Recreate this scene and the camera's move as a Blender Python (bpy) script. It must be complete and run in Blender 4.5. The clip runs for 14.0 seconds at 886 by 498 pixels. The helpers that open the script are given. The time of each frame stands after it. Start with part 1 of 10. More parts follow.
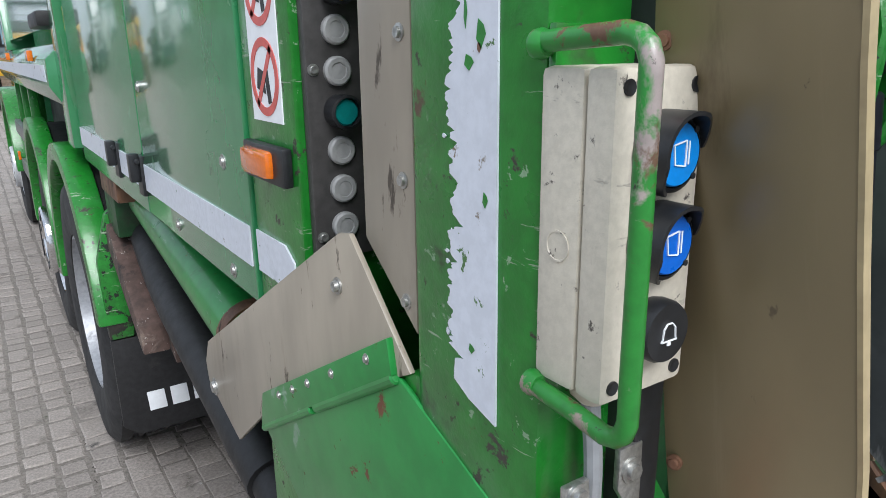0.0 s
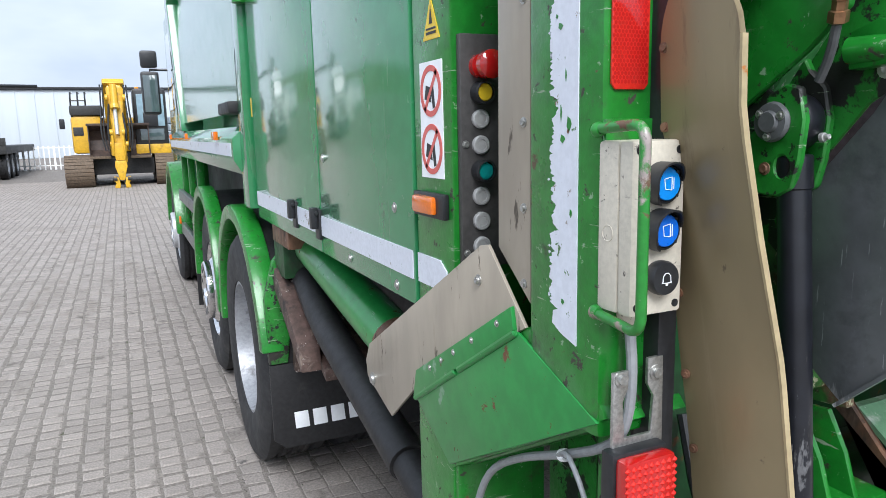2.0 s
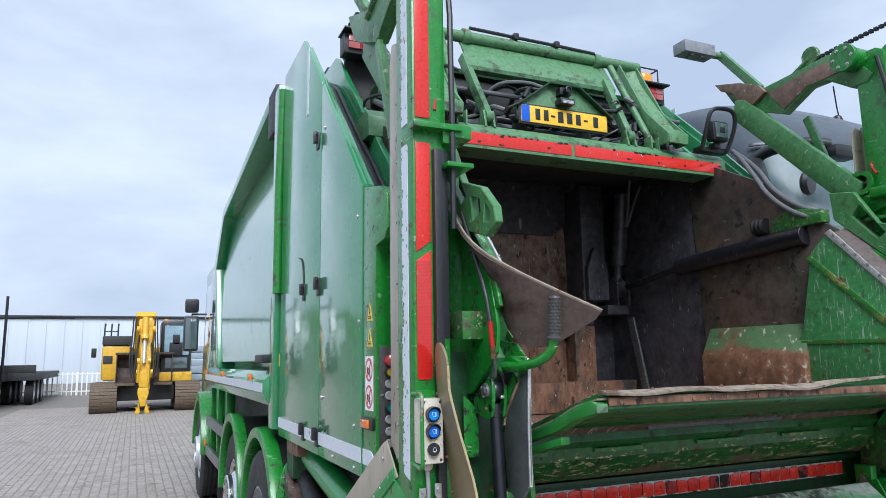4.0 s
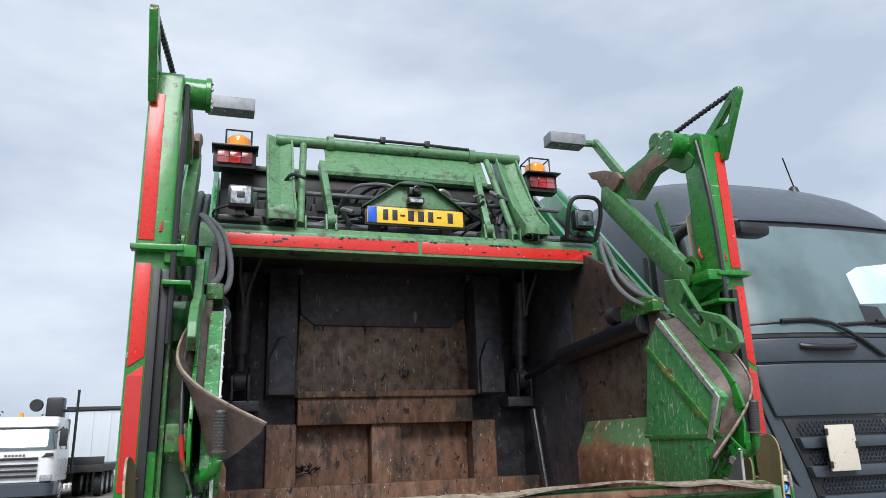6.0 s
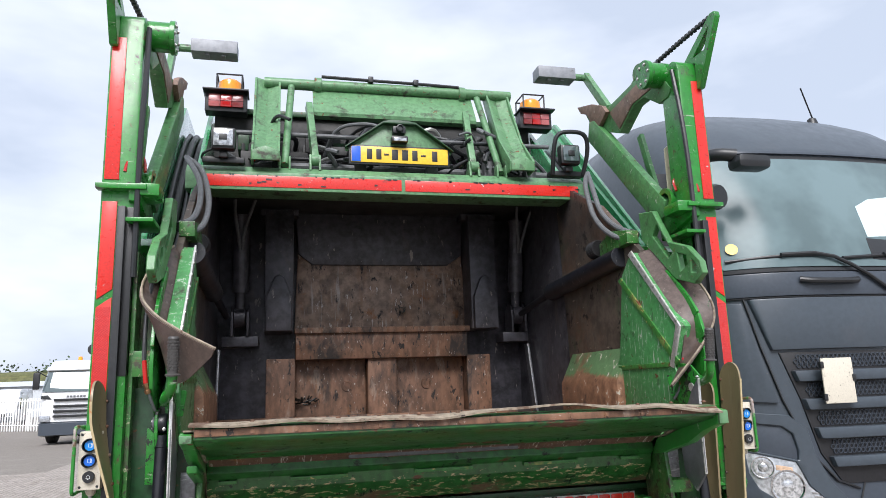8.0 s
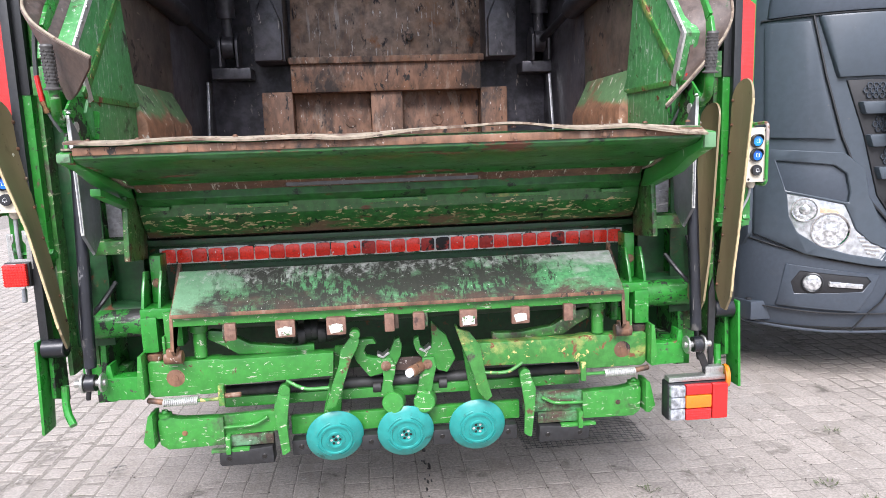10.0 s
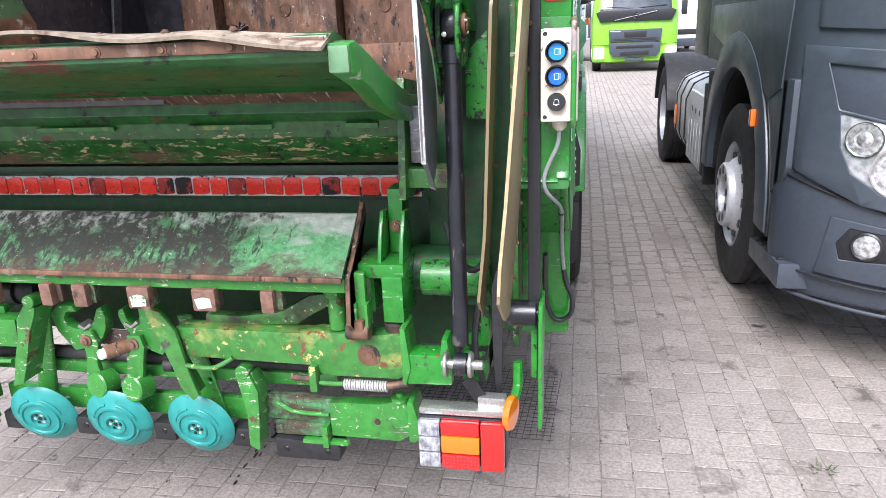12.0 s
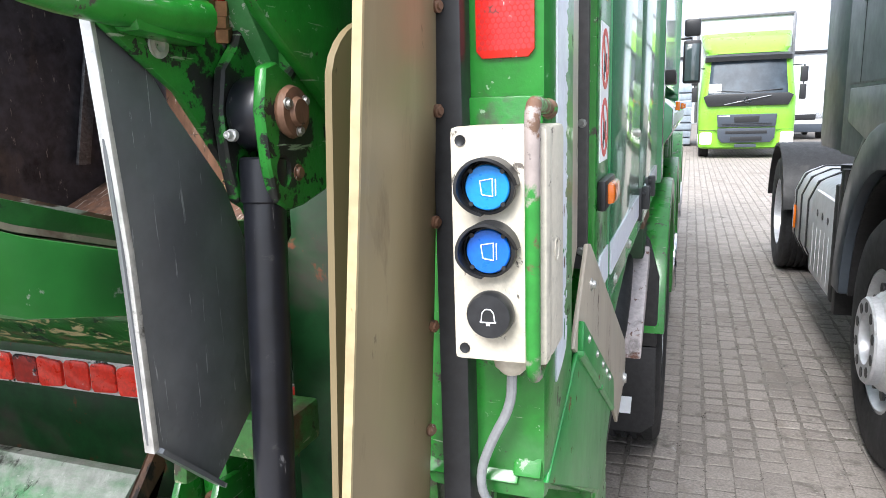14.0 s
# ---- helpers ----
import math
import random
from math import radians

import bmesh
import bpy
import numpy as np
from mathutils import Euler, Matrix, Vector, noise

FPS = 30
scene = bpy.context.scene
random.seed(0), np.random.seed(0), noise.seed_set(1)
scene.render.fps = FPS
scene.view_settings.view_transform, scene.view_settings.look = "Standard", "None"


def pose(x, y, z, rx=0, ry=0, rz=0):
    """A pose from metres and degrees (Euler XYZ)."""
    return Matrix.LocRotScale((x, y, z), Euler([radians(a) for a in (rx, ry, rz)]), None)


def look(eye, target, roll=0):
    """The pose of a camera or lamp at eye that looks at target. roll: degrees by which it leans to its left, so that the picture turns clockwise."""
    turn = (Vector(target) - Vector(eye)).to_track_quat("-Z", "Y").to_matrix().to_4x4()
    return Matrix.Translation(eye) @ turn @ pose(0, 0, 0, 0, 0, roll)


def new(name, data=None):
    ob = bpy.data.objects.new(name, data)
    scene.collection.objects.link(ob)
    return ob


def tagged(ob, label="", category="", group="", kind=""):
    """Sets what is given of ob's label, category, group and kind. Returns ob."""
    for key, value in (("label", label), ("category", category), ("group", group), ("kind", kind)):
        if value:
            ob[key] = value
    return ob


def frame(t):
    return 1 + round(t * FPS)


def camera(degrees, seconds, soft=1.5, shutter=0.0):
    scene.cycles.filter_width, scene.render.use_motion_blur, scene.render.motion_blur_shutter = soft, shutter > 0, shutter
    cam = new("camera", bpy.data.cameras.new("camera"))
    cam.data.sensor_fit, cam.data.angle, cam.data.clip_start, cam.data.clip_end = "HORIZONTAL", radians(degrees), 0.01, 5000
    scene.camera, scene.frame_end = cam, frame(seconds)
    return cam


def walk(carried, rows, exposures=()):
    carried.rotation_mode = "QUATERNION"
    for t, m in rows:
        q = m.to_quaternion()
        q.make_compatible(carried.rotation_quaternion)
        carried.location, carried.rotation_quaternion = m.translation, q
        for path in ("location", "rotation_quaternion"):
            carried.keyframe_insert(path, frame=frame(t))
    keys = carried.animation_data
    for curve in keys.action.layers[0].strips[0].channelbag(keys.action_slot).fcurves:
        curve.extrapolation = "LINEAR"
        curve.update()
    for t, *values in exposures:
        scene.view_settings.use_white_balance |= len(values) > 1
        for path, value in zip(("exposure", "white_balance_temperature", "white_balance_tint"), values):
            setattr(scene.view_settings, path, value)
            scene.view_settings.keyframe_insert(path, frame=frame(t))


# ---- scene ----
cam = camera(65.3, 14.0, 0.3)
PATH = [
    (0, (-1.473, -0.216, 1.456), (-0.409, 1.386, 0.906), -0.8),
    (0.5, (-1.423, -0.278, 1.44), (-0.519, 1.44, 0.96), -0.4),
    (1, (-1.402, -0.305, 1.433), (-0.568, 1.459, 0.992), -0.2),
    (1.5, (-1.432, -0.35, 1.444), (-0.627, 1.432, 1.026), -0.4),
    (2, (-1.673, -0.524, 1.462), (-0.851, 1.267, 1.124), -1.3),
    (2.5, (-1.934, -0.825, 1.471), (-1.049, 0.959, 1.288), -1.2),
    (3, (-2.069, -1.171, 1.467), (-1.162, 0.611, 1.449), -1.2),
    (3.5, (-2.056, -1.542, 1.498), (-1.181, 0.252, 1.62), -0.9),
    (3.7, (-2.039, -1.677, 1.526), (-1.192, 0.122, 1.741), -0.9),
    (5.8, (-0.976, -2.263, 1.623), (-0.376, -0.419, 2.113), -2.0),
    (6, (-0.904, -2.33, 1.615), (-0.323, -0.494, 2.154), -2.0),
    (6.5, (-0.699, -2.459, 1.616), (-0.154, -0.63, 2.215), -2.2),
    (7, (-0.623, -2.52, 1.591), (-0.127, -0.677, 2.191), -2.1),
    (7.5, (-0.603, -2.49, 1.558), (-0.135, -0.625, 2.107), -1.8),
    (8, (-0.609, -2.455, 1.548), (-0.147, -0.549, 1.939), -2.0),
    (8.2, (-0.595, -2.454, 1.533), (-0.148, -0.534, 1.867), -2.0),
    (8.5, (-0.587, -2.447, 1.528), (-0.168, -0.504, 1.755), -1.9),
    (8.7, (-0.589, -2.427, 1.508), (-0.183, -0.475, 1.671), -1.9),
    (10.8, (0.484, -1.966, 1.379), (0.51, -0.032, 0.871), -2.5),
    (11, (0.62, -1.898, 1.363), (0.616, 0.029, 0.827), -2.6),
    (11.5, (0.945, -1.7, 1.381), (0.863, 0.208, 0.785), -2.5),
    (12, (1.235, -1.415, 1.457), (0.851, 0.451, 0.849), -2.5),
    (12.5, (1.381, -1.083, 1.483), (0.727, 0.717, 0.907), -2.4),
    (13, (1.362, -0.765, 1.481), (0.692, 1.049, 0.968), -1.9),
    (13.5, (1.327, -0.573, 1.468), (0.674, 1.272, 1.054), -2.0),
    (14, (1.324, -0.488, 1.458), (0.661, 1.359, 1.073), -1.7),
]
EXPOSURES = [(0, 0.42, 6050, 10), (1.5, 0.60, 6050, 11), (2.5, 0.74, 5850, 10), (3.0, 0.57, 5750, 10), (3.7, 0.46, 5750, 10), (5.8, 0.40, 6200, 10), (7.5, 0.46, 6250, 11), (8.0, 0.70, 6300, 13), (8.5, 1.05, 6300, 15), (10.8, 1.42, 6150, 17), (12.0, 1.40, 6150, 18), (13.0, 1.65, 6250, 15), (14.0, 1.52, 6250, 12)]
walk(cam, [(t, look(eye, target, roll)) for t, eye, target, roll in PATH], EXPOSURES)

# ---- world, sun, exposure ----
SUN_ELEV, SUN_ROT = radians(46), radians(192)
world = bpy.data.worlds.new("overcast_sky")
scene.world = world
world.use_nodes = True
wn, wl = world.node_tree.nodes, world.node_tree.links
wn.clear()
w_out = wn.new("ShaderNodeOutputWorld")
w_bg = wn.new("ShaderNodeBackground")
w_sky = wn.new("ShaderNodeTexSky")
w_sky.sky_type, w_sky.sun_disc, w_sky.sun_elevation, w_sky.sun_rotation = "NISHITA", False, SUN_ELEV, SUN_ROT
w_sky.air_density, w_sky.dust_density = 1.0, 3.0
w_tc = wn.new("ShaderNodeTexCoord")
w_map = wn.new("ShaderNodeMapping")
w_map.inputs["Scale"].default_value = (1.0, 1.0, 2.6)
w_noise = wn.new("ShaderNodeTexNoise")
w_noise.inputs["Scale"].default_value, w_noise.inputs["Detail"].default_value = 2.2, 5.0
w_noise.inputs["Roughness"].default_value = 0.55
w_ramp = wn.new("ShaderNodeValToRGB")
w_ramp.color_ramp.elements[0].position, w_ramp.color_ramp.elements[0].color = 0.34, (5.0, 5.65, 6.6, 1)
w_ramp.color_ramp.elements[1].position, w_ramp.color_ramp.elements[1].color = 0.66, (7.9, 8.35, 8.9, 1)
w_mix = wn.new("ShaderNodeMix")
w_mix.data_type = "RGBA"
w_mix.inputs["Factor"].default_value = 0.9
wl.new(w_tc.outputs["Generated"], w_map.inputs["Vector"])
wl.new(w_map.outputs[0], w_noise.inputs["Vector"])
wl.new(w_noise.outputs["Fac"], w_ramp.inputs["Fac"])
wl.new(w_sky.outputs[0], w_mix.inputs["A"])
wl.new(w_ramp.outputs[0], w_mix.inputs["B"])
wl.new(w_mix.outputs["Result"], w_bg.inputs["Color"])
w_bg.inputs["Strength"].default_value = 0.087
wl.new(w_bg.outputs[0], w_out.inputs["Surface"])
sun = new("sun", bpy.data.lights.new("sun", "SUN"))
sun.data.energy, sun.data.angle, sun.data.color = 3.0, radians(35), (1.0, 0.975, 0.94)
sun.matrix_world = look((-2.0, -9.2, 9.8), (0, 0, 0))

# ---- mesh helpers ----


def rounded(bm, edges, w, seg=2):
    if w > 0 and edges:
        bmesh.ops.bevel(bm, geom=list(edges), offset=w, segments=seg, profile=0.6, affect="EDGES", clamp_overlap=True)


def box(bm, lo, hi, bev=0.003, m=None):
    """A bevelled block between two corners, moved by the pose m."""
    lo, hi = Vector(lo), Vector(hi)
    t = bmesh.new()
    bmesh.ops.create_cube(t, size=1)
    c, s = (lo + hi) / 2, hi - lo
    for v in t.verts:
        v.co = Vector((v.co.x * s.x, v.co.y * s.y, v.co.z * s.z)) + c
    rounded(t, t.edges, min(bev, 0.45 * min(abs(a) for a in s)))
    return join(bm, t, m)


def join(bm, t, m=None):
    if m is not None:
        t.transform(m)
    me = bpy.data.meshes.new("tmp")
    t.to_mesh(me)
    t.free()
    bm.from_mesh(me)
    bpy.data.meshes.remove(me)
    return bm


def axis_point(axis, u, v, w):
    return {"x": (w, u, v), "y": (u, w, v), "z": (u, v, w)}[axis]


def prism(bm, pts, axis, a, b, bev=0.003, holes=(), m=None):
    """An extruded outline with holes: pts are (y, z), (x, z) or (x, y) for axis x, y or z, from a to b along it."""
    t = bmesh.new()
    loops = []
    for ring in (pts, *holes):
        vs = [t.verts.new(axis_point(axis, u, v, a)) for u, v in ring]
        loops.append([t.edges.new((vs[i], vs[(i + 1) % len(vs)])) for i in range(len(vs))])
    if holes:
        bmesh.ops.triangle_fill(t, use_beauty=True, use_dissolve=False, edges=[e for r in loops for e in r])
    else:
        t.faces.new(t.verts[:])
    rim = [e for e in t.edges if len(e.link_faces) == 1]
    out = bmesh.ops.extrude_face_region(t, geom=t.faces[:] + t.edges[:] + t.verts[:])
    move = Vector(axis_point(axis, 0, 0, b - a))
    for g in out["geom"]:
        if isinstance(g, bmesh.types.BMVert):
            g.co += move
    bmesh.ops.recalc_face_normals(t, faces=t.faces[:])
    if bev > 0:
        sharp = [e for e in t.edges if len(e.link_faces) == 2 and e.calc_face_angle(0) > 0.5]
        rounded(t, sharp, bev, 1 if holes else 2)
    return join(bm, t, m)


def frame_of(d):
    d = Vector(d).normalized()
    return d.to_track_quat("Z", "Y").to_matrix().to_4x4()


def lathe(bm, profile, p, d=(0, 0, 1), seg=24, m=None):
    """Turns a profile of (radius, height) round the axis d at p; ends at radius 0 close it."""
    t = bmesh.new()
    rings = []
    for r, h in profile:
        if r < 1e-6:
            rings.append([t.verts.new((0, 0, h))])
        else:
            rings.append([t.verts.new((r * math.cos(2 * math.pi * i / seg), r * math.sin(2 * math.pi * i / seg), h)) for i in range(seg)])
    for a, b in zip(rings, rings[1:]):
        for i in range(seg):
            k = (i + 1) % seg
            if len(a) == 1 and len(b) == 1:
                continue
            if len(a) == 1:
                t.faces.new((a[0], b[k], b[i]))
            elif len(b) == 1:
                t.faces.new((a[i], a[k], b[0]))
            else:
                t.faces.new((a[i], a[k], b[k], b[i]))
    t.transform(Matrix.Translation(p) @ frame_of(d))
    return join(bm, t, m)


def cyl(bm, p, q, r, seg=20, bev=0.002, m=None):
    p, q = Vector(p), Vector(q)
    h = (q - p).length
    e = min(bev, r * 0.4, h * 0.4)
    return lathe(bm, [(0, 0), (r - e, 0), (r, e), (r, h - e), (r - e, h), (0, h)], p, q - p, seg, m)


def tube(bm, pts, r, seg=10, smooth=0, m=None):
    """A round bar along points; smooth: how many times the corners are cut."""
    pts = [Vector(p) for p in pts]
    for _ in range(smooth):
        cut = [pts[0]]
        for a, b in zip(pts, pts[1:]):
            cut += [a.lerp(b, 0.25), a.lerp(b, 0.75)]
        pts = cut + [pts[-1]]
    t = bmesh.new()
    up, rings = None, []
    for i, p in enumerate(pts):
        d = (pts[min(i + 1, len(pts) - 1)] - pts[max(i - 1, 0)]).normalized()
        if up is None:
            up = d.orthogonal().normalized()
        up = (up - d * up.dot(d)).normalized()
        side = d.cross(up)
        rings.append([t.verts.new(p + r * (math.cos(2 * math.pi * k / seg) * up + math.sin(2 * math.pi * k / seg) * side)) for k in range(seg)])
    for a, b in zip(rings, rings[1:]):
        for k in range(seg):
            t.faces.new((a[k], a[(k + 1) % seg], b[(k + 1) % seg], b[k]))
    t.faces.new(rings[0][::-1])
    t.faces.new(rings[-1])
    return join(bm, t, m)


def sheet(bm, rows, thick, m=None):
    """A curved sheet of even thickness through rows of points."""
    t = bmesh.new()
    vs = [[t.verts.new(p) for p in row] for row in rows]
    for a, b in zip(vs, vs[1:]):
        for k in range(len(a) - 1):
            t.faces.new((a[k], a[k + 1], b[k + 1], b[k]))
    bmesh.ops.recalc_face_normals(t, faces=t.faces[:])
    bmesh.ops.solidify(t, geom=t.faces[:], thickness=thick)
    return join(bm, t, m)


def bar(bm, p, q, w, h, bev=0.003, roll=0):
    """A square bar from p to q."""
    p, q = Vector(p), Vector(q)
    L = (q - p).length
    return box(bm, (-w / 2, -h / 2, 0), (w / 2, h / 2, L), bev, Matrix.Translation(p) @ frame_of(q - p) @ pose(0, 0, 0, 0, 0, roll))


def flip(bm, s):
    """Mirrors a mesh in x for s = -1."""
    if s < 0:
        bm.transform(Matrix.Diagonal((-1, 1, 1, 1)))
    return bm


def finish(bm, name, angle=35):
    bmesh.ops.recalc_face_normals(bm, faces=bm.faces[:])
    lim = radians(angle)
    for f in bm.faces:
        f.smooth = True
    for e in bm.edges:
        e.smooth = len(e.link_faces) == 2 and e.calc_face_angle(0) < lim
    me = bpy.data.meshes.new(name)
    bm.to_mesh(me)
    bm.free()
    return me


def thing(name, at, label, category, group="", kind=""):
    ob = new(name)
    ob.matrix_world = pose(*at) if not isinstance(at, Matrix) else at
    return tagged(ob, label, category, group, kind)


def part(name, bm, material, parent, label=""):
    """One mesh object under a thing or a part; the mesh is in world places when the thing stands still at its pose."""
    ob = new(name, finish(bm, name))
    ob.data.materials.append(material)
    if parent is not None:
        ob.parent = parent
        ob.matrix_parent_inverse = world_of(parent).inverted()
    if label:
        tagged(ob, label)
    return ob


def world_of(ob):
    m = ob.matrix_basis.copy()
    if ob.parent is not None:
        m = world_of(ob.parent) @ ob.matrix_parent_inverse @ m
    return m


def structure(name, bm, material, label, category):
    ob = new(name, finish(bm, name))
    ob.data.materials.append(material)
    return tagged(ob, label, category, kind="structure")


def B():
    return bmesh.new()


# ---- materials ----


def material(name, base, rough=0.5, metal=0.0, var=0.12, grain=60, coat=0.0, bump=0.0, patches=(), spec=0.5, stretch=(1, 1, 1), glow=None, island=0.0, alpha_rough=0.1):
    """A surface: base colour with fine and broad variation, then patches of (colour, amount 0..1, scale, roughness, softness) such as rust, dirt or worn paint."""
    mt = bpy.data.materials.new(name)
    mt.use_nodes = True
    n, l = mt.node_tree.nodes, mt.node_tree.links
    bs = n["Principled BSDF"]
    tc = n.new("ShaderNodeTexCoord")
    mp = n.new("ShaderNodeMapping")
    mp.inputs["Scale"].default_value = stretch
    l.new(tc.outputs["Object"], mp.inputs["Vector"])

    def noise_at(scale, detail=4.0, rgh=0.6, distort=0.0, own=None):
        k = n.new("ShaderNodeTexNoise")
        k.inputs["Scale"].default_value, k.inputs["Detail"].default_value = scale, detail
        k.inputs["Roughness"].default_value, k.inputs["Distortion"].default_value = rgh, distort
        if own is None:
            l.new(mp.outputs[0], k.inputs["Vector"])
        else:
            om = n.new("ShaderNodeMapping")
            om.inputs["Scale"].default_value, om.inputs["Rotation"].default_value = own[:3], (0, 0, 0) if len(own) < 4 else own[3]
            l.new(tc.outputs["Object"], om.inputs["Vector"])
            l.new(om.outputs[0], k.inputs["Vector"])
        return k.outputs["Fac"]

    def ramp(fac, lo, hi, a=0.0, b=1.0):
        r = n.new("ShaderNodeMapRange")
        r.inputs["From Min"].default_value, r.inputs["From Max"].default_value = lo, hi
        r.inputs["To Min"].default_value, r.inputs["To Max"].default_value = a, b
        l.new(fac, r.inputs["Value"])
        return r.outputs[0]

    def mix(fac, a, b):
        k = n.new("ShaderNodeMix")
        k.data_type = "RGBA"
        for sock, val in (("Factor", fac), ("A", a), ("B", b)):
            if isinstance(val, (tuple, float, int)):
                k.inputs[sock].default_value = (*val, 1) if isinstance(val, tuple) else val
            else:
                l.new(val, k.inputs[sock])
        return k.outputs["Result"]

    def blend(fac, a, b):
        k = n.new("ShaderNodeMix")
        l.new(fac, k.inputs["Factor"])
        for sock, val in (("A", a), ("B", b)):
            if isinstance(val, float):
                k.inputs[sock].default_value = val
            else:
                l.new(val, k.inputs[sock])
        return k.outputs["Result"]

    dark = tuple(c * (1 - 1.15 * var) for c in base)
    light = tuple(min(1, c * (1 + 1.15 * var)) for c in base)
    col = mix(ramp(noise_at(grain), 0.38, 0.62), dark, light)
    broad = tuple(c * (1 - 0.8 * var) for c in base)
    col = mix(ramp(noise_at(grain / 22), 0.35, 0.75, 0, 0.55), col, broad)
    if island > 0:
        g = n.new("ShaderNodeNewGeometry")
        oi = n.new("ShaderNodeObjectInfo")
        ad = n.new("ShaderNodeMath")
        ad.operation = "ADD"
        l.new(g.outputs["Random Per Island"], ad.inputs[0])
        l.new(oi.outputs["Random"], ad.inputs[1])
        fr = n.new("ShaderNodeMath")
        fr.operation = "FRACT"
        l.new(ad.outputs[0], fr.inputs[0])
        hs = n.new("ShaderNodeHueSaturation")
        l.new(col, hs.inputs["Color"])
        l.new(ramp(fr.outputs[0], 0, 1, 1 - island, 1 + island), hs.inputs["Value"])
        col = hs.outputs["Color"]
    rg = ramp(noise_at(grain / 3), 0.3, 0.7, rough * 0.85, min(1.0, rough * 1.15))
    for pc, amount, scale, prough, soft, *more in patches:
        edge = 0.68 - 0.36 * amount
        fac = noise_at(scale, 6.0, 0.68, 0.3, more[0] if more else None)
        if len(more) > 1:
            # a wear that grows along one axis
            axis, v0, v1, gain = more[1]
            sp = n.new("ShaderNodeSeparateXYZ")
            l.new(tc.outputs["Object"], sp.inputs[0])
            ad = n.new("ShaderNodeMath")
            ad.operation = "ADD"
            l.new(fac, ad.inputs[0])
            l.new(ramp(sp.outputs[axis], v0, v1, -gain, gain), ad.inputs[1])
            fac = ad.outputs[0]
        f = ramp(fac, edge, edge + soft)
        col = mix(f, col, mix(ramp(noise_at(scale * 6), 0.3, 0.7), tuple(c * 0.75 for c in pc), pc))
        rg = blend(f, rg, float(prough))
    l.new(col, bs.inputs["Base Color"])
    l.new(rg, bs.inputs["Roughness"])
    bs.inputs["Metallic"].default_value = metal
    bs.inputs["Specular IOR Level"].default_value = spec
    if coat:
        bs.inputs["Coat Weight"].default_value, bs.inputs["Coat Roughness"].default_value = coat, alpha_rough
    if bump:
        bp = n.new("ShaderNodeBump")
        bp.inputs["Strength"].default_value, bp.inputs["Distance"].default_value = 0.5, bump
        l.new(noise_at(grain * 1.5), bp.inputs["Height"])
        l.new(bp.outputs[0], bs.inputs["Normal"])
    if glow:
        bs.inputs["Emission Color"].default_value, bs.inputs["Emission Strength"].default_value = (*glow[0], 1), glow[1]
    return mt


def glass(name, tint=(0.8, 0.9, 0.9), rough=0.02):
    mt = bpy.data.materials.new(name)
    mt.use_nodes = True
    bs = mt.node_tree.nodes["Principled BSDF"]
    bs.inputs["Base Color"].default_value = (*tint, 1)
    bs.inputs["Transmission Weight"].default_value, bs.inputs["Roughness"].default_value, bs.inputs["IOR"].default_value = 1.0, rough, 1.45
    return mt


RUST, DIRT, BARE = (0.16, 0.055, 0.025), (0.05, 0.045, 0.035), (0.42, 0.42, 0.40)
GREEN_POST = material("green_post_paint", (0.016, 0.19, 0.020), 0.30, var=0.14, grain=40, coat=0.3, bump=0.0015, patches=((DIRT, 0.26, 9, 0.6, 0.12), (DIRT, 0.20, 30, 0.7, 0.04), ((0.25, 0.40, 0.24), 0.11, 55, 0.5, 0.02), ((0.30, 0.40, 0.27), 0.08, 9, 0.5, 0.02, (1, 1, 10, (0.7, 0.4, 0.3))), (RUST, 0.06, 21, 0.85, 0.03)))
GREEN_LID = material("green_lid_paint", (0.020, 0.23, 0.045), 0.32, var=0.10, grain=30, coat=0.2, patches=((RUST, 0.11, 24, 0.8, 0.03), (DIRT, 0.16, 8, 0.6, 0.2), ((0.22, 0.38, 0.24), 0.12, 10, 0.5, 0.02, (14, 1, 1, (0.5, 0.3, 0.6)))))
GREEN_BODY = material("green_body_paint", (0.034, 0.225, 0.085), 0.24, var=0.06, grain=25, coat=0.9, alpha_rough=0.08, patches=(((0.045, 0.20, 0.085), 0.28, 4, 0.30, 0.25), (DIRT, 0.10, 14, 0.5, 0.1), ((0.09, 0.22, 0.11), 0.10, 3, 0.4, 0.1, (3, 3, 0.4))))
GREEN_TOP = material("pale_green_top_paint", (0.095, 0.22, 0.10), 0.45, var=0.18, grain=45, coat=0.1, patches=(((0.20, 0.33, 0.20), 0.3, 12, 0.6, 0.2), (DIRT, 0.34, 10, 0.7, 0.12), (RUST, 0.12, 30, 0.8, 0.03), ((0.035, 0.10, 0.04), 0.22, 5, 0.6, 0.1)))
GREEN_WORN = material("worn_green_lifter_paint", (0.032, 0.142, 0.026), 0.34, var=0.25, grain=50, coat=0.2, bump=0.003, patches=(((0.11, 0.19, 0.065), 0.34, 6, 0.5, 0.2), ((0.055, 0.048, 0.034), 0.44, 7, 0.75, 0.14), ((0.014, 0.022, 0.012), 0.34, 4, 0.6, 0.12), ((0.055, 0.048, 0.034), 0.30, 28, 0.75, 0.05), ((0.12, 0.075, 0.04), 0.30, 11, 0.85, 0.08), ((0.34, 0.36, 0.22), 0.20, 42, 0.6, 0.02), ((0.40, 0.42, 0.28), 0.10, 7, 0.5, 0.02, (1, 1, 8, (0.7, 0.4, 0.3)))))
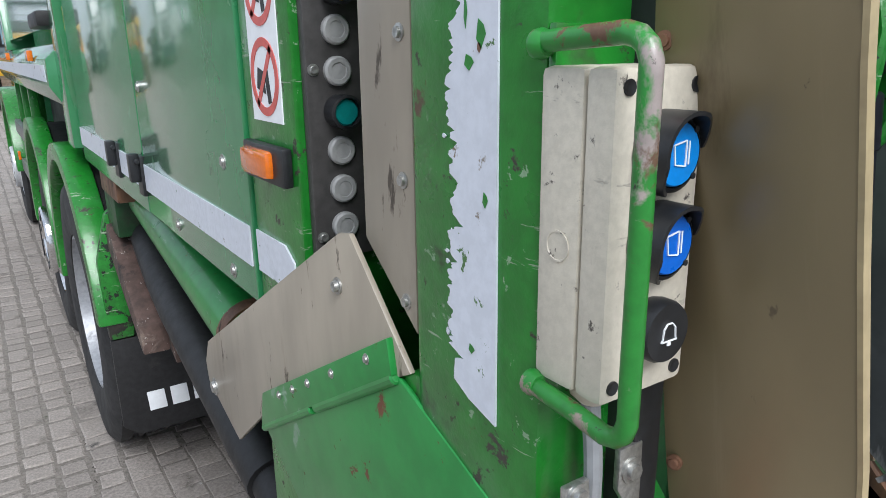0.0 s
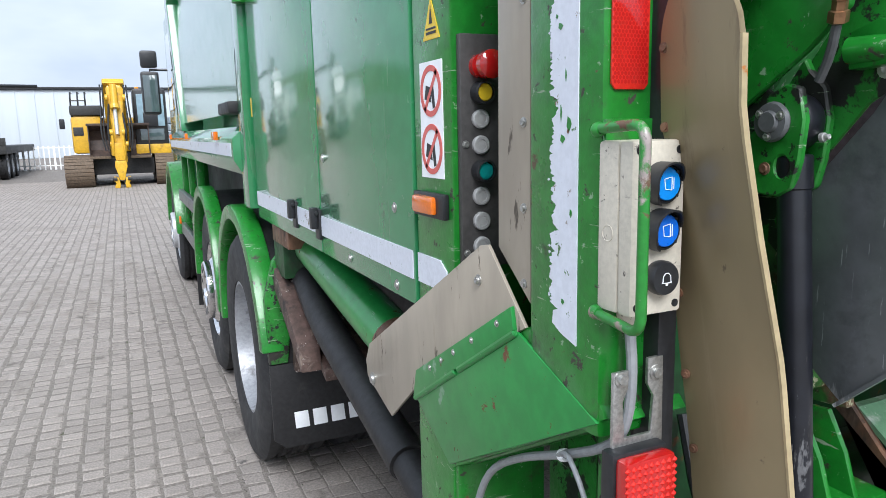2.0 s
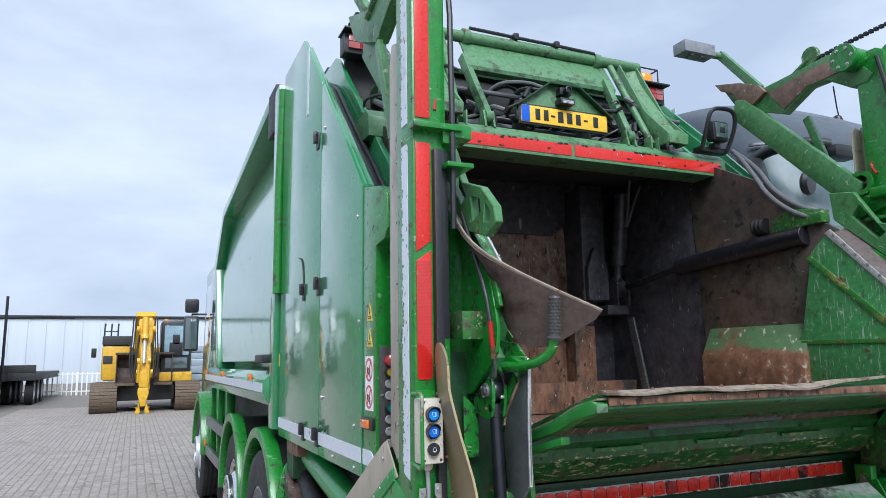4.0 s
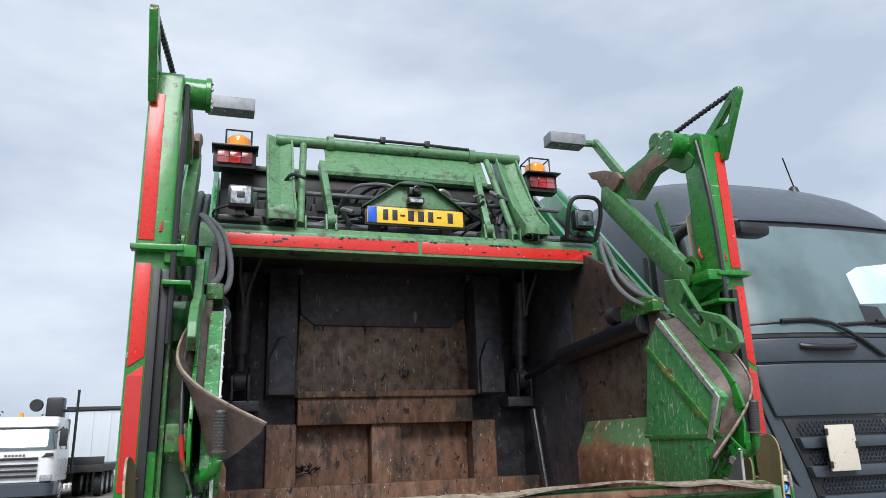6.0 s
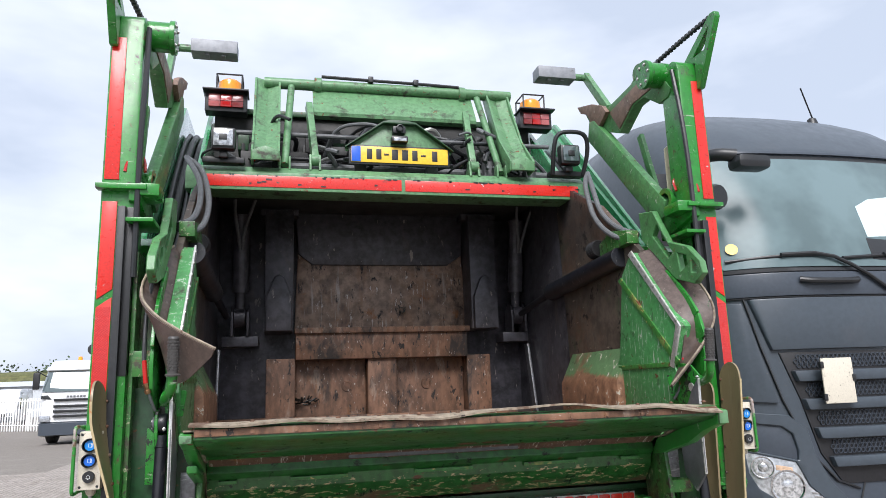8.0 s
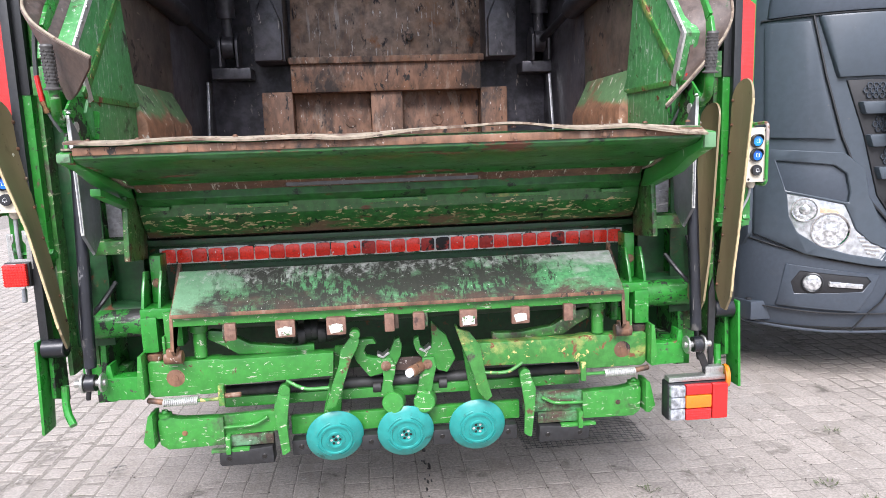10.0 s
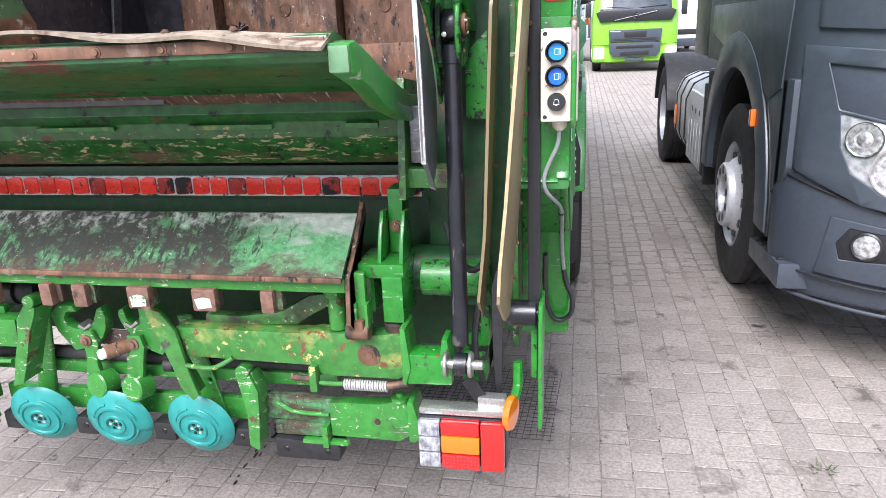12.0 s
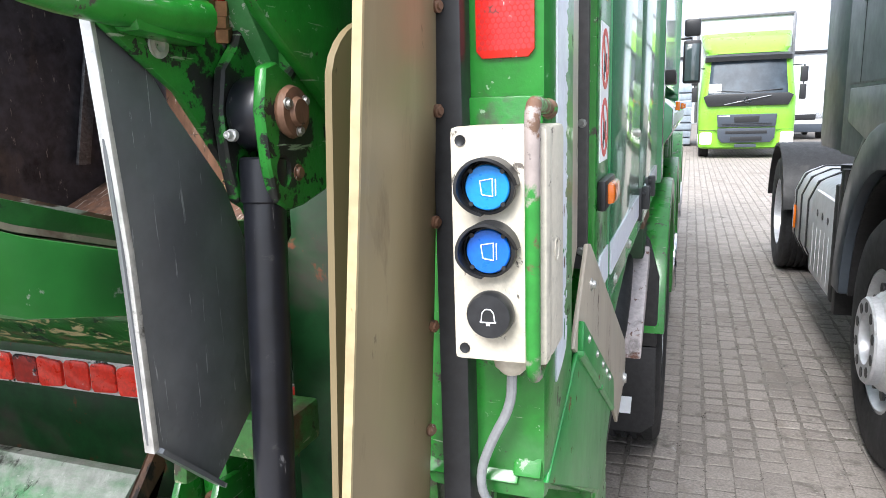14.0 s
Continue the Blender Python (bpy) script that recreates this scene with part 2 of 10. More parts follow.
GREEN_RUBBED = material("rubbed_green_post_paint", (0.016, 0.19, 0.020), 0.30, var=0.14, grain=40, coat=0.3, bump=0.0015, patches=((DIRT, 0.26, 9, 0.6, 0.12), ((0.085, 0.235, 0.095), 0.30, 7, 0.45, 0.3, (1, 1, 0.6), (2, 1.16, 1.30, -0.14)), (DIRT, 0.20, 30, 0.7, 0.04), ((0.25, 0.40, 0.24), 0.11, 55, 0.5, 0.02), ((0.30, 0.40, 0.27), 0.08, 9, 0.5, 0.02, (1, 1, 10, (0.7, 0.4, 0.3))), ((0.13, 0.075, 0.045), 0.12, 16, 0.85, 0.05)))
GREEN_SCRATCHED = material("pale_scratched_green_paint", (0.060, 0.245, 0.075), 0.40, var=0.16, grain=40, bump=0.002, patches=(((0.14, 0.30, 0.15), 0.36, 6, 0.5, 0.2), ((0.42, 0.48, 0.40), 0.22, 16, 0.5, 0.02, (7, 7, 0.5, (0.5, 0.3, 0.2))), ((0.42, 0.48, 0.40), 0.17, 40, 0.5, 0.02), (RUST, 0.16, 14, 0.85, 0.05), (DIRT, 0.24, 9, 0.7, 0.1)))
# darker green than the posts, used mostly on parts set back behind others
GREEN_DARK = material("dark_green_inner_paint", (0.008, 0.050, 0.014), 0.42, var=0.22, grain=40, patches=((DIRT, 0.45, 7, 0.8, 0.2), (RUST, 0.16, 18, 0.85, 0.06)))
GREEN_TRAY = material("worn_green_tray_paint", (0.018, 0.105, 0.020), 0.33, var=0.25, grain=30, coat=0.25, bump=0.003, patches=(((0.05, 0.17, 0.05), 0.34, 3, 0.35, 0.2, (0.3, 1, 2)), ((0.05, 0.042, 0.03), 0.42, 4, 0.65, 0.2, (0.35, 1, 1.5)), ((0.17, 0.135, 0.09), 0.22, 3, 0.7, 0.15, (0.3, 2, 2), (2, 1.40, 1.50, 0.12)), ((0.13, 0.045, 0.025), 0.22, 8, 0.85, 0.04, (0.5, 1, 1)), ((0.46, 0.38, 0.20), 0.02, 70, 0.7, 0.015, (0.4, 1, 1), (2, 1.225, 1.285, -0.10)), ((0.13, 0.085, 0.045), 0.2, 12, 0.8, 0.08, (0.3, 1, 1), (2, 1.18, 1.24, -0.12)), ((0.01, 0.02, 0.01), 0.20, 20, 0.7, 0.05)))
GREEN_STEP = material("scraped_green_step_paint", (0.055, 0.20, 0.075), 0.46, var=0.22, grain=70, bump=0.003, patches=(((0.13, 0.26, 0.14), 0.40, 16, 0.5, 0.15), ((0.36, 0.37, 0.34), 0.48, 9, 0.6, 0.2, (0.5, 1, 1), (2, 0.965, 1.045, 0.17)), ((0.024, 0.026, 0.018), 0.39, 11, 0.8, 0.15, (0.6, 1, 1), (0, 0.40, 0.66, -0.12)), ((0.020, 0.022, 0.015), 0.36, 40, 0.8, 0.10, (1.6, 0.6, 0.6), (0, 0.40, 0.66, -0.10)), ((0.13, 0.27, 0.15), 0.44, 7, 0.5, 0.16, (1, 1, 1), (0, -0.42, -0.66, 0.24)), ((0.42, 0.43, 0.40), 0.30, 34, 0.6, 0.22, (1, 1, 1), (2, 0.97, 1.055, 0.15)), ((0.060, 0.036, 0.025), 0.36, 18, 0.85, 0.18, (0.5, 1, 1), (2, 0.94, 1.0, -0.14)), ((0.52, 0.54, 0.50), 0.07, 120, 0.6, 0.03)))
GREEN_YELLOW = material("green_bar_with_yellow_undercoat", (0.036, 0.165, 0.030), 0.40, var=0.18, grain=40, coat=0.1, bump=0.002, patches=(((0.36, 0.34, 0.10), 0.36, 7, 0.6, 0.16), ((0.50, 0.42, 0.15), 0.22, 24, 0.6, 0.03), (RUST, 0.26, 14, 0.85, 0.05), (DIRT, 0.22, 12, 0.75, 0.08)))
STEEL = material("brushed_steel_sheet", (0.20, 0.205, 0.215), 0.36, metal=0.8, var=0.2, grain=70, bump=0.001, patches=((DIRT, 0.36, 6, 0.55, 0.25), ((0.42, 0.42, 0.42), 0.18, 12, 0.4, 0.06, (1, 1, 8)), ((0.12, 0.07, 0.05), 0.10, 18, 0.7, 0.05)))
GREEN_LEVER = material("pale_rubbed_lever_paint", (0.060, 0.190, 0.062), 0.40, var=0.18, grain=40, coat=0.1, bump=0.002, patches=(((0.13, 0.26, 0.13), 0.42, 5, 0.45, 0.25), (DIRT, 0.26, 9, 0.7, 0.15), ((0.30, 0.38, 0.27), 0.18, 30, 0.5, 0.03), (RUST, 0.14, 22, 0.85, 0.05)))
BROWN_PLATE = material("brown_primed_plate", (0.18, 0.115, 0.085), 0.5, var=0.2, grain=30, bump=0.002, patches=(((0.10, 0.065, 0.05), 0.35, 6, 0.6, 0.15), ((0.09, 0.22, 0.09), 0.20, 12, 0.5, 0.06), ((0.40, 0.36, 0.30), 0.16, 34, 0.5, 0.03)))
RIM_DULL = material("dull_grey_wheel_rim", (0.36, 0.37, 0.39), 0.42, metal=0.3, var=0.12, patches=((DIRT, 0.30, 9, 0.7, 0.2),))
FIN = material("dark_scraped_fin_steel", (0.165, 0.175, 0.185), 0.38, metal=0.4, var=0.16, grain=14, bump=0.001, patches=(((0.24, 0.27, 0.27), 0.32, 4, 0.3, 0.3, (1, 1, 0.6)), ((0.08, 0.085, 0.09), 0.26, 7, 0.4, 0.2), ((0.62, 0.62, 0.62), 0.20, 16, 0.5, 0.08, (1, 1, 0.4), (2, 1.22, 1.13, 0.16)), ((0.45, 0.46, 0.47), 0.10, 30, 0.4, 0.02, (9, 9, 0.5, (0.2, 0.1, 0)))))
STEEL_EDGE = material("bright_cut_steel_edge", (0.62, 0.62, 0.60), 0.38, metal=0.6, var=0.15, grain=80, patches=((DIRT, 0.16, 20, 0.6, 0.08),))
ZINC = material("zinc_bolt_metal", (0.46, 0.46, 0.44), 0.4, metal=0.85, var=0.2, grain=200)
RUSTY = material("rusty_worn_steel", (0.16, 0.082, 0.048), 0.55, metal=0.1, var=0.35, grain=25, bump=0.004, stretch=(1, 1, 0.45), patches=(((0.28, 0.20, 0.15), 0.30, 10, 0.5, 0.1), ((0.035, 0.026, 0.022), 0.42, 6, 0.7, 0.12), ((0.24, 0.10, 0.035), 0.24, 5, 0.8, 0.15), ((0.02, 0.016, 0.014), 0.25, 26, 0.7, 0.04), ((0.55, 0.50, 0.45), 0.10, 60, 0.5, 0.02)))
HOPPER = material("dark_scraped_hopper_steel", (0.26, 0.18, 0.135), 0.42, metal=0.2, var=0.35, grain=18, bump=0.004, patches=(((0.30, 0.14, 0.06), 0.34, 2.6, 0.7, 0.25, (1, 1, 0.6)), ((0.035, 0.032, 0.036), 0.42, 3, 0.55, 0.25, (1.6, 1, 0.5)), ((0.025, 0.022, 0.024), 0.30, 14, 0.6, 0.06, (1.2, 1, 0.5)), ((0.40, 0.34, 0.30), 0.22, 8, 0.4, 0.06, (4, 1, 0.25)), ((0.60, 0.55, 0.50), 0.15, 30, 0.45, 0.015, (1.5, 1, 0.3)), ((0.045, 0.030, 0.024), 0.34, 5, 0.6, 0.12, (1, 1, 0.4)), ((0.30, 0.12, 0.04), 0.16, 7, 0.8, 0.1)))
# black steel; on the inner body sides this colour carries the hopper's shade
HOPPER_BLACK = material("black_steel_with_hopper_shade", (0.062, 0.060, 0.070), 0.40, metal=0.25, var=0.3, grain=20, bump=0.002, patches=(((0.14, 0.11, 0.09), 0.28, 4, 0.5, 0.25, (1.6, 1, 0.5)), ((0.018, 0.018, 0.022), 0.36, 5, 0.5, 0.15), ((0.30, 0.27, 0.25), 0.10, 34, 0.5, 0.02, (1, 1, 0.3))))
HOPPER_SIDE = material("hopper_side_plate", (0.085, 0.066, 0.052), 0.45, metal=0.15, var=0.3, grain=16, bump=0.003, patches=(((0.17, 0.085, 0.045), 0.40, 2.6, 0.7, 0.25), ((0.04, 0.095, 0.035), 0.30, 2.8, 0.6, 0.14), ((0.020, 0.019, 0.023), 0.56, 1.8, 0.5, 0.25, (1, 1, 1.4)), ((0.020, 0.018, 0.018), 0.25, 12, 0.6, 0.06), ((0.30, 0.25, 0.20), 0.10, 26, 0.5, 0.02, (1, 0.3, 1))))
BROWN_RUBBER = material("brown_rubber_sheet", (0.088, 0.062, 0.052), 0.5, var=0.22, grain=50, bump=0.002, patches=(((0.15, 0.125, 0.11), 0.26, 7, 0.6, 0.2), ((0.045, 0.028, 0.022), 0.34, 9, 0.55, 0.1), ((0.20, 0.17, 0.15), 0.12, 40, 0.6, 0.03), ((0.03, 0.06, 0.022), 0.10, 14, 0.6, 0.03)))
BEIGE = material("beige_plastic_guard", (0.205, 0.163, 0.090), 0.36, var=0.07, grain=9, bump=0.0006, stretch=(1, 1, 0.35), patches=(((0.15, 0.105, 0.055), 0.42, 3.2, 0.45, 0.4), ((0.30, 0.25, 0.155), 0.30, 5, 0.4, 0.3, (1, 5, 0.5)), ((0.10, 0.065, 0.035), 0.16, 7, 0.5, 0.18, (3, 3, 0.7)), ((0.13, 0.10, 0.06), 0.05, 60, 0.6, 0.03)))
BEIGE_EDGE = material("pale_worn_rubber_lip", (0.26, 0.215, 0.16), 0.65, var=0.25, grain=40, patches=(((0.13, 0.08, 0.055), 0.40, 14, 0.7, 0.1), ((0.05, 0.04, 0.035), 0.16, 30, 0.7, 0.04)))
BEIGE_CREAM = material("cream_plastic_strip", (0.50, 0.45, 0.33), 0.4, var=0.08, grain=14, patches=((DIRT, 0.14, 8, 0.6, 0.2),))
BEIGE_GREY = material("greyish_plastic_strip", (0.36, 0.315, 0.25), 0.33, var=0.1, grain=12, stretch=(1, 1, 0.3), patches=(((0.25, 0.195, 0.14), 0.36, 6, 0.4, 0.2), ((0.10, 0.08, 0.06), 0.14, 26, 0.6, 0.04)))
BLACK = material("black_rubber", (0.014, 0.014, 0.015), 0.55, var=0.25, grain=60, bump=0.001, patches=(((0.07, 0.065, 0.06), 0.22, 9, 0.8, 0.2),))
BLACK_PAINT = material("black_cylinder_paint", (0.008, 0.009, 0.013), 0.38, var=0.25, grain=30, coat=0.15, patches=(((0.06, 0.057, 0.054), 0.18, 18, 0.7, 0.06), ((0.10, 0.097, 0.094), 0.10, 9, 0.6, 0.02, (12, 12, 1)), ((0.12, 0.12, 0.125), 0.10, 30, 0.5, 0.03, (1, 1, 0.3))))
GREASE = material("black_grease", (0.008, 0.007, 0.006), 0.35, var=0.3, bump=0.004, grain=80)
TYRE = material("tyre_rubber", (0.022, 0.022, 0.023), 0.75, var=0.25, grain=40, bump=0.001, patches=(((0.11, 0.10, 0.09), 0.28, 6, 0.85, 0.25),))
RIM = material("silver_wheel_rim", (0.62, 0.63, 0.65), 0.35, metal=0.35, var=0.08, patches=((DIRT, 0.12, 8, 0.7, 0.2),))
CHROME = material("chrome_hub_cover", (0.75, 0.75, 0.76), 0.12, metal=1.0, var=0.05)
WHITE = material("white_reflective_tape", (0.66, 0.69, 0.76), 0.35, var=0.05, grain=90, patches=(((0.09, 0.20, 0.06), 0.08, 38, 0.6, 0.02), ((0.22, 0.17, 0.11), 0.13, 20, 0.8, 0.03), ((0.40, 0.42, 0.46), 0.2, 7, 0.5, 0.15)))
RED = material("red_reflective_tape", (0.60, 0.020, 0.012), 0.30, var=0.10, grain=120, coat=0.3, patches=(((0.22, 0.02, 0.012), 0.13, 16, 0.5, 0.05), ((0.5, 0.5, 0.5), 0.05, 34, 0.5, 0.02), (DIRT, 0.10, 26, 0.6, 0.04)))
RED_DIRTY = material("dirty_red_reflector", (0.88, 0.040, 0.018), 0.30, var=0.14, grain=160, coat=0.3, island=0.18, patches=(((0.05, 0.020, 0.014), 0.12, 14, 0.7, 0.06), ((0.50, 0.04, 0.025), 0.18, 20, 0.6, 0.08), ((0.02, 0.018, 0.014), 0.08, 48, 0.7, 0.04), ((0.70, 0.66, 0.62), 0.06, 40, 0.5, 0.02)))
RED_LENS = material("red_lamp_lens", (0.42, 0.010, 0.009), 0.12, var=0.06, grain=150, coat=0.8)
RED_FACET = material("faceted_red_reflector", (0.66, 0.020, 0.012), 0.55, var=0.25, grain=120, spec=0.2)
LENS_SMOKY = material("smoky_red_lens", (0.20, 0.03, 0.03), 0.2, var=0.1, grain=120, coat=0.6)
LENS_PINK = material("faded_pink_lens", (0.42, 0.11, 0.11), 0.2, var=0.1, grain=120, coat=0.6)
ORANGE_LENS = material("orange_lamp_lens", (0.70, 0.155, 0.006), 0.12, var=0.06, grain=150, coat=0.8)
CLEAR_LENS = material("clear_lamp_lens", (0.40, 0.42, 0.45), 0.12, metal=0.4, var=0.45, grain=45, coat=0.8, bump=0.001)
BOX_CREAM = material("cream_plastic_box", (0.60, 0.555, 0.46), 0.42, var=0.06, grain=160, bump=0.0006, patches=(((0.22, 0.20, 0.165), 0.26, 16, 0.6, 0.22), ((0.11, 0.095, 0.08), 0.17, 60, 0.7, 0.05), ((0.14, 0.125, 0.105), 0.08, 14, 0.7, 0.12, (2, 2, 5))))
BLUE = material("blue_button_cap", (0.006, 0.12, 0.56), 0.3, var=0.06, grain=300, coat=0.3)
BLUE_LIGHT = material("bright_blue_button_cap", (0.008, 0.22, 0.66), 0.3, var=0.06, grain=300, coat=0.3)
BUTTON_BLACK = material("black_button_plastic", (0.016, 0.017, 0.019), 0.4, var=0.2, grain=120)
BUTTON_GREY = material("grey_blank_plug", (0.36, 0.36, 0.35), 0.45, var=0.08, grain=120)
PANEL_GREY = material("dark_grey_button_panel", (0.055, 0.052, 0.05), 0.5, var=0.15, grain=90)
TEAL = material("teal_button_cap", (0.01, 0.24, 0.22), 0.35)
YELLOW = material("yellow_plastic", (0.75, 0.52, 0.02), 0.4, var=0.05)
INK = material("white_print", (0.86, 0.88, 0.9), 0.5, var=0.02)
INK_BLACK = material("black_print", (0.012, 0.012, 0.012), 0.5, var=0.02)
INK_RED = material("faded_red_print", (0.62, 0.12, 0.10), 0.5, var=0.06)
PLATE_YELLOW = material("yellow_number_plate", (0.80, 0.50, 0.035), 0.35, var=0.06, grain=60, patches=((DIRT, 0.05, 20, 0.6, 0.1),))
PLATE_BLUE = material("blue_plate_band", (0.012, 0.10, 0.55), 0.35, var=0.05)
TURQ = material("turquoise_plastic_disc", (0.016, 0.225, 0.205), 0.38, var=0.08, grain=40, bump=0.0006, patches=(((0.07, 0.26, 0.23), 0.25, 10, 0.5, 0.2), ((0.03, 0.10, 0.08), 0.2, 24, 0.6, 0.1),))
CONDUIT = material("grey_plastic_conduit", (0.25, 0.26, 0.27), 0.45, var=0.1, grain=80, patches=((DIRT, 0.2, 14, 0.7, 0.15),))
HOSE_GREY = material("grey_hydraulic_hose", (0.10, 0.105, 0.11), 0.55, var=0.15, grain=60)
AMBER = material("amber_beacon", (0.85, 0.30, 0.01), 0.15, coat=0.6, var=0.05)

# ---- wheels and lofted bodies shared by the vehicles ----
def wheel(parent, c, out, r=0.50, w=0.29, kind="steer", rim_mat=None):
    """A truck wheel at c whose outer face looks along out (+1 or -1 in x)."""
    c = Vector(c)
    d = (out, 0, 0)
    rr = r * 0.58
    h = w / 2
    tread = [(rr * 1.02, -h * 0.92), (r * 0.80, -h), (r * 0.94, -h * 0.95), (r, -h * 0.80)]
    for k in (-0.45, -0.15, 0.15, 0.45):
        tread += [(r, h * (k - 0.09)), (r - 0.012, h * (k - 0.07)), (r - 0.012, h * (k + 0.07)), (r, h * (k + 0.09))]
    tread += [(r, h * 0.80), (r * 0.94, h * 0.95), (r * 0.80, h), (r * 0.66, h * 0.97), (rr * 1.02, h * 0.92), (rr * 1.0, h * 0.75), (rr, -h * 0.8), (rr * 1.02, -h * 0.92)]
    wh_b = B()
    if kind == "steer":
        prof = [(rr * 1.0, h * 0.55), (rr * 1.03, h * 0.88), (rr * 0.97, h * 0.90), (rr * 0.90, h * 0.55), (rr * 0.80, h * 0.62), (rr * 0.62, h * 1.0), (rr * 0.615, h * 1.20), (rr * 0.59, h * 1.26), (rr * 0.345, h * 1.25), (rr * 0.325, h * 1.18), (rr * 0.32, h * 0.85), (rr * 0.26, h * 0.85), (rr * 0.24, h * 1.0), (0, h * 1.02)]
    else:
        prof = [(rr * 1.0, h * 0.55), (rr * 1.03, h * 0.88), (rr * 0.97, h * 0.90), (rr * 0.92, h * 0.2), (rr * 0.86, -h * 0.5), (rr * 0.70, -h * 0.62), (rr * 0.45, -h * 0.62), (rr * 0.42, -h * 0.2), (rr * 0.28, -h * 0.1), (rr * 0.26, h * 0.25), (0, h * 0.3)]
    lathe(wh_b, prof, c, d, 40)
    wh = part("wheel", wh_b, rim_mat or RIM, parent)
    part("tyre", lathe(B(), tread, c, d, 48), TYRE, wh)
    hr, hy = (rr * 0.735, h * 0.80) if kind == "steer" else (rr * 0.79, -h * 0.50)
    for i in range(10):
        a = 2 * math.pi * i / 10
        p = c + Vector((out * hy, hr * math.cos(a), hr * math.sin(a)))
        part("hand_hole", lathe(B(), [(0, 0), (rr * 0.088, 0), (rr * 0.088, 0.012), (0, 0.012)], p - Vector((out * 0.006, 0, 0)), d, 12), BUTTON_BLACK, wh)
    nr, ny = (rr * 0.475, h * 1.225) if kind == "steer" else (rr * 0.58, -h * 0.60)
    for i in range(10):
        a = 2 * math.pi * (i + 0.5) / 10
        p = c + Vector((out * ny, nr * math.cos(a), nr * math.sin(a)))
        if kind == "drive":
            part("wheel_nut", lathe(B(), [(0, 0), (0.015, 0), (0.015, 0.010), (0.010, 0.016), (0, 0.017)], p, d, 6), RIM, wh)
        else:
            part("nut_hole", lathe(B(), [(0, 0), (0.022, 0), (0.022, 0.0065), (0, 0.0065)], p, d, 14), BUTTON_BLACK, wh)
    if kind == "steer":
        part("hub_core", lathe(B(), [(0, 0), (rr * 0.30, 0), (rr * 0.30, 0.003), (rr * 0.25, 0.004), (rr * 0.22, 0.02), (0, 0.022)], c + Vector((out * h * 0.86, 0, 0)), d, 24), BUTTON_BLACK, wh)
    return wh


def loft(bm, levels, back, n=10, cap=True):
    """A cab-like body: levels of (z, front y, half width, corner depth, corner width) round x = 0, open towards the back plane y = back."""
    rings = []
    for z, yf, hw, cd, cw in levels:
        pts = [(-hw, back)]
        for i in range(n + 1):
            a = math.pi / 2 * i / n
            pts.append((-hw + cw * (1 - math.cos(a)), yf + cd * (1 - math.sin(a))))
        mid = [(f * (hw - cw), yf - 0.02 * (1 - f * f)) for f in (-0.6, -0.2, 0.2, 0.6)]
        pts += mid
        for i in range(n, -1, -1):
            a = math.pi / 2 * i / n
            pts.append((hw - cw * (1 - math.cos(a)), yf + cd * (1 - math.sin(a))))
        pts.append((hw, back))
        rings.append([bm.verts.new((x, y, z)) for x, y in pts])
    for a, b in zip(rings, rings[1:]):
        for i in range(len(a) - 1):
            bm.faces.new((a[i], a[i + 1], b[i + 1], b[i]))
        bm.faces.new((a[-1], a[0], b[0], b[-1]))
    if cap:
        bm.faces.new(rings[0])
        bm.faces.new(rings[-1])
    return bm


def shift(bm, x, y=0, z=0):
    bm.transform(Matrix.Translation((x, y, z)))
    return bm


# ---- vehicle materials ----
MB_PAINT = material("matt_anthracite_paint", (0.050, 0.063, 0.078), 0.38, var=0.06, grain=30, coat=0.16, alpha_rough=0.2, spec=0.4, patches=(((0.075, 0.082, 0.095), 0.25, 3, 0.5, 0.3), ((0.11, 0.11, 0.11), 0.08, 26, 0.7, 0.1)))
MB_TRIM = material("dark_grey_bumper_plastic", (0.048, 0.059, 0.076), 0.34, var=0.07, grain=50, patches=(((0.09, 0.092, 0.098), 0.22, 4, 0.6, 0.3),))
GLASS_DARK = material("dark_cab_glass", (0.075, 0.105, 0.11), 0.04, var=0.15, grain=3, coat=1.0, alpha_rough=0.02, spec=1.0)
MESH_BLACK = material("black_grille_mesh", (0.012, 0.012, 0.014), 0.5, var=0.2)
TANK = material("pale_grey_tank_plastic", (0.66, 0.67, 0.69), 0.4, var=0.06, grain=20, patches=((DIRT, 0.12, 5, 0.7, 0.2),))
PAVER = material("grey_concrete_paver", (0.285, 0.253, 0.226), 0.80, var=0.2, grain=90, bump=0.003, island=0.11, patches=(((0.17, 0.148, 0.125), 0.42, 0.9, 0.9, 0.3), ((0.20, 0.17, 0.14), 0.34, 2.6, 0.9, 0.2, (1, 0.4, 1)), ((0.37, 0.35, 0.325), 0.26, 0.6, 0.8, 0.3), ((0.12, 0.105, 0.09), 0.30, 5, 0.9, 0.12), ((0.42, 0.40, 0.37), 0.13, 28, 0.85, 0.04), ((0.05, 0.047, 0.043), 0.09, 3.4, 0.7, 0.05)))
JOINT = material("sandy_joint_ground", (0.185, 0.164, 0.143), 0.95, var=0.25, grain=70, bump=0.006, patches=(((0.27, 0.248, 0.22), 0.40, 0.9, 0.95, 0.25), ((0.13, 0.115, 0.098), 0.22, 0.6, 0.95, 0.3), ((0.07, 0.075, 0.04), 0.13, 6, 0.95, 0.06)))
SOIL = material("dark_joint_soil", (0.060, 0.052, 0.042), 0.95, var=0.4, grain=120)
DARK_METAL = material("dark_underbody_metal", (0.03, 0.03, 0.03), 0.6, var=0.3, grain=20)

LAMP_ON = material("lit_headlamp_glass", (0.8, 0.82, 0.8), 0.15, coat=0.8, glow=((1.0, 0.96, 0.85), 1.2))

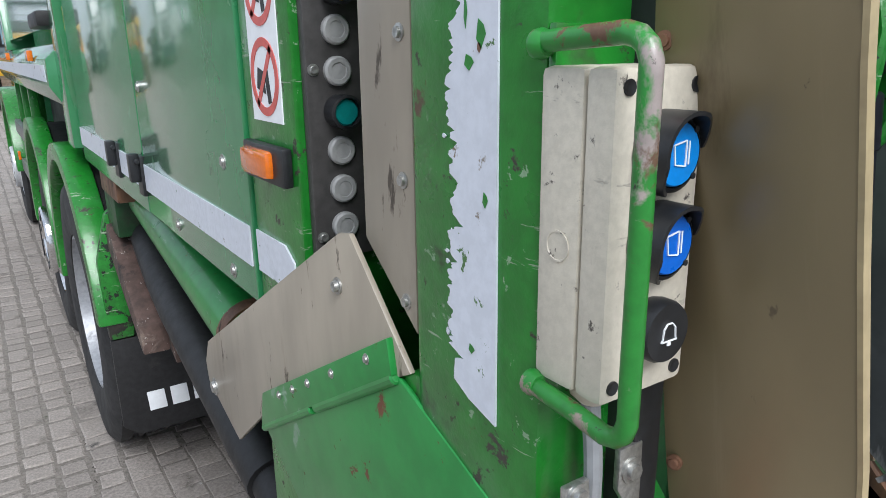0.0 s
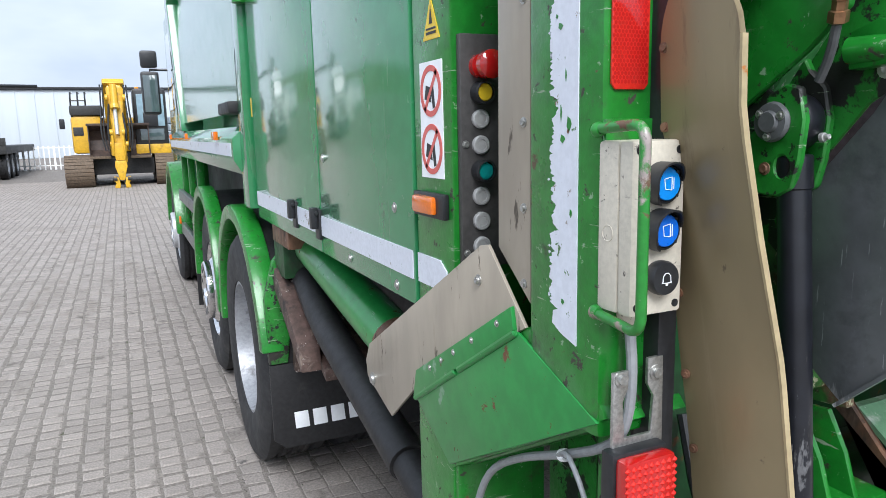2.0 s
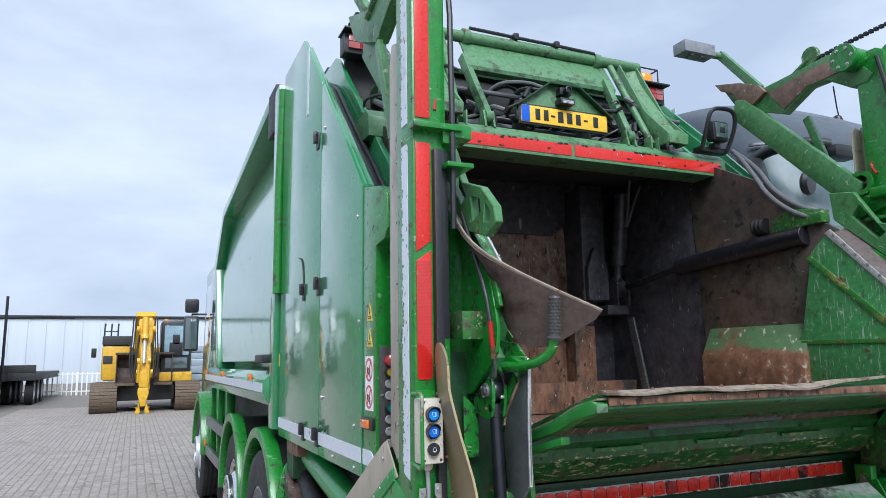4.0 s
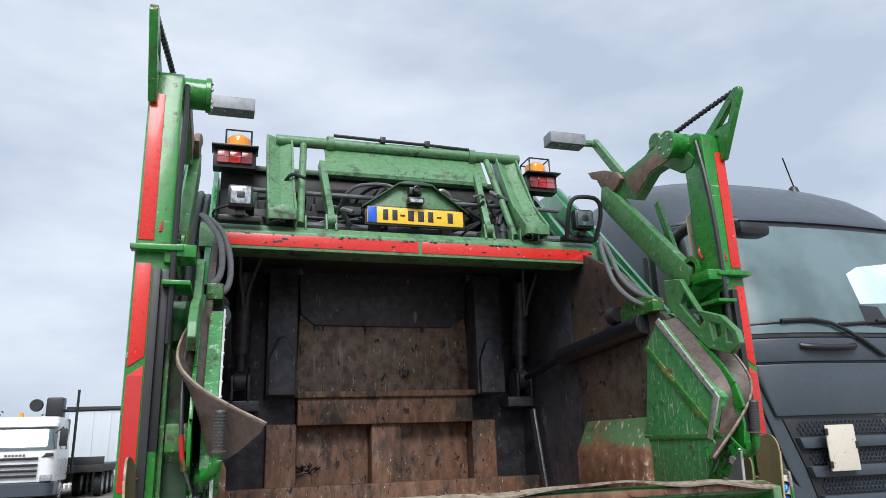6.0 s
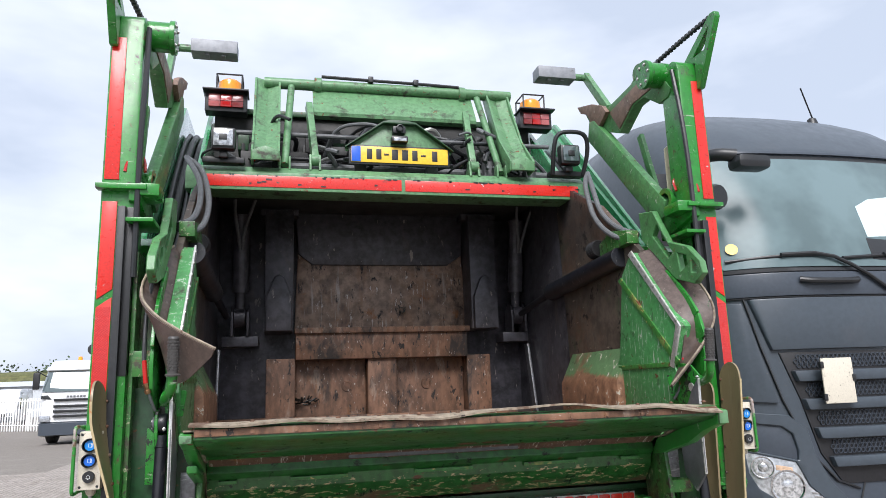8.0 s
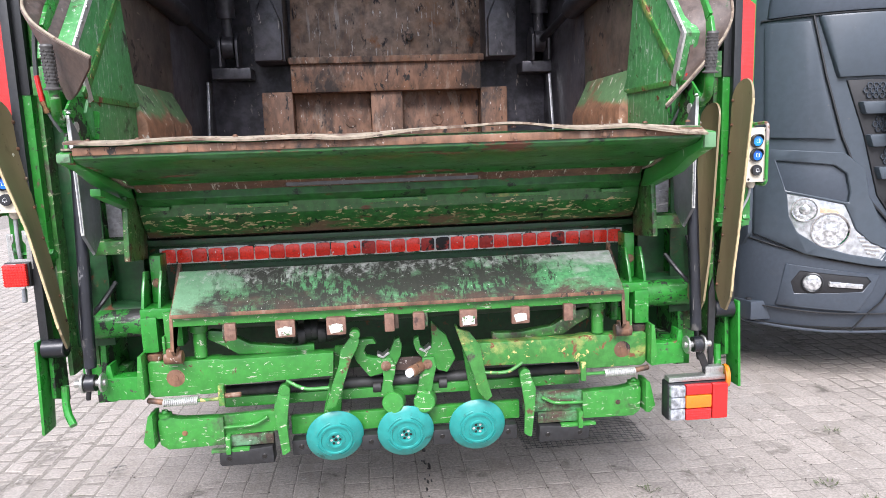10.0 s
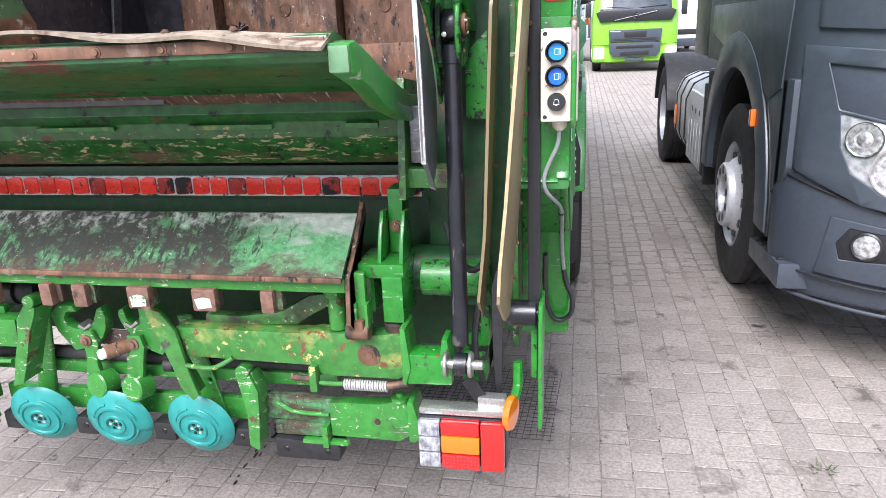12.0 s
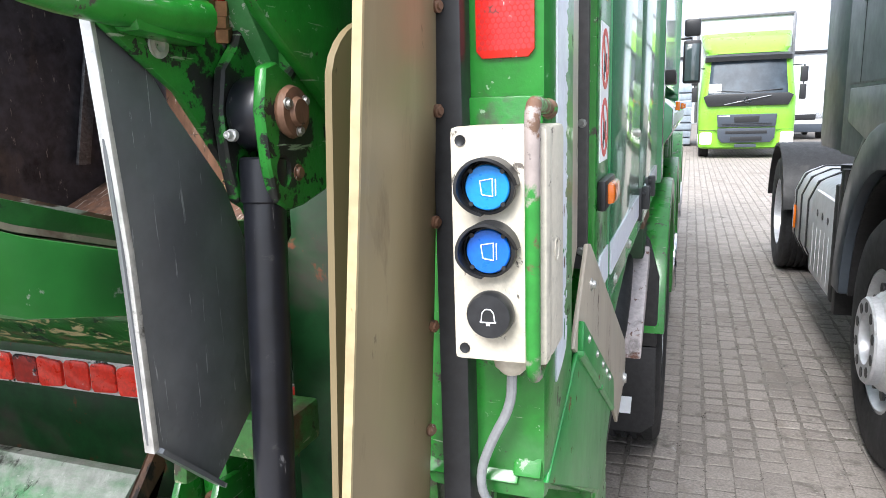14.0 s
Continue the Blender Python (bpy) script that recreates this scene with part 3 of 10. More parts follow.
# ---- the refuse truck: tailgate ----
TRUCK = thing("garbage_truck", (0, 4, 0), "green rear-loading refuse truck with open hopper, parked on block paving", "garbage truck")


def tp(name, bm, mat, parent=None, label="", s=1):
    return part(name, flip(bm, s), mat, parent or TRUCK, label)


def bolt(bm, p, d, r=0.009, h=0.006):
    lathe(bm, [(0, -0.002), (r * 1.5, -0.002), (r * 1.5, h * 0.3), (r, h * 0.35), (r * 0.92, h), (r * 0.5, h * 1.05), (0, h * 0.8)], p, d, 14)
    return bm


def ring(r0, r1, u, v, seg=28):
    o = [(u + r1 * math.cos(2 * math.pi * i / seg), v + r1 * math.sin(2 * math.pi * i / seg)) for i in range(seg)]
    k = [(u + r0 * math.cos(2 * math.pi * i / seg), v + r0 * math.sin(2 * math.pi * i / seg)) for i in range(seg)]
    return o, k


SIDE_TOP = 3.26
for s in (-1, 1):
    # side wall box, column beside the button panel, doors
    b = B()
    prism(b, [(0.62, 1.17), (2.2, 1.17), (2.2, SIDE_TOP - 0.02), (1.68, SIDE_TOP - 0.02), (0.62, 2.22)], "x", 1.155, 1.185, 0.004)
    prism(b, [(0.62, 1.17), (2.2, 1.17), (2.2, SIDE_TOP - 0.06), (1.68, SIDE_TOP - 0.06), (0.62, 2.18)], "x", 1.0, 1.03, 0.004)
    tp("side_wall", b, GREEN_BODY, s=s)
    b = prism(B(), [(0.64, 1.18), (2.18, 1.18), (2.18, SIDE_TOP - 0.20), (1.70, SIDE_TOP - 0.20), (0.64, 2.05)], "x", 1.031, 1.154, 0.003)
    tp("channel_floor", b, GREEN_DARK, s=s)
    for k, (x, r) in enumerate(((1.055, 0.016), (1.095, 0.020), (1.132, 0.014))):
        d = 0.012 * k
        tp("channel_hose", tube(B(), [(x, 0.66, 2.10 + d), (x - 0.008, 0.90, 2.34 + d), (x + 0.006, 1.25, 2.68 + d), (x, 1.62, 3.03 + d), (x, 1.95, 3.10 + d)], r, 10, 1), BUTTON_BLACK, s=s)
    b = prism(B(), [(0.45, 0.60), (0.598, 0.60), (0.598, 2.20), (0.40, 2.16), (0.335, 2.12), (0.325, 2.0), (0.36, 1.965), (0.45, 1.955)], "x", 1.06, 1.207, 0.005)
    column = tp("column", b, GREEN_POST, s=s)
    b = prism(B(), [(0.606, 1.15), (1.242, 1.15), (1.242, 2.86), (0.606, 2.215)], "x", 1.187, 1.21, 0.004)
    door_a = tp("access_door", b, GREEN_BODY, s=s)
    b = prism(B(), [(1.25, 1.15), (2.17, 1.15), (2.17, SIDE_TOP), (1.66, SIDE_TOP), (1.25, 2.868)], "x", 1.187, 1.21, 0.004)
    door_b = tp("access_door", b, GREEN_BODY, s=s)
    tp("reflective_stripe", prism(B(), [(0.612, 1.198), (1.238, 1.198), (1.238, 1.25), (0.612, 1.25)], "x", 1.2102, 1.2125, 0.0), WHITE, door_a, s=s)
    tp("reflective_stripe", prism(B(), [(1.254, 1.198), (2.166, 1.198), (2.166, 1.25), (1.254, 1.25)], "x", 1.2102, 1.2125, 0.0), WHITE, door_b, s=s)
    tp("reflective_stripe", prism(B(), [(0.47, 1.198), (0.594, 1.198), (0.594, 1.25), (0.50, 1.25), (0.475, 1.235)], "x", 1.2072, 1.2095, 0.0), WHITE, column, s=s)
    tp("reflective_stripe", prism(B(), [(1.52, 2.80), (1.56, 2.80), (1.56, 3.16), (1.52, 3.16)], "x", 1.2102, 1.2125, 0.0), WHITE, door_b, s=s)
    for y, z, d in ((1.53, 1.225, door_b), (1.262, 1.225, door_b), (1.56, 1.89, door_b), (1.262, 1.89, door_b), (1.30, 2.59, door_b)):
        b = box(B(), (1.206, y - 0.022, z - 0.04), (1.218, y + 0.022, z + 0.04), 0.003)
        box(b, (1.216, y - 0.012, z - 0.012), (1.236, y + 0.012, z + 0.045), 0.004)
        cyl(b, (1.222, y - 0.02, z + 0.03), (1.222, y + 0.02, z + 0.03), 0.006, 10)
        tp("latch", b, BUTTON_BLACK, d, "black door latch", s=s)
    for y, z in ((0.70, 1.32), (0.70, 1.17), (1.0, 1.175), (0.66, 2.1), (0.64, 1.7), (1.18, 2.62), (1.2, 1.4)):
        tp("bolt", bolt(B(), (1.21, y, z), (1, 0, 0), 0.007, 0.004), ZINC, door_a, s=s)
    # cable curve on the forward door
    tp("cable", tube(B(), [(1.213, 1.56, 1.90), (1.214, 1.57, 1.99), (1.214, 1.60, 2.06), (1.213, 1.68, 2.08)], 0.004, 8, 2), BUTTON_BLACK, door_b, s=s)
    # yellow mark near the front edge
    tp("yellow_mark", prism(B(), [(2.19, 1.53), (2.235, 1.53), (2.235, 1.60), (2.19, 1.60)], "x", 1.2005, 1.203, 0), YELLOW, s=s)
    # stickers on the column
    b = prism(B(), [(0.478, 1.385), (0.566, 1.385), (0.566, 1.572), (0.478, 1.572)], "x", 1.2072, 1.2086, 0)
    st = tp("sticker", b, INK, column, "white prohibition sticker with two faded red rings", s=s)
    for zc in (1.432, 1.525):
        o, k = ring(0.032, 0.041, 0.522, zc)
        b = prism(B(), o, "x", 1.2087, 1.2094, 0, holes=(k,))
        prism(b, [(0.495, zc + 0.028), (0.501, zc + 0.033), (0.549, zc - 0.028), (0.543, zc - 0.033)], "x", 1.2087, 1.2094, 0)
        tp("ring", b, INK_RED, st, s=s)
        b = B()
        prism(b, [(0.505, zc - 0.026), (0.514, zc - 0.028), (0.520, zc - 0.002), (0.512, zc + 0.014)], "x", 1.2087, 1.2092, 0)
        prism(b, [(0.520, zc - 0.018), (0.546, zc - 0.012), (0.540, zc + 0.010), (0.524, zc + 0.006)], "x", 1.2087, 1.2092, 0)
        tp("mark", b, INK_BLACK, st, s=s)
    for zc in (1.635, 1.725):
        tri = prism(B(), [(0.484, zc - 0.03), (0.548, zc - 0.03), (0.516, zc + 0.035)], "x", 1.2072, 1.2084, 0)
        w = tp("warning_triangle", tri, YELLOW, column, "yellow warning triangle", s=s)
        b = prism(B(), [(0.510, zc - 0.006), (0.522, zc - 0.006), (0.516, zc + 0.022)], "x", 1.2085, 1.2090, 0)
        box(b, (1.2085, 0.497, zc - 0.022), (1.209, 0.535, zc - 0.018), 0)
        box(b, (1.2085, 0.497, zc - 0.015), (1.209, 0.535, zc - 0.012), 0)
        tp("mark", b, INK_BLACK, w, s=s)
    # amber side marker
    b = box(B(), (1.207, 0.462, 1.320), (1.219, 0.585, 1.362), 0.004)
    am = tp("side_marker", b, BUTTON_BLACK, column, "amber side marker lamp in a black housing", s=s)
    tp("lens", box(B(), (1.212, 0.490, 1.326), (1.228, 0.575, 1.356), 0.007), ORANGE_LENS, am, s=s)

    # rear post with tapes and reflectors
    b = prism(B(), [(1.10, 0.07), (1.215, 0.07), (1.215, 0.215), (1.10, 0.215)], "z", 1.112, 2.90, 0.012)
    prism(b, [(0.07, 2.89), (0.215, 2.89), (0.205, 2.93), (0.17, 2.95), (0.11, 2.95), (0.08, 2.93)], "x", 1.102, 1.213, 0.008)
    post = tp("post", b, GREEN_RUBBED, s=s)
    rag = random.Random(11 + s)
    for z0, z1, nm in ((1.225, 2.225, "white_tape"), (2.29, 2.88, "white_tape")):
        edge, z = [], z1
        while z > z0 + 0.02:
            wide = max(0.0, noise.noise(Vector((z * 17, s * 3.0, 0.5))) + 0.05) * 0.010
            fine = max(0.0, noise.noise(Vector((z * 120, s * 7.0, 2.5))) + 0.08) * 0.016 + max(0.0, noise.noise(Vector((z * 420, s, 4.5)))) * 0.010
            edge.append((0.1655 - wide - fine - rag.uniform(0.0, 0.0015), z))
            z -= rag.uniform(0.0008, 0.0022)
        edge[0] = (0.163, z1)
        low = [(0.158, z0 + 0.005), (0.140, z0 - 0.004), (0.110, z0 - 0.012)] if z0 < 2 else [(0.16, z0), (0.110, z0)]
        tp(nm, prism(B(), [(0.110, z1)] + edge + low, "x", 1.2152, 1.2168, 0), WHITE, post, "white reflective tape with a chipped ragged edge", s=s)
    for k in range(34):
        z, y = rag.uniform(1.24, 2.25), rag.uniform(0.158, 0.169)
        w, h = rag.uniform(0.0006, 0.0024), rag.uniform(0.001, 0.0042)
        tp("tape_flake", prism(B(), [(y - w, z), (y, z - h), (y + w, z - h * 0.3), (y + w * 0.6, z + h), (y - w * 0.5, z + h * 0.6)], "x", 1.2152, 1.2162, 0), WHITE, post, s=s)
    for k in range(26):
        z, y = rag.uniform(1.24, 2.85), rag.uniform(0.116, 0.163)
        w, h = rag.uniform(0.001, 0.005), rag.uniform(0.002, 0.011)
        tp("chip", prism(B(), [(y - w, z), (y, z - h), (y + w, z - h * 0.3), (y + w * 0.6, z + h), (y - w * 0.5, z + h * 0.6)], "x", 1.2170, 1.2173, 0), GREEN_POST if k % 4 else RUSTY, post, s=s)
    for z0, z1, a0, a1 in ((1.50, 1.86, 0, 0.03), (1.905, 2.22, -0.03, 0), (2.30, 2.84, 0, 0)):
        b = prism(B(), [(1.158, z0), (1.206, z0 - a0 * 0), (1.206, z1 - 0.03 * (a1 > 0)), (1.158, z1)], "y", 0.0665, 0.0697, 0.001)
        if z0 < 1.6:
            b = prism(B(), [(1.163, 1.50), (1.201, 1.50), (1.206, 1.506), (1.206, 1.85), (1.158, 1.885), (1.158, 1.506)], "y", 0.0665, 0.0697, 0.001)
        elif z0 < 2.0:
            b = prism(B(), [(1.158, 1.912), (1.206, 1.878), (1.206, 2.22), (1.158, 2.22)], "y", 0.0665, 0.0697, 0.001)
        rt = tp("red_tape", b, RED, post, "worn red reflective tape on the post", s=s)
        if z0 < 1.6:
            b = B()
            for i in range(10):
                for k in range(82):
                    x, z = 1.1615 + i * 0.0045 + 0.00225 * (k % 2), 1.508 + k * 0.0042
                    b.faces.new([b.verts.new(p) for p in ((x, 0.06645, z - 0.0024), (x + 0.0018, 0.06645, z - 0.001), (x + 0.0018, 0.06645, z + 0.001), (x, 0.06645, z + 0.0024), (x - 0.0018, 0.06645, z + 0.001), (x - 0.0018, 0.06645, z - 0.001))])
            tagged(tp("tape_pattern", b, RED_LENS, rt, "fine honeycomb cells of the reflective tape", s=s), kind="stuff")
    # weld seam and cross bracket between the two halves of the post
    b = prism(B(), [(1.06, 0.03), (1.225, 0.03), (1.225, 0.075), (1.06, 0.075)], "z", 2.258, 2.278, 0.004)
    prism(b, [(1.02, 0.05), (1.10, 0.04), (1.10, 0.20), (1.02, 0.16)], "z", 2.24, 2.285, 0.006)
    tp("cross_bracket", b, GREEN_POST, post, s=s)
    # horn plate on top of the post with a hole, and its chain
    b = prism(B(), [(0.066, 2.80), (0.045, 2.80), (-0.11, 3.06), (-0.105, 3.085), (-0.075, 3.09), (0.15, 2.96), (0.13, 2.935), (0.066, 2.925)], "x", 1.185, 1.213, 0.003,
              holes=([(0.07, 2.955), (-0.012, 2.955), (-0.055, 3.035)],))
    tp("horn_plate", b, GREEN_POST, s=s)
    b = tube(B(), [(1.20, -0.075, 3.082), (1.18, 0.10, 3.072), (1.16, 0.28, 3.056), (1.15, 0.43, 3.04)], 0.006, 8, 1)
    for k in range(22):
        f = k / 21
        p = Vector((1.20, -0.075, 3.082)).lerp(Vector((1.15, 0.43, 3.04)), f) + Vector((0, 0, 0.005 * math.sin(math.pi * f)))
        box(b, p - Vector((0.010, 0.009, 0.009)), p + Vector((0.010, 0.009, 0.009)), 0.003)
    tp("chain", b, BUTTON_BLACK, label="black link chain", s=s)

    # beige strip along the front edge of the post, with bolts
    b = prism(B(), [(0.228, 1.235), (0.312, 1.30), (0.308, 1.60), (0.312, 2.0), (0.308, 2.56), (0.285, 2.63), (0.25, 2.62), (0.228, 2.56)], "x", 1.196, 1.204, 0.002)
    strip = tp("edge_strip", b, BEIGE_GREY, post, s=s)
    for z in (1.26, 1.36, 1.47, 1.62, 1.80, 2.0, 2.2, 2.4):
        tp("bolt", bolt(B(), (1.204, 0.243, z), (1, 0, 0), 0.0045, 0.004), ZINC, strip, s=s)

    b = prism(B(), [(1.128, 1.95), (1.196, 1.95), (1.206, 2.56), (1.196, 2.612), (1.165, 2.63), (1.132, 2.60)], "y", 0.286, 0.294, 0.003)
    tp("guard_strip", b, BEIGE_CREAM, post, "cream plastic strip behind the post", s=s)
    # corner box under the post: side plate, lid, hinge, flap
    b = prism(B(), [(0.062, 1.140), (0.10, 1.20), (0.226, 1.206), (0.252, 1.192), (0.606, 0.972), (0.606, 0.60), (0.462, 0.60), (0.462, 0.900)], "x", 1.185, 1.211, 0.004)
    box(b, (1.03, 0.46, 0.60), (1.19, 0.49, 1.20), 0.003)
    prism(b, [(0.062, 1.132), (0.075, 1.146), (0.470, 0.915), (0.460, 0.898)], "x", 1.09, 1.19, 0.003)
    box(b, (1.10, 0.075, 1.13), (1.19, 0.21, 1.16), 0.004)
    corner = tp("corner_box", b, GREEN_POST, s=s)
    b = prism(B(), [(0.068, 1.134), (0.240, 1.196), (0.602, 0.975), (0.464, 0.906)], "x", 1.211, 1.217, 0.003)
    tp("lid", b, GREEN_LID, corner, "smooth green lid plate", s=s)
    b = prism(B(), [(0.242, 1.198), (0.249, 1.230), (0.590, 1.034), (0.606, 0.978)], "x", 1.215, 1.222, 0.002)
    cyl(b, (1.217, 0.242, 1.196), (1.217, 0.42, 1.088), 0.006, 10)
    cyl(b, (1.217, 0.43, 1.082), (1.217, 0.604, 0.976), 0.006, 10)
    hinge = tp("hinge_plate", b, GREEN_LID, corner, s=s)
    for f in (0.1, 0.33, 0.52, 0.66, 0.8):
        tp("bolt", bolt(B(), (1.222, 0.252 + 0.34 * f, 1.217 - 0.197 * f), (1, 0, 0), 0.0035, 0.0025), ZINC, hinge, s=s)
    b = prism(B(), [(0.222, 1.206), (0.322, 1.302), (0.345, 1.298), (0.80, 1.045), (0.872, 1.005), (0.900, 0.960), (0.893, 0.925), (0.745, 0.885), (0.600, 1.000)], "x", 1.2095, 1.2155, 0.002)
    flap = tp("flap", b, BEIGE_GREY, corner, "stiff beige plastic flap bolted to the corner box", s=s)
    for y, z, r in ((0.350, 1.246, 0.0055), (0.855, 0.930, 0.010)):
        tp("bolt", bolt(B(), (1.2155, y, z), (1, 0, 0), r, 0.006), ZINC, flap, s=s)

    # button panel in the recess behind the post
    b = box(B(), (1.075, 0.436, 1.245), (1.198, 0.449, 1.605), 0.003)
    panel = tp("button_panel", b, PANEL_GREY, column, "dark grey panel of push buttons in the recess", s=s)
    for k in range(8):
        z = 1.557 - 0.0395 * k
        if k == 0:
            b = lathe(B(), [(0, 0), (0.018, 0), (0.018, 0.012), (0.012, 0.014), (0.012, 0.026), (0.021, 0.030), (0.021, 0.042), (0.014, 0.048), (0, 0.05)], (1.165, 0.436, z), (0, -1, 0))
            tp("emergency_stop", b, RED_LENS, panel, "red emergency stop mushroom", s=s)
        elif k in (1, 4):
            b = lathe(B(), [(0, 0), (0.0165, 0), (0.0172, 0.022), (0.0142, 0.023), (0.0142, 0.014), (0, 0.014)], (1.165, 0.436, z), (0, -1, 0))
            k2 = tp("button", b, BUTTON_BLACK, panel, s=s)
            tp("cap", cyl(B(), (1.165, 0.424, z), (1.165, 0.417, z), 0.0138, 20), YELLOW if k == 1 else TEAL, k2, s=s)
        else:
            b = lathe(B(), [(0, 0), (0.0145, 0), (0.0145, 0.005), (0.0125, 0.007), (0.0085, 0.007), (0.008, 0.0058), (0.003, 0.0058), (0, 0.0065)], (1.165, 0.436, z), (0, -1, 0))
            tp("blank_plug", b, BUTTON_GREY, panel, s=s)
    for z in (1.44, 1.27):
        tp("bolt", bolt(B(), (1.19, 0.436, z), (0, -1, 0), 0.004, 0.004), ZINC, panel, s=s)


# ---- control boxes with guard bars ----
def control_box(s):
    # the two boxes sit a little differently on their posts
    xo, yo, hw = (-1.183, 0.016, 0.0345) if s < 0 else (1.192, 0.0, 0.0370)
    T = Matrix.Translation((xo, yo, 0))
    z0, z1 = 1.268, 1.448
    b = box(B(), (-hw, 0.0235, z0), (hw, 0.072 - yo, z1), 0.005, T)
    cb = part("control_box", b, BOX_CREAM, TRUCK, "grimy cream plastic control box with three push buttons")
    cover = part("cover", box(B(), (-hw, 0.002, z0), (hw, 0.0226, z1), 0.005, T), BOX_CREAM, cb)
    for zz in (z0 + 0.010, z1 - 0.010):
        for xx in (-hw + 0.009, hw - 0.009):
            b = lathe(B(), [(0, 0), (0.0042, 0), (0.0042, 0.0015), (0.0025, 0.001), (0, 0.0005)], (xo + xx, yo + 0.0025, zz), (0, -1, 0), 12)
            part("screw", b, BUTTON_BLACK, cover)
    b = lathe(B(), [(0, 0), (0.0090, 0), (0.0090, 0.0007), (0.0081, 0.0007), (0.0078, 0.0001), (0, 0.0003)], (xo + hw * s, yo + 0.0385, 1.352), (s, 0, 0), 24)
    part("knockout", b, BOX_CREAM, cb)
    for k, z in enumerate((1.4045, 1.3575, 1.3085)):
        xb = xo - (0.001 if s < 0 else 0.005) * s
        if k < 2:
            b = lathe(B(), [(0, 0), (0.0190, 0), (0.0200, 0.003), (0.0200, 0.009), (0.0178, 0.0105), (0.0174, 0.007), (0, 0.007)], (xb, yo + 0.002, z), (0, -1, 0), 30)
            t = bmesh.new()
            # low hood round the upper and outer rim
            n = 24
            rows = [[], []]
            for i in range(n):
                a = radians(-75 + 250 * i / (n - 1))
                end = min(1.0, 4.0 * min(i, n - 1 - i) / (n - 1))
                for r, y in ((0, 0.001), (1, -0.008 - 0.012 * end)):
                    rows[r].append((xb - 0.0222 * math.cos(a), yo + y, z + 0.0222 * math.sin(a)))
            sheet(t, rows, 0.0022)
            join(b, t)
            bt = part("button", b, BUTTON_BLACK, cb, "black ringed button with a protective hood")
            b = lathe(B(), [(0, 0), (0.0166, 0), (0.0166, 0.003), (0.0158, 0.0040), (0, 0.0043)], (xb, yo - 0.0055, z), (0, -1, 0), 30)
            part("cap", b, BLUE_LIGHT if k == 0 else BLUE, bt, "blue cap with a white bin sign")
            for i in range(4):
                a = math.pi / 4 + i * math.pi / 2
                part("cap_notch", cyl(B(), (xb + 0.0168 * math.cos(a), yo - 0.0102, z + 0.0168 * math.sin(a)), (xb + 0.0168 * math.cos(a), yo - 0.0075, z + 0.0168 * math.sin(a)), 0.0018, 8, 0), BUTTON_BLACK, bt)
            f = yo - 0.0101
            b = B()
            w = 0.0008
            quad = [(-0.0050, 0.0050), (0.0045, 0.0068), (0.0045, -0.0062), (-0.0035, -0.0050)]
            for i in range(4):
                (u0, v0), (u1, v1) = quad[i], quad[(i + 1) % 4]
                bar(b, (xb + u0, f, z + v0), (xb + u1, f, z + v1), w, 0.0006, 0)
            bar(b, (xb + 0.0068, f, z - 0.0055), (xb + 0.0068, f, z + 0.0065), w, 0.0006, 0)
            part("print", b, INK, bt)
        else:
            b = lathe(B(), [(0, 0), (0.0170, 0), (0.0180, 0.004), (0.0180, 0.010), (0.0165, 0.0135), (0, 0.014)], (xb, yo + 0.002, z), (0, -1, 0), 30)
            bt = part("button", b, BUTTON_BLACK, cb, "black button with a white bell sign")
            f = yo - 0.0124
            pts = [(-0.0062, -0.0042), (-0.0052, -0.003), (-0.0045, 0.003), (-0.002, 0.0058), (0.002, 0.0058), (0.0045, 0.003), (0.0052, -0.003), (0.0062, -0.0042)]
            b = B()
            for i in range(8):
                (u0, v0), (u1, v1) = pts[i], pts[(i + 1) % 8]
                bar(b, (xb + u0, f, z + v0), (xb + u1, f, z + v1), 0.0009, 0.0006, 0)
            box(b, (xb - 0.0013, f - 0.0003, z - 0.0068), (xb + 0.0013, f + 0.0003, z - 0.0046), 0)
            part("print", b, INK, bt)
    # gland and conduit
    b = lathe(B(), [(0, 0), (0.0155, 0), (0.0160, 0.010), (0.0140, 0.018), (0.008, 0.024), (0, 0.024)], (xo, yo + 0.040, z0 + 0.002), (0, 0, -1), 14)
    part("gland", b, BOX_CREAM, cb)
    # guard bar bent round the box
    xg, yg = (1.224 if s < 0 else 1.220) * s, -0.0075
    b = tube(B(), [(xg - 0.004 * s, 0.072, 1.460), (xg - 0.003 * s, 0.035, 1.462), (xg, yg, 1.464), (xg, yg, 1.428), (xg, yg, 1.300), (xg, yg, 1.258), (xg - 0.003 * s, 0.035, 1.261), (xg - 0.004 * s, 0.072, 1.263)], 0.0057, 14, 2)
    for zz in (1.459, 1.264):
        lathe(b, [(0, -0.004), (0.0078, -0.003), (0.0085, 0.001), (0.0062, 0.006), (0.0, 0.006)], (xg - 0.004 * s, 0.0695, zz), (0, -1, 0), 16)
    g = part("guard_bar", b, GUARD_GREEN, TRUCK, "bent green guard bar with paint worn to bare metal")
    return cb


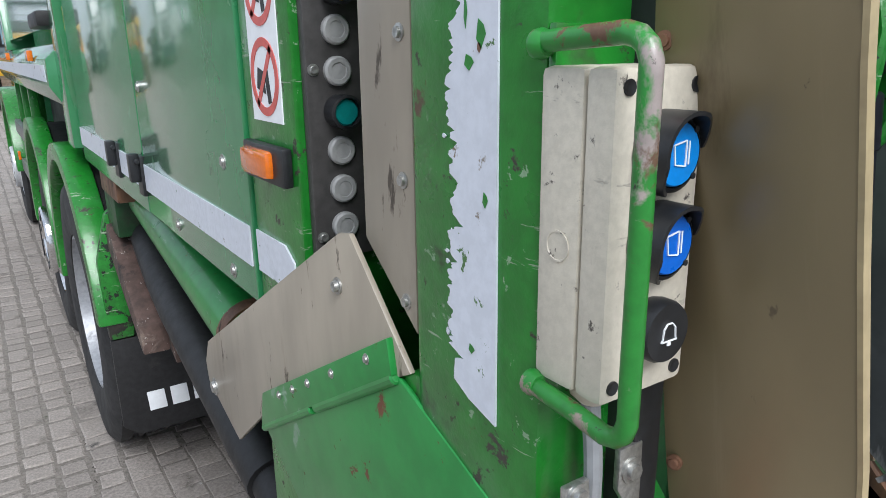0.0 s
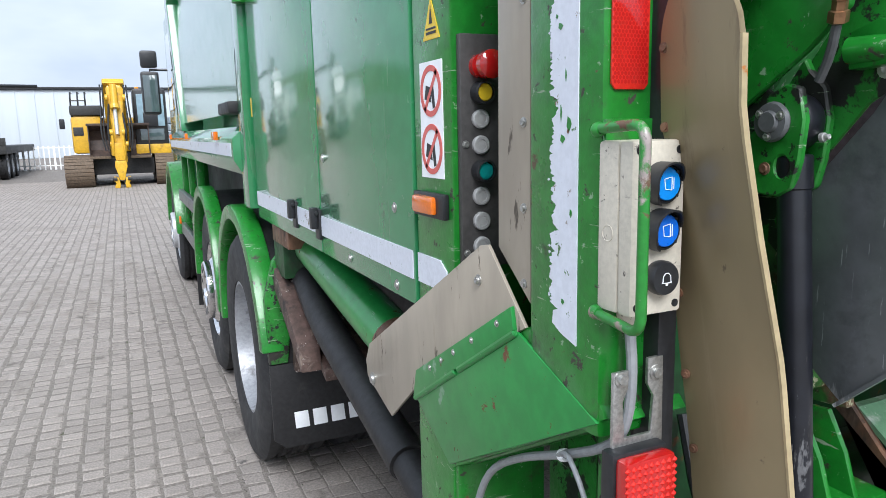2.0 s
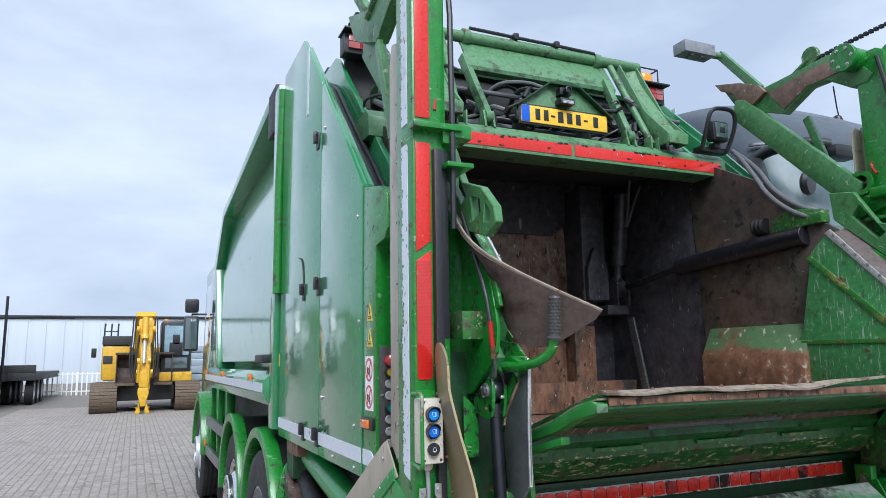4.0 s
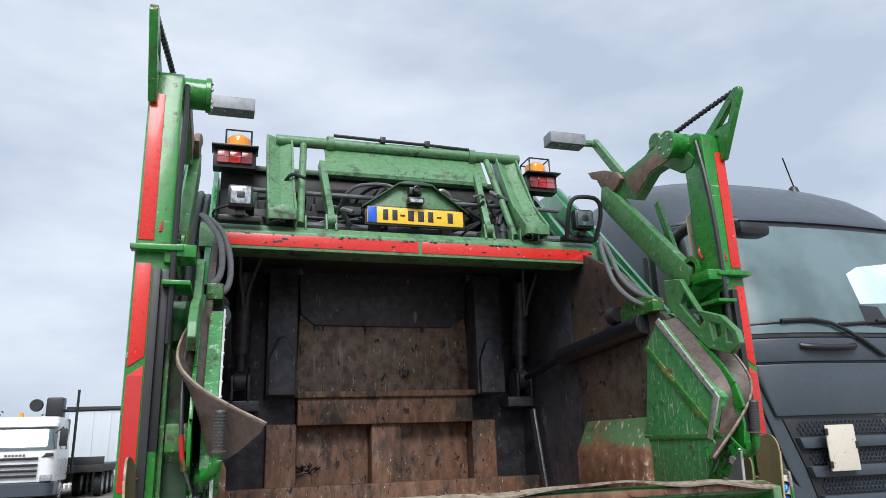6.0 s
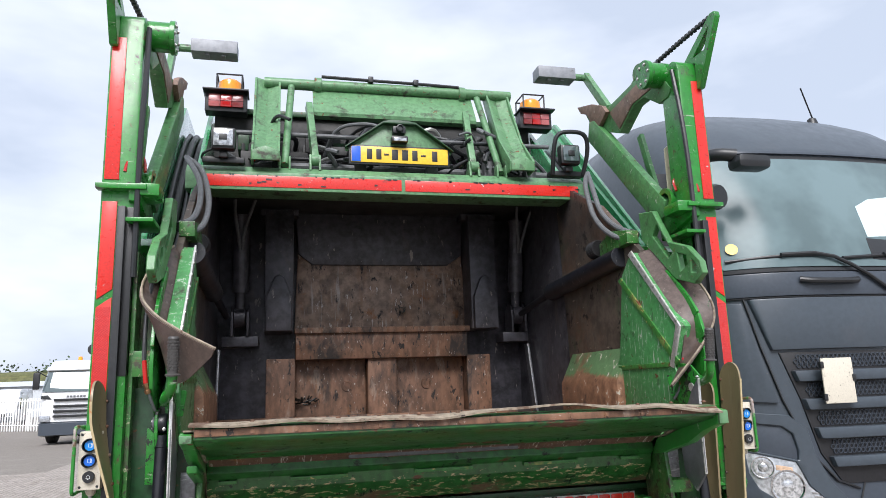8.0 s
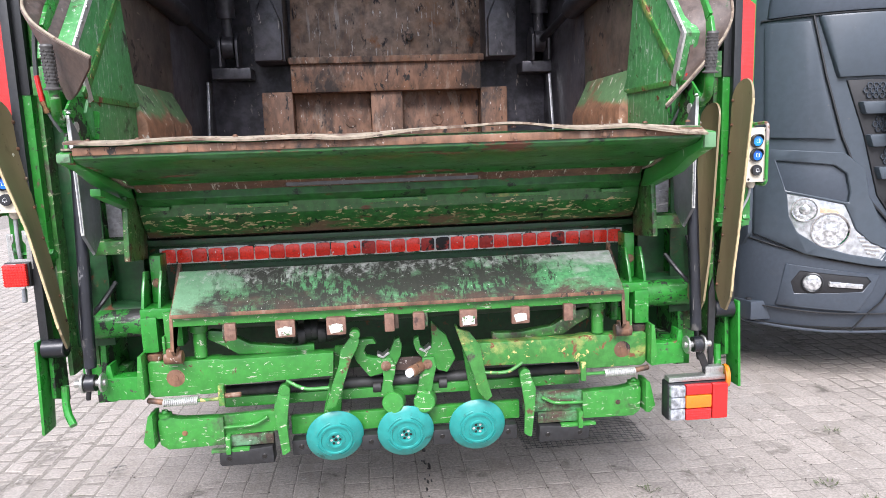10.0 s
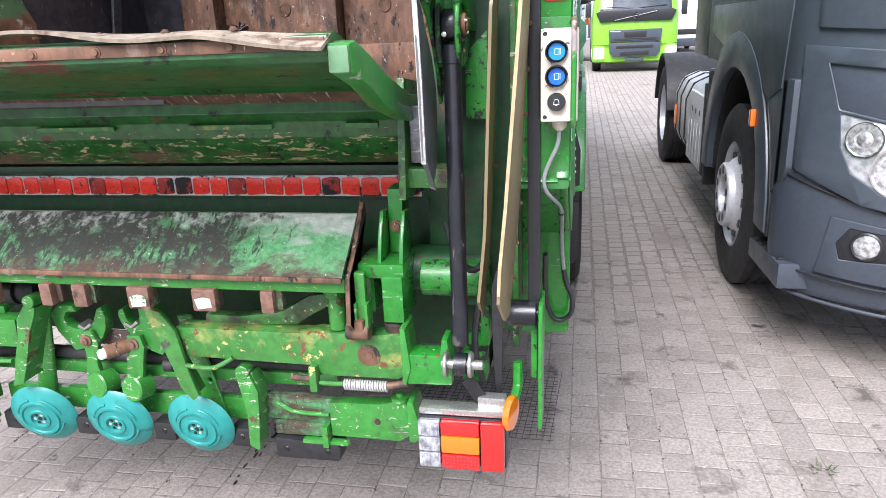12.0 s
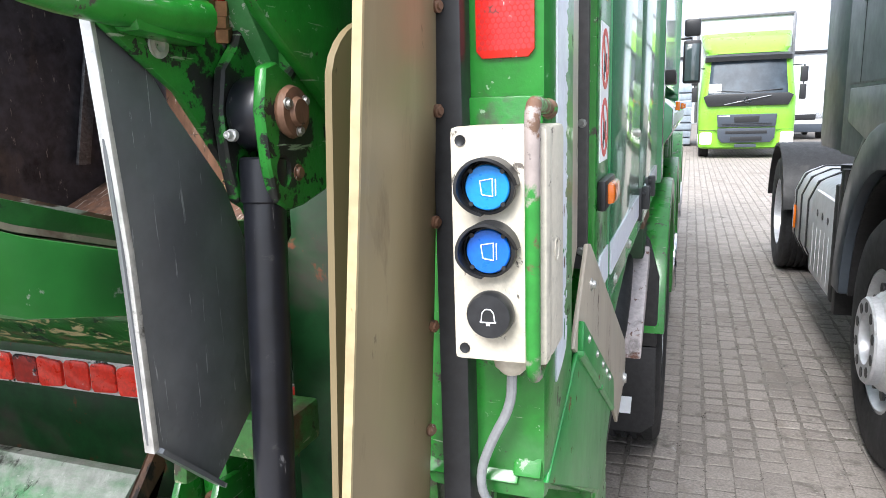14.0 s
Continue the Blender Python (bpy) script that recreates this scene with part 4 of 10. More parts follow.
GUARD_GREEN = material("guard_bar_paint", (0.024, 0.22, 0.03), 0.35, var=0.1, grain=40, coat=0.2, patches=(((0.34, 0.29, 0.27), 0.46, 15, 0.45, 0.06, (1, 1, 1), (1, 0.030, -0.012, 0.16)), ((0.024, 0.22, 0.03), 0.50, 16, 0.35, 0.06, (1, 1, 1), (2, 1.462, 1.37, 0.19)), ((0.30, 0.24, 0.20), 0.14, 16, 0.55, 0.03, (1, 1, 1), (2, 1.30, 1.26, 0.12)), ((0.16, 0.085, 0.05), 0.16, 26, 0.75, 0.04, (1, 1, 1), (2, 1.41, 1.465, 0.12)), ((0.13, 0.07, 0.04), 0.26, 22, 0.7, 0.05), ((0.04, 0.03, 0.03), 0.16, 40, 0.7, 0.04)))
for s in (-1, 1):
    control_box(s)
    # plate that carries the box
    b = prism(B(), [(1.135, 1.255), (1.213, 1.255), (1.213, 1.47), (1.135, 1.47)], "y", 0.0655, 0.0715, 0.002)
    part("box_plate", flip(b, s), GREEN_POST, TRUCK)
# left: bracket and red square lamp; conduits
b = B()
prism(b, [(-1.213, 1.10), (-1.213, 1.20), (-1.193, 1.20), (-1.193, 1.18), (-1.200, 1.165), (-1.197, 1.122), (-1.160, 1.122), (-1.157, 1.165), (-1.166, 1.18), (-1.166, 1.21), (-1.145, 1.21), (-1.143, 1.09), (-1.213, 1.09)], "y", 0.045, 0.050, 0.001)
br = part("lamp_bracket", b, ZINC, TRUCK, "notched grey steel lamp bracket")
for x in (-1.203, -1.155):
    part("bolt", bolt(B(), (x, 0.045, 1.192), (0, -1, 0), 0.006, 0.005), ZINC, br)
b = box(B(), (-1.224, 0.03, 1.036), (-1.148, 0.052, 1.114), 0.005)
lamp = part("rear_reflector", b, BUTTON_BLACK, TRUCK, "square red rear reflector lamp")
part("lens", box(B(), (-1.221, 0.012, 1.039), (-1.152, 0.031, 1.111), 0.006), RED_LENS, lamp)
b = B()
for i in range(9):
    for k in range(8):
        lathe(b, [(0, 0), (0.004, 0), (0, 0.0025)], (-1.2185 + i * 0.008, 0.0122, 1.047 + k * 0.008), (0, -1, 0), 4)
tagged(part("lens_relief", b, RED_FACET, lamp), kind="stuff")
part("conduit", tube(B(), [(-1.184, 0.056, 1.248), (-1.183, 0.05, 1.19), (-1.185, 0.055, 1.13), (-1.19, 0.078, 1.096), (-1.19, 0.169, 1.047), (-1.19, 0.27, 1.001), (-1.19, 0.369, 0.938), (-1.19, 0.417, 0.854), (-1.19, 0.42, 0.794), (-1.18, 0.43, 0.60)], 0.0062, 10, 2), CONDUIT, TRUCK)
part("lamp_lead", tube(B(), [(-1.195, 0.175, 1.045), (-1.20, 0.15, 1.062), (-1.205, 0.12, 1.045), (-1.205, 0.10, 1.015)], 0.0035, 8, 1), CONDUIT, TRUCK)
part("connector", cyl(B(), (-1.205, 0.10, 1.018), (-1.203, 0.088, 0.975), 0.008, 12), CONDUIT, TRUCK)
part("cable_tie", cyl(B(), (-1.19, 0.165, 1.049), (-1.19, 0.175, 1.044), 0.0085, 12, 0.001), INK, TRUCK)
part("conduit", tube(B(), [(1.192, 0.040, 1.248), (1.190, 0.044, 1.215), (1.172, 0.048, 1.180), (1.159, 0.050, 1.145), (1.162, 0.055, 1.115), (1.178, 0.08, 1.090), (1.191, 0.14, 1.062), (1.194, 0.19, 1.035)], 0.0043, 10, 2), CONDUIT, TRUCK)
part("conduit", tube(B(), [(1.194, 0.19, 1.035), (1.194, 0.25, 0.995), (1.192, 0.316, 0.955), (1.190, 0.38, 0.905), (1.192, 0.42, 0.85), (1.196, 0.44, 0.80)], 0.0056, 10, 2), CONDUIT, TRUCK)
for k in range(3):
    part("cable_tie", cyl(B(), (1.194, 0.20 + 0.07 * k, 1.028 - 0.042 * k), (1.194, 0.208 + 0.07 * k, 1.023 - 0.042 * k), 0.0074, 12, 0.001), BUTTON_BLACK, TRUCK)
part("flex_hose", tube(B(), [(1.196, 0.44, 0.80), (1.202, 0.44, 0.76), (1.222, 0.435, 0.72), (1.222, 0.43, 0.67), (1.19, 0.43, 0.645), (1.16, 0.43, 0.66), (1.145, 0.40, 0.75), (1.150, 0.33, 0.88)], 0.007, 10, 2), BUTTON_BLACK, TRUCK)

BEIGE_CUT = material("pale_cut_plastic_edge", (0.40, 0.32, 0.18), 0.5, var=0.15, grain=30, patches=(((0.45, 0.16, 0.03), 0.06, 16, 0.6, 0.03),))
BRASS = material("worn_brass", (0.30, 0.17, 0.09), 0.4, metal=0.8, var=0.25, grain=60)
GREEN_SOOTY = material("green_paint_flaking_to_black", (0.018, 0.19, 0.021), 0.38, var=0.16, grain=40, coat=0.12, bump=0.003, patches=(((0.012, 0.014, 0.012), 0.40, 13, 0.6, 0.03), ((0.010, 0.012, 0.010), 0.30, 34, 0.6, 0.02), (DIRT, 0.22, 7, 0.7, 0.15), ((0.30, 0.40, 0.27), 0.13, 9, 0.5, 0.02, (1, 1, 12, (0.7, 0.4, 0.3)))))
# ---- guards, rails and lift guides on both sides ----
for s in (-1, 1):
    # guard boards stand edge-on to the rear and lean inwards towards the ground
    def along(keys, z):
        for (a0, v0), (a1, v1) in zip(keys, keys[1:]):
            if z <= a1:
                return v0 + (v1 - v0) * max(0, (z - a0) / (a1 - a0))
        return keys[-1][1]

    def board(free, fy, fixed, by, z0, z1, top, bow=0.010):
        rows, n = [], 26
        for i in range(n + 1):
            f = 1 - (1 - i / n) ** 1.9
            z = z0 + (z1 - z0) * f
            d = max(0.0, z - (z1 - top)) / top
            e = max(0.0, z0 + 0.05 - z) / 0.05
            sq = math.sqrt(max(0.02, 1 - d * d)) * math.sqrt(max(0.10, 1 - e * e))
            row = []
            for j in range(9):
                g = 0.5 + (j / 8 - 0.5) * sq
                x = along(free, z) * (1 - g) + along(fixed, z) * g
                row.append((x + bow * math.sin(math.pi * g), fy + (by - fy) * g, z))
            rows.append(row)
        return sheet(B(), rows, 0.007)
    free = [(0.80, 1.070), (0.98, 1.080), (1.10, 1.093), (1.25, 1.106), (1.41, 1.120), (1.61, 1.136)] if s > 0 else [(0.80, 1.020), (0.92, 1.044), (1.22, 1.099), (1.36, 1.141), (1.47, 1.170), (1.61, 1.176)]
    fixed = [(0.80, 1.086), (0.93, 1.093), (1.08, 1.108), (1.28, 1.120), (1.47, 1.130), (1.61, 1.133)] if s > 0 else [(0.80, 1.055), (0.90, 1.070), (1.12, 1.098), (1.20, 1.114), (1.46, 1.152), (1.61, 1.160)]
    gd = tp("guard_board", board(free, -0.078 if s > 0 else -0.066, fixed, 0.052, 0.845, 1.605, 0.07, 0.006), BEIGE, label="long beige plastic guard board, scuffed, edge paler", s=s)
    for z in (0.92, 1.0, 1.09, 1.184, 1.28, 1.37, 1.46, 1.54):
        tp("bolt", bolt(B(), (along(fixed, z) + 0.004, 0.042, z), (1, -0.25, 0), 0.0036, 0.003), RUSTY, gd, s=s)
        tp("bolt", bolt(B(), (along(fixed, z) - 0.009, 0.042, z), (-1, -0.25, 0), 0.0036, 0.003), RUSTY, gd, s=s)
    rows = [[(along(free, z) + dx, -0.081 if s > 0 else -0.069, z) for z in [0.92 + 0.031 * k for k in range(21)]] for dx in (-0.0065, 0.0005)]
    tp("cut_edge", sheet(B(), rows, 0.003), BEIGE_CUT, gd, "pale cut edge of the board", s=s)
    free2 = [(0.80, 1.014), (1.03, 1.040), (1.30, 1.053), (1.51, 1.063), (1.60, 1.065)]
    fixed2 = [(0.80, 1.010), (1.0, 1.030), (1.28, 1.044), (1.58, 1.058)]
    if s > 0:
        tp("guard_board", board(free2, 0.0, fixed2, 0.115, 0.82, 1.535, 0.05), BEIGE, label="beige plastic guard board, stained brown", s=s)
    b = box(B(), (1.126, 0.046, 0.80), (1.152, 0.084, 2.2), 0.003)
    box(b, (1.10, 0.066, 1.62), (1.13, 0.10, 2.2), 0.003)
    tp("rubber_strip", b, BUTTON_BLACK, s=s)
    b = box(B(), (1.085, 0.10, 0.72), (1.10, 0.22, 2.05), 0.003)
    box(b, (1.04, 0.20, 0.72), (1.10, 0.22, 1.95), 0.003)
    tp("guide_rail", b, GREEN_WORN, s=s)
    # lift cylinder: black body with eyes, clevis plates and pins
    b = cyl(B(), (0.974, 0.030, 1.41), (0.980, -0.025, 0.78), 0.0185, 20)
    cyl(b, (0.974, 0.031, 1.425), (0.974, 0.028, 1.385), 0.0205, 20)
    lathe(b, [(0.014, -0.014), (0.030, -0.014), (0.032, -0.010), (0.032, 0.010), (0.030, 0.014), (0.014, 0.014)], (0.972, 0.036, 1.462), (1, 0, 0), 26)
    lathe(b, [(0.010, -0.014), (0.026, -0.014), (0.026, 0.014), (0.010, 0.014)], (0.980, -0.03, 0.733), (1, 0, 0), 22)
    cy = tp("lift_cylinder", b, BLACK_PAINT, label="black hydraulic lift cylinder", s=s)
    tp("grease_nipple", bolt(B(), (0.964, 0.004, 1.445), (0, -1, 0.1), 0.0035, 0.008), STEEL_EDGE, cy, s=s)
    inner = [(0.016, 1.388), (0.034, 1.378), (0.060, 1.388), (0.13, 1.43), (0.16, 1.60), (0.075, 1.60), (0.032, 1.520), (0.012, 1.500), (0.004, 1.465), (0.008, 1.42)]
    outer = [(0.016, 1.388), (0.034, 1.378), (0.062, 1.380), (0.16, 1.402), (0.19, 1.595), (0.18, 1.595), (0.050, 1.495), (0.030, 1.505), (0.012, 1.500), (0.004, 1.465), (0.008, 1.42)]
    for x, shape in ((0.944, inner), (0.984, outer)):
        hole = [(0.030 + 0.009 * math.cos(a), 1.413 + 0.012 * math.sin(a)) for a in [k * math.pi / 6 for k in range(12)]]
        b = prism(B(), shape, "x", x, x + 0.011, 0.003, holes=(hole,))
        tp("clevis_plate", b, GREEN_SOOTY, cy, s=s)
    b = lathe(B(), [(0, 0), (0.021, 0), (0.023, 0.004), (0.021, 0.009), (0.013, 0.010), (0.011, 0.014), (0, 0.014)], (0.995, 0.042, 1.463), (1, 0, 0), 24)
    pp = tp("pivot_pin", b, RUSTY if s > 0 else HOSE_GREY, cy, s=s)
    for a in (0.6, 2.7, 4.8):
        tp("bolt", bolt(B(), (1.004, 0.042 + 0.016 * math.cos(a), 1.463 + 0.016 * math.sin(a)), (1, 0, 0), 0.0035, 0.004), ZINC, pp, s=s)
    tp("bolt", bolt(B(), (0.995, 0.052, 1.410), (1, 0, 0), 0.005, 0.004), RUSTY, cy, s=s)
    b = cyl(B(), (0.935, -0.03, 0.733), (1.03, -0.03, 0.733), 0.011, 16)
    for x in (0.942, 0.998):
        cyl(b, (x, -0.03, 0.733), (x + 0.008, -0.03, 0.733), 0.030, 22)
    tp("lower_pin", b, ZINC, cy, s=s)
    holes = [[(xc + 0.006 * math.cos(k * math.pi / 5), 1.526 + 0.006 * math.sin(k * math.pi / 5)) for k in range(10)] for xc in (0.937, 0.968)]
    b = prism(B(), [(0.906, 1.562), (0.912, 1.567), (0.976, 1.567), (0.983, 1.560), (0.990, 1.515), (0.990, 1.49), (0.916, 1.48)], "y", 0.070, 0.076, 0.002, holes=holes)
    tp("clevis_web", b, GREEN_SOOTY, cy, s=s)
    b = prism(B(), [(-0.10, 1.56), (-0.05, 1.60), (0.12, 1.62), (0.12, 1.34), (0.07, 1.30), (0.05, 1.37), (0.02, 1.42), (-0.03, 1.48), (-0.10, 1.525)], "x", 0.934, 0.942, 0.003)
    tp("wing_tail", b, GREEN_SOOTY, label="green plate with black flaked patches behind the deflector", s=s)
    # round plate behind the guards
    arc = [(0.17 + 0.0, 1.985), (0.10, 1.925), (0.03, 1.855), (-0.02, 1.79), (-0.05, 1.70), (-0.06, 1.64), (-0.045, 1.575), (0.0, 1.535), (0.05, 1.50), (0.12, 1.45), (0.48, 1.43), (0.48, 2.12), (0.30, 2.10)]
    b = prism(B(), arc, "x", 0.996, 1.008, 0.003)
    sp = tp("side_plate", b, GREEN_POST, s=s)
    for y, z in ((0.06, 1.76), (0.08, 1.70), (0.02, 1.66), (0.11, 1.82), (0.10, 1.60)):
        tp("bolt_hole", cyl(B(), (1.0075, y, z), (1.0092, y, z), 0.006, 12, 0), GREASE, sp, s=s)
    b = box(B(), (1.008, 0.03, 1.615), (1.075, 0.036, 1.70), 0.003)
    prism(b, [(0.03, 1.70), (0.13, 1.70), (0.13, 1.62), (0.03, 1.615)], "x", 1.07, 1.076, 0.003)
    tp("clip_box", b, GREEN_WORN, s=s)
    rim = [(1.0, y, z) for y, z in arc[:8]]
    b = B()
    for p, q in zip(rim[:4], rim[1:5]):
        bar(b, p, q, 0.012, 0.055, 0.002)
    tp("plate_rim", b, GREEN_POST, s=s)
    # the hose hangs nearer the fin on the driver's far side
    hx, hy, hz = (-0.07, 0.07, -0.035) if s > 0 else (0, 0, 0)
    tp("hose", tube(B(), [(1.03 + hx, 0.12 + hy, 2.02 + hz), (1.035 + hx, 0.03 + hy, 1.88 + hz), (1.03 + hx, -0.03 + hy, 1.76 + hz), (1.025 + hx, -0.05 + hy, 1.66 + hz)], 0.007, 10, 2), BUTTON_BLACK, s=s)
    tp("hose_sleeve", cyl(B(), (1.025 + hx, -0.050 + hy, 1.665 + hz), (1.018 + hx, -0.046 + hy, 1.59 + hz), 0.0075, 12), RED_LENS, s=s)
    b = lathe(B(), [(0, 0), (0.009, 0), (0.009, 0.012), (0.0075, 0.013), (0.0075, 0.022), (0.010, 0.023), (0.010, 0.034), (0.006, 0.036), (0, 0.036)], (1.018 + hx, -0.046 + hy, 1.592 + hz), (-0.25, 0.25, -1), 6)
    tp("brass_fitting", b, BRASS, label="worn brass hose fitting", s=s)
    tp("hose_tail", tube(B(), [(1.010 + hx, -0.038 + hy, 1.562 + hz), (1.0 + hx, -0.025 + hy, 1.53 + hz), (0.992 + hx, -0.008 + hy, 1.505 + hz)], 0.005, 10, 1), HOSE_GREY, s=s)
    # steel deflector fin beside the tray, with a bright cut edge
    b = prism(B(), [(-0.102, 1.546), (-0.085, 1.535), (-0.05, 1.50), (-0.03, 1.47), (0.03, 1.40), (0.06, 1.33), (0.045, 1.185), (-0.02, 1.135), (-0.092, 1.205)], "x", 0.928, 0.932, 0.001)
    fin = tp("deflector_fin", b, FIN, label="bare grey steel deflector plate with folded edge", s=s)
    b = prism(B(), [(-0.105, 1.548), (-0.101, 1.548), (-0.088, 1.36), (-0.086, 1.203), (-0.092, 1.201), (-0.094, 1.36)], "x", 0.926, 0.936, 0.001)
    tp("folded_edge", b, STEEL_EDGE, fin, s=s)
    b = sheet(B(), [[(0.930, -0.092, 1.205), (0.930, -0.02, 1.135)], [(0.938, -0.086, 1.199), (0.938, -0.015, 1.130)]], 0.004)
    tp("folded_foot", b, FIN, fin, s=s)
    fb = tp("bolt", bolt(B(), (0.932, -0.048, 1.515), (1, 0, 0), 0.011, 0.012), STEEL_EDGE, fin, s=s)
    tp("tack_weld", lathe(B(), [(0, 0), (0.007, 0.001), (0.005, 0.006), (0, 0.008)], (0.932, -0.094, 1.551), (0, 0.2, 1), 10), STEEL_EDGE, fin, s=s)
    # hand grip on its bent green arm
    b = tube(B(), [(0.965, -0.02, 1.535), (0.955, -0.09, 1.535), (0.935, -0.16, 1.545), (0.916, -0.205, 1.575), (0.915, -0.212, 1.62)], 0.014, 12, 2)
    prism(b, [(-0.02, 1.515), (-0.09, 1.520), (-0.10, 1.55), (-0.05, 1.565), (-0.02, 1.555)], "x", 0.943, 0.965, 0.003)
    grip_arm = tp("grip_arm", b, GREEN_POST, s=s)
    b = lathe(B(), [(0, 0), (0.022, 0), (0.023, 0.004), (0.0155, 0.008), (0.0150, 0.02), (0.0165, 0.06), (0.0155, 0.108), (0.017, 0.112), (0.014, 0.118), (0, 0.119)], (0.915, -0.212, 1.608), (0, -0.10, 1), 20)
    for i in range(10):
        for k in range(8):
            a = 2 * math.pi * (k + 0.5 * (i % 2)) / 8
            box(b, (0.0135, -0.0042, 0.018 + i * 0.009), (0.0178, 0.0042, 0.0225 + i * 0.009), 0.001, Matrix.Translation((0.915, -0.212, 1.608)) @ frame_of((0, -0.10, 1)) @ Matrix.Rotation(a, 4, "Z"))
    tp("grip", b, PANEL_GREY, grip_arm, "ribbed dark rubber hand grip", s=s)

# ---- hopper interior ----
SCRAPED = material("scraped_floor_plate", (0.13, 0.068, 0.045), 0.65, metal=0.0, var=0.3, grain=30, bump=0.004, patches=(((0.05, 0.035, 0.03), 0.40, 6, 0.7, 0.12, (1, 0.3, 1)), ((0.50, 0.46, 0.42), 0.26, 34, 0.5, 0.03, (3, 0.10, 1)), ((0.26, 0.11, 0.04), 0.22, 5, 0.8, 0.1)))
LEDGE = material("ledge_rust_and_green", (0.20, 0.10, 0.055), 0.55, var=0.3, grain=20, bump=0.003, patches=(((0.10, 0.19, 0.08), 0.40, 5, 0.6, 0.12, (1, 1, 1), (2, 1.54, 1.60, 0.16)), ((0.04, 0.03, 0.025), 0.28, 9, 0.7, 0.1), ((0.50, 0.46, 0.38), 0.20, 20, 0.6, 0.03)))
for s in (-1, 1):
    b = prism(B(), [(0.30, 1.0), (1.12, 1.0), (1.20, 2.67), (1.0, 2.60), (0.66, 2.42), (0.30, 2.12)], "x", 0.965, 0.992, 0.002)
    tp("hopper_side", b, HOPPER_SIDE, label="rusty scraped hopper side plate", s=s)
    # rear half of the side, its shade deep in the hopper put into the colour
    b = prism(B(), [(1.125, 0.95), (2.05, 0.95), (2.05, 2.95), (1.205, 2.675)], "x", 0.968, 0.992, 0.002)
    tp("body_side", b, HOPPER_BLACK, label="steel side inside the body, coloured black for the deep hopper shade", s=s)
    # ledge low on the side wall
    b = prism(B(), [(0.9648, 1.38), (0.9648, 1.70), (0.900, 1.568), (0.888, 1.545), (0.888, 1.38)], "y", 0.47, 1.11, 0.006)
    tp("hopper_ledge", b, LEDGE, s=s)
b = B()
sheet(b, [[(x, y, z) for x in (-0.83, 0, 0.83)] for y, z in ((-0.26, 1.458), (0.06, 1.355), (0.20, 1.262))], 0.01)
sheet(b, [[(x, y, z) for x in (-0.965, 0, 0.965)] for y, z in ((0.24, 1.22), (0.30, 1.16), (0.6, 1.0), (1.0, 0.98), (1.3, 1.05), (1.76, 1.22), (2.0, 1.24))], 0.02)
tp("hopper_floor", b, SCRAPED)
b = sheet(B(), [[(x, y, z) for x in (-1.0, 0, 1.0)] for y, z in ((1.02, 2.60), (1.3, 2.74), (2.05, 2.95))], 0.02)
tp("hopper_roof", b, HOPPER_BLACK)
b = box(B(), (-1.0, 1.98, 0.95), (1.0, 2.02, 3.0), 0.002)
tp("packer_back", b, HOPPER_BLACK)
# packer plate: upper dark panel, scraped middle panel, cross beam, posts
b = prism(B(), [(-0.49, 2.40), (-0.40, 2.33), (0.47, 2.33), (0.57, 2.40), (0.60, 2.90), (-0.52, 2.90)], "y", 1.90, 1.97, 0.006)
tp("packer_upper_panel", b, HOPPER_BLACK)
b = prism(B(), [(-0.51, 1.90), (0.60, 1.90), (0.57, 2.44), (-0.49, 2.44)], "y", 1.925, 1.975, 0.004)
cyl(b, (0.17, 1.91, 2.04), (0.17, 1.93, 2.04), 0.022, 16)
tp("packer_middle_panel", b, HOPPER)
b = box(B(), (-0.505, 1.80, 1.735), (0.56, 1.96, 1.905), 0.008)
box(b, (-0.51, 1.775, 1.890), (0.575, 1.82, 1.925), 0.004)
tp("cross_beam", b, RUSTY)
for x0, x1 in ((-0.675, -0.505), (-0.07, 0.11), (0.56, 0.715)):
    tp("packer_post", box(B(), (x0, 1.83, 1.0), (x1, 1.98, 1.745), 0.008), RUSTY)
for x0, x1 in ((-0.505, -0.07), (0.11, 0.56)):
    b = box(B(), (x0 + 0.002, 1.93, 1.0), (x1 - 0.002, 1.97, 1.735), 0.004)
    xc = (x0 + x1) / 2 + (0.10 if x0 < 0 else -0.02)
    lathe(b, [(0, 0), (0.035, 0), (0.033, 0.006), (0.022, 0.006), (0.02, 0.002), (0, 0.002)], (xc, 1.93, 1.575), (0, -1, 0), 20)
    tp("packer_lower_panel", b, RUSTY)
tp("lower_beam", box(B(), (-0.964, 1.755, 1.225), (0.964, 1.8295, 1.405), 0.008), RUSTY)
# wisps of straw on the floor plate
STRAW = material("dry_straw", (0.42, 0.30, 0.14), 0.7, var=0.3, grain=60)
b = B()
for k in range(60):
    x, y = random.uniform(-0.55, -0.15), random.uniform(1.50, 1.74)
    p = Vector((x, y, 1.065 + 0.37 * (y - 1.30)))
    a, L = random.uniform(0, 6.28), random.uniform(0.02, 0.06)
    tube(b, [p, p + Vector((L * math.cos(a) * 0.6, L * math.sin(a) * 0.5, random.uniform(0.005, 0.03))), p + Vector((L * math.cos(a), L * math.sin(a), 0.36 * L * math.sin(a) + 0.004))], 0.0012, 4)
tagged(tp("straw", b, STRAW, label="wisps of dry straw"), kind="stuff")
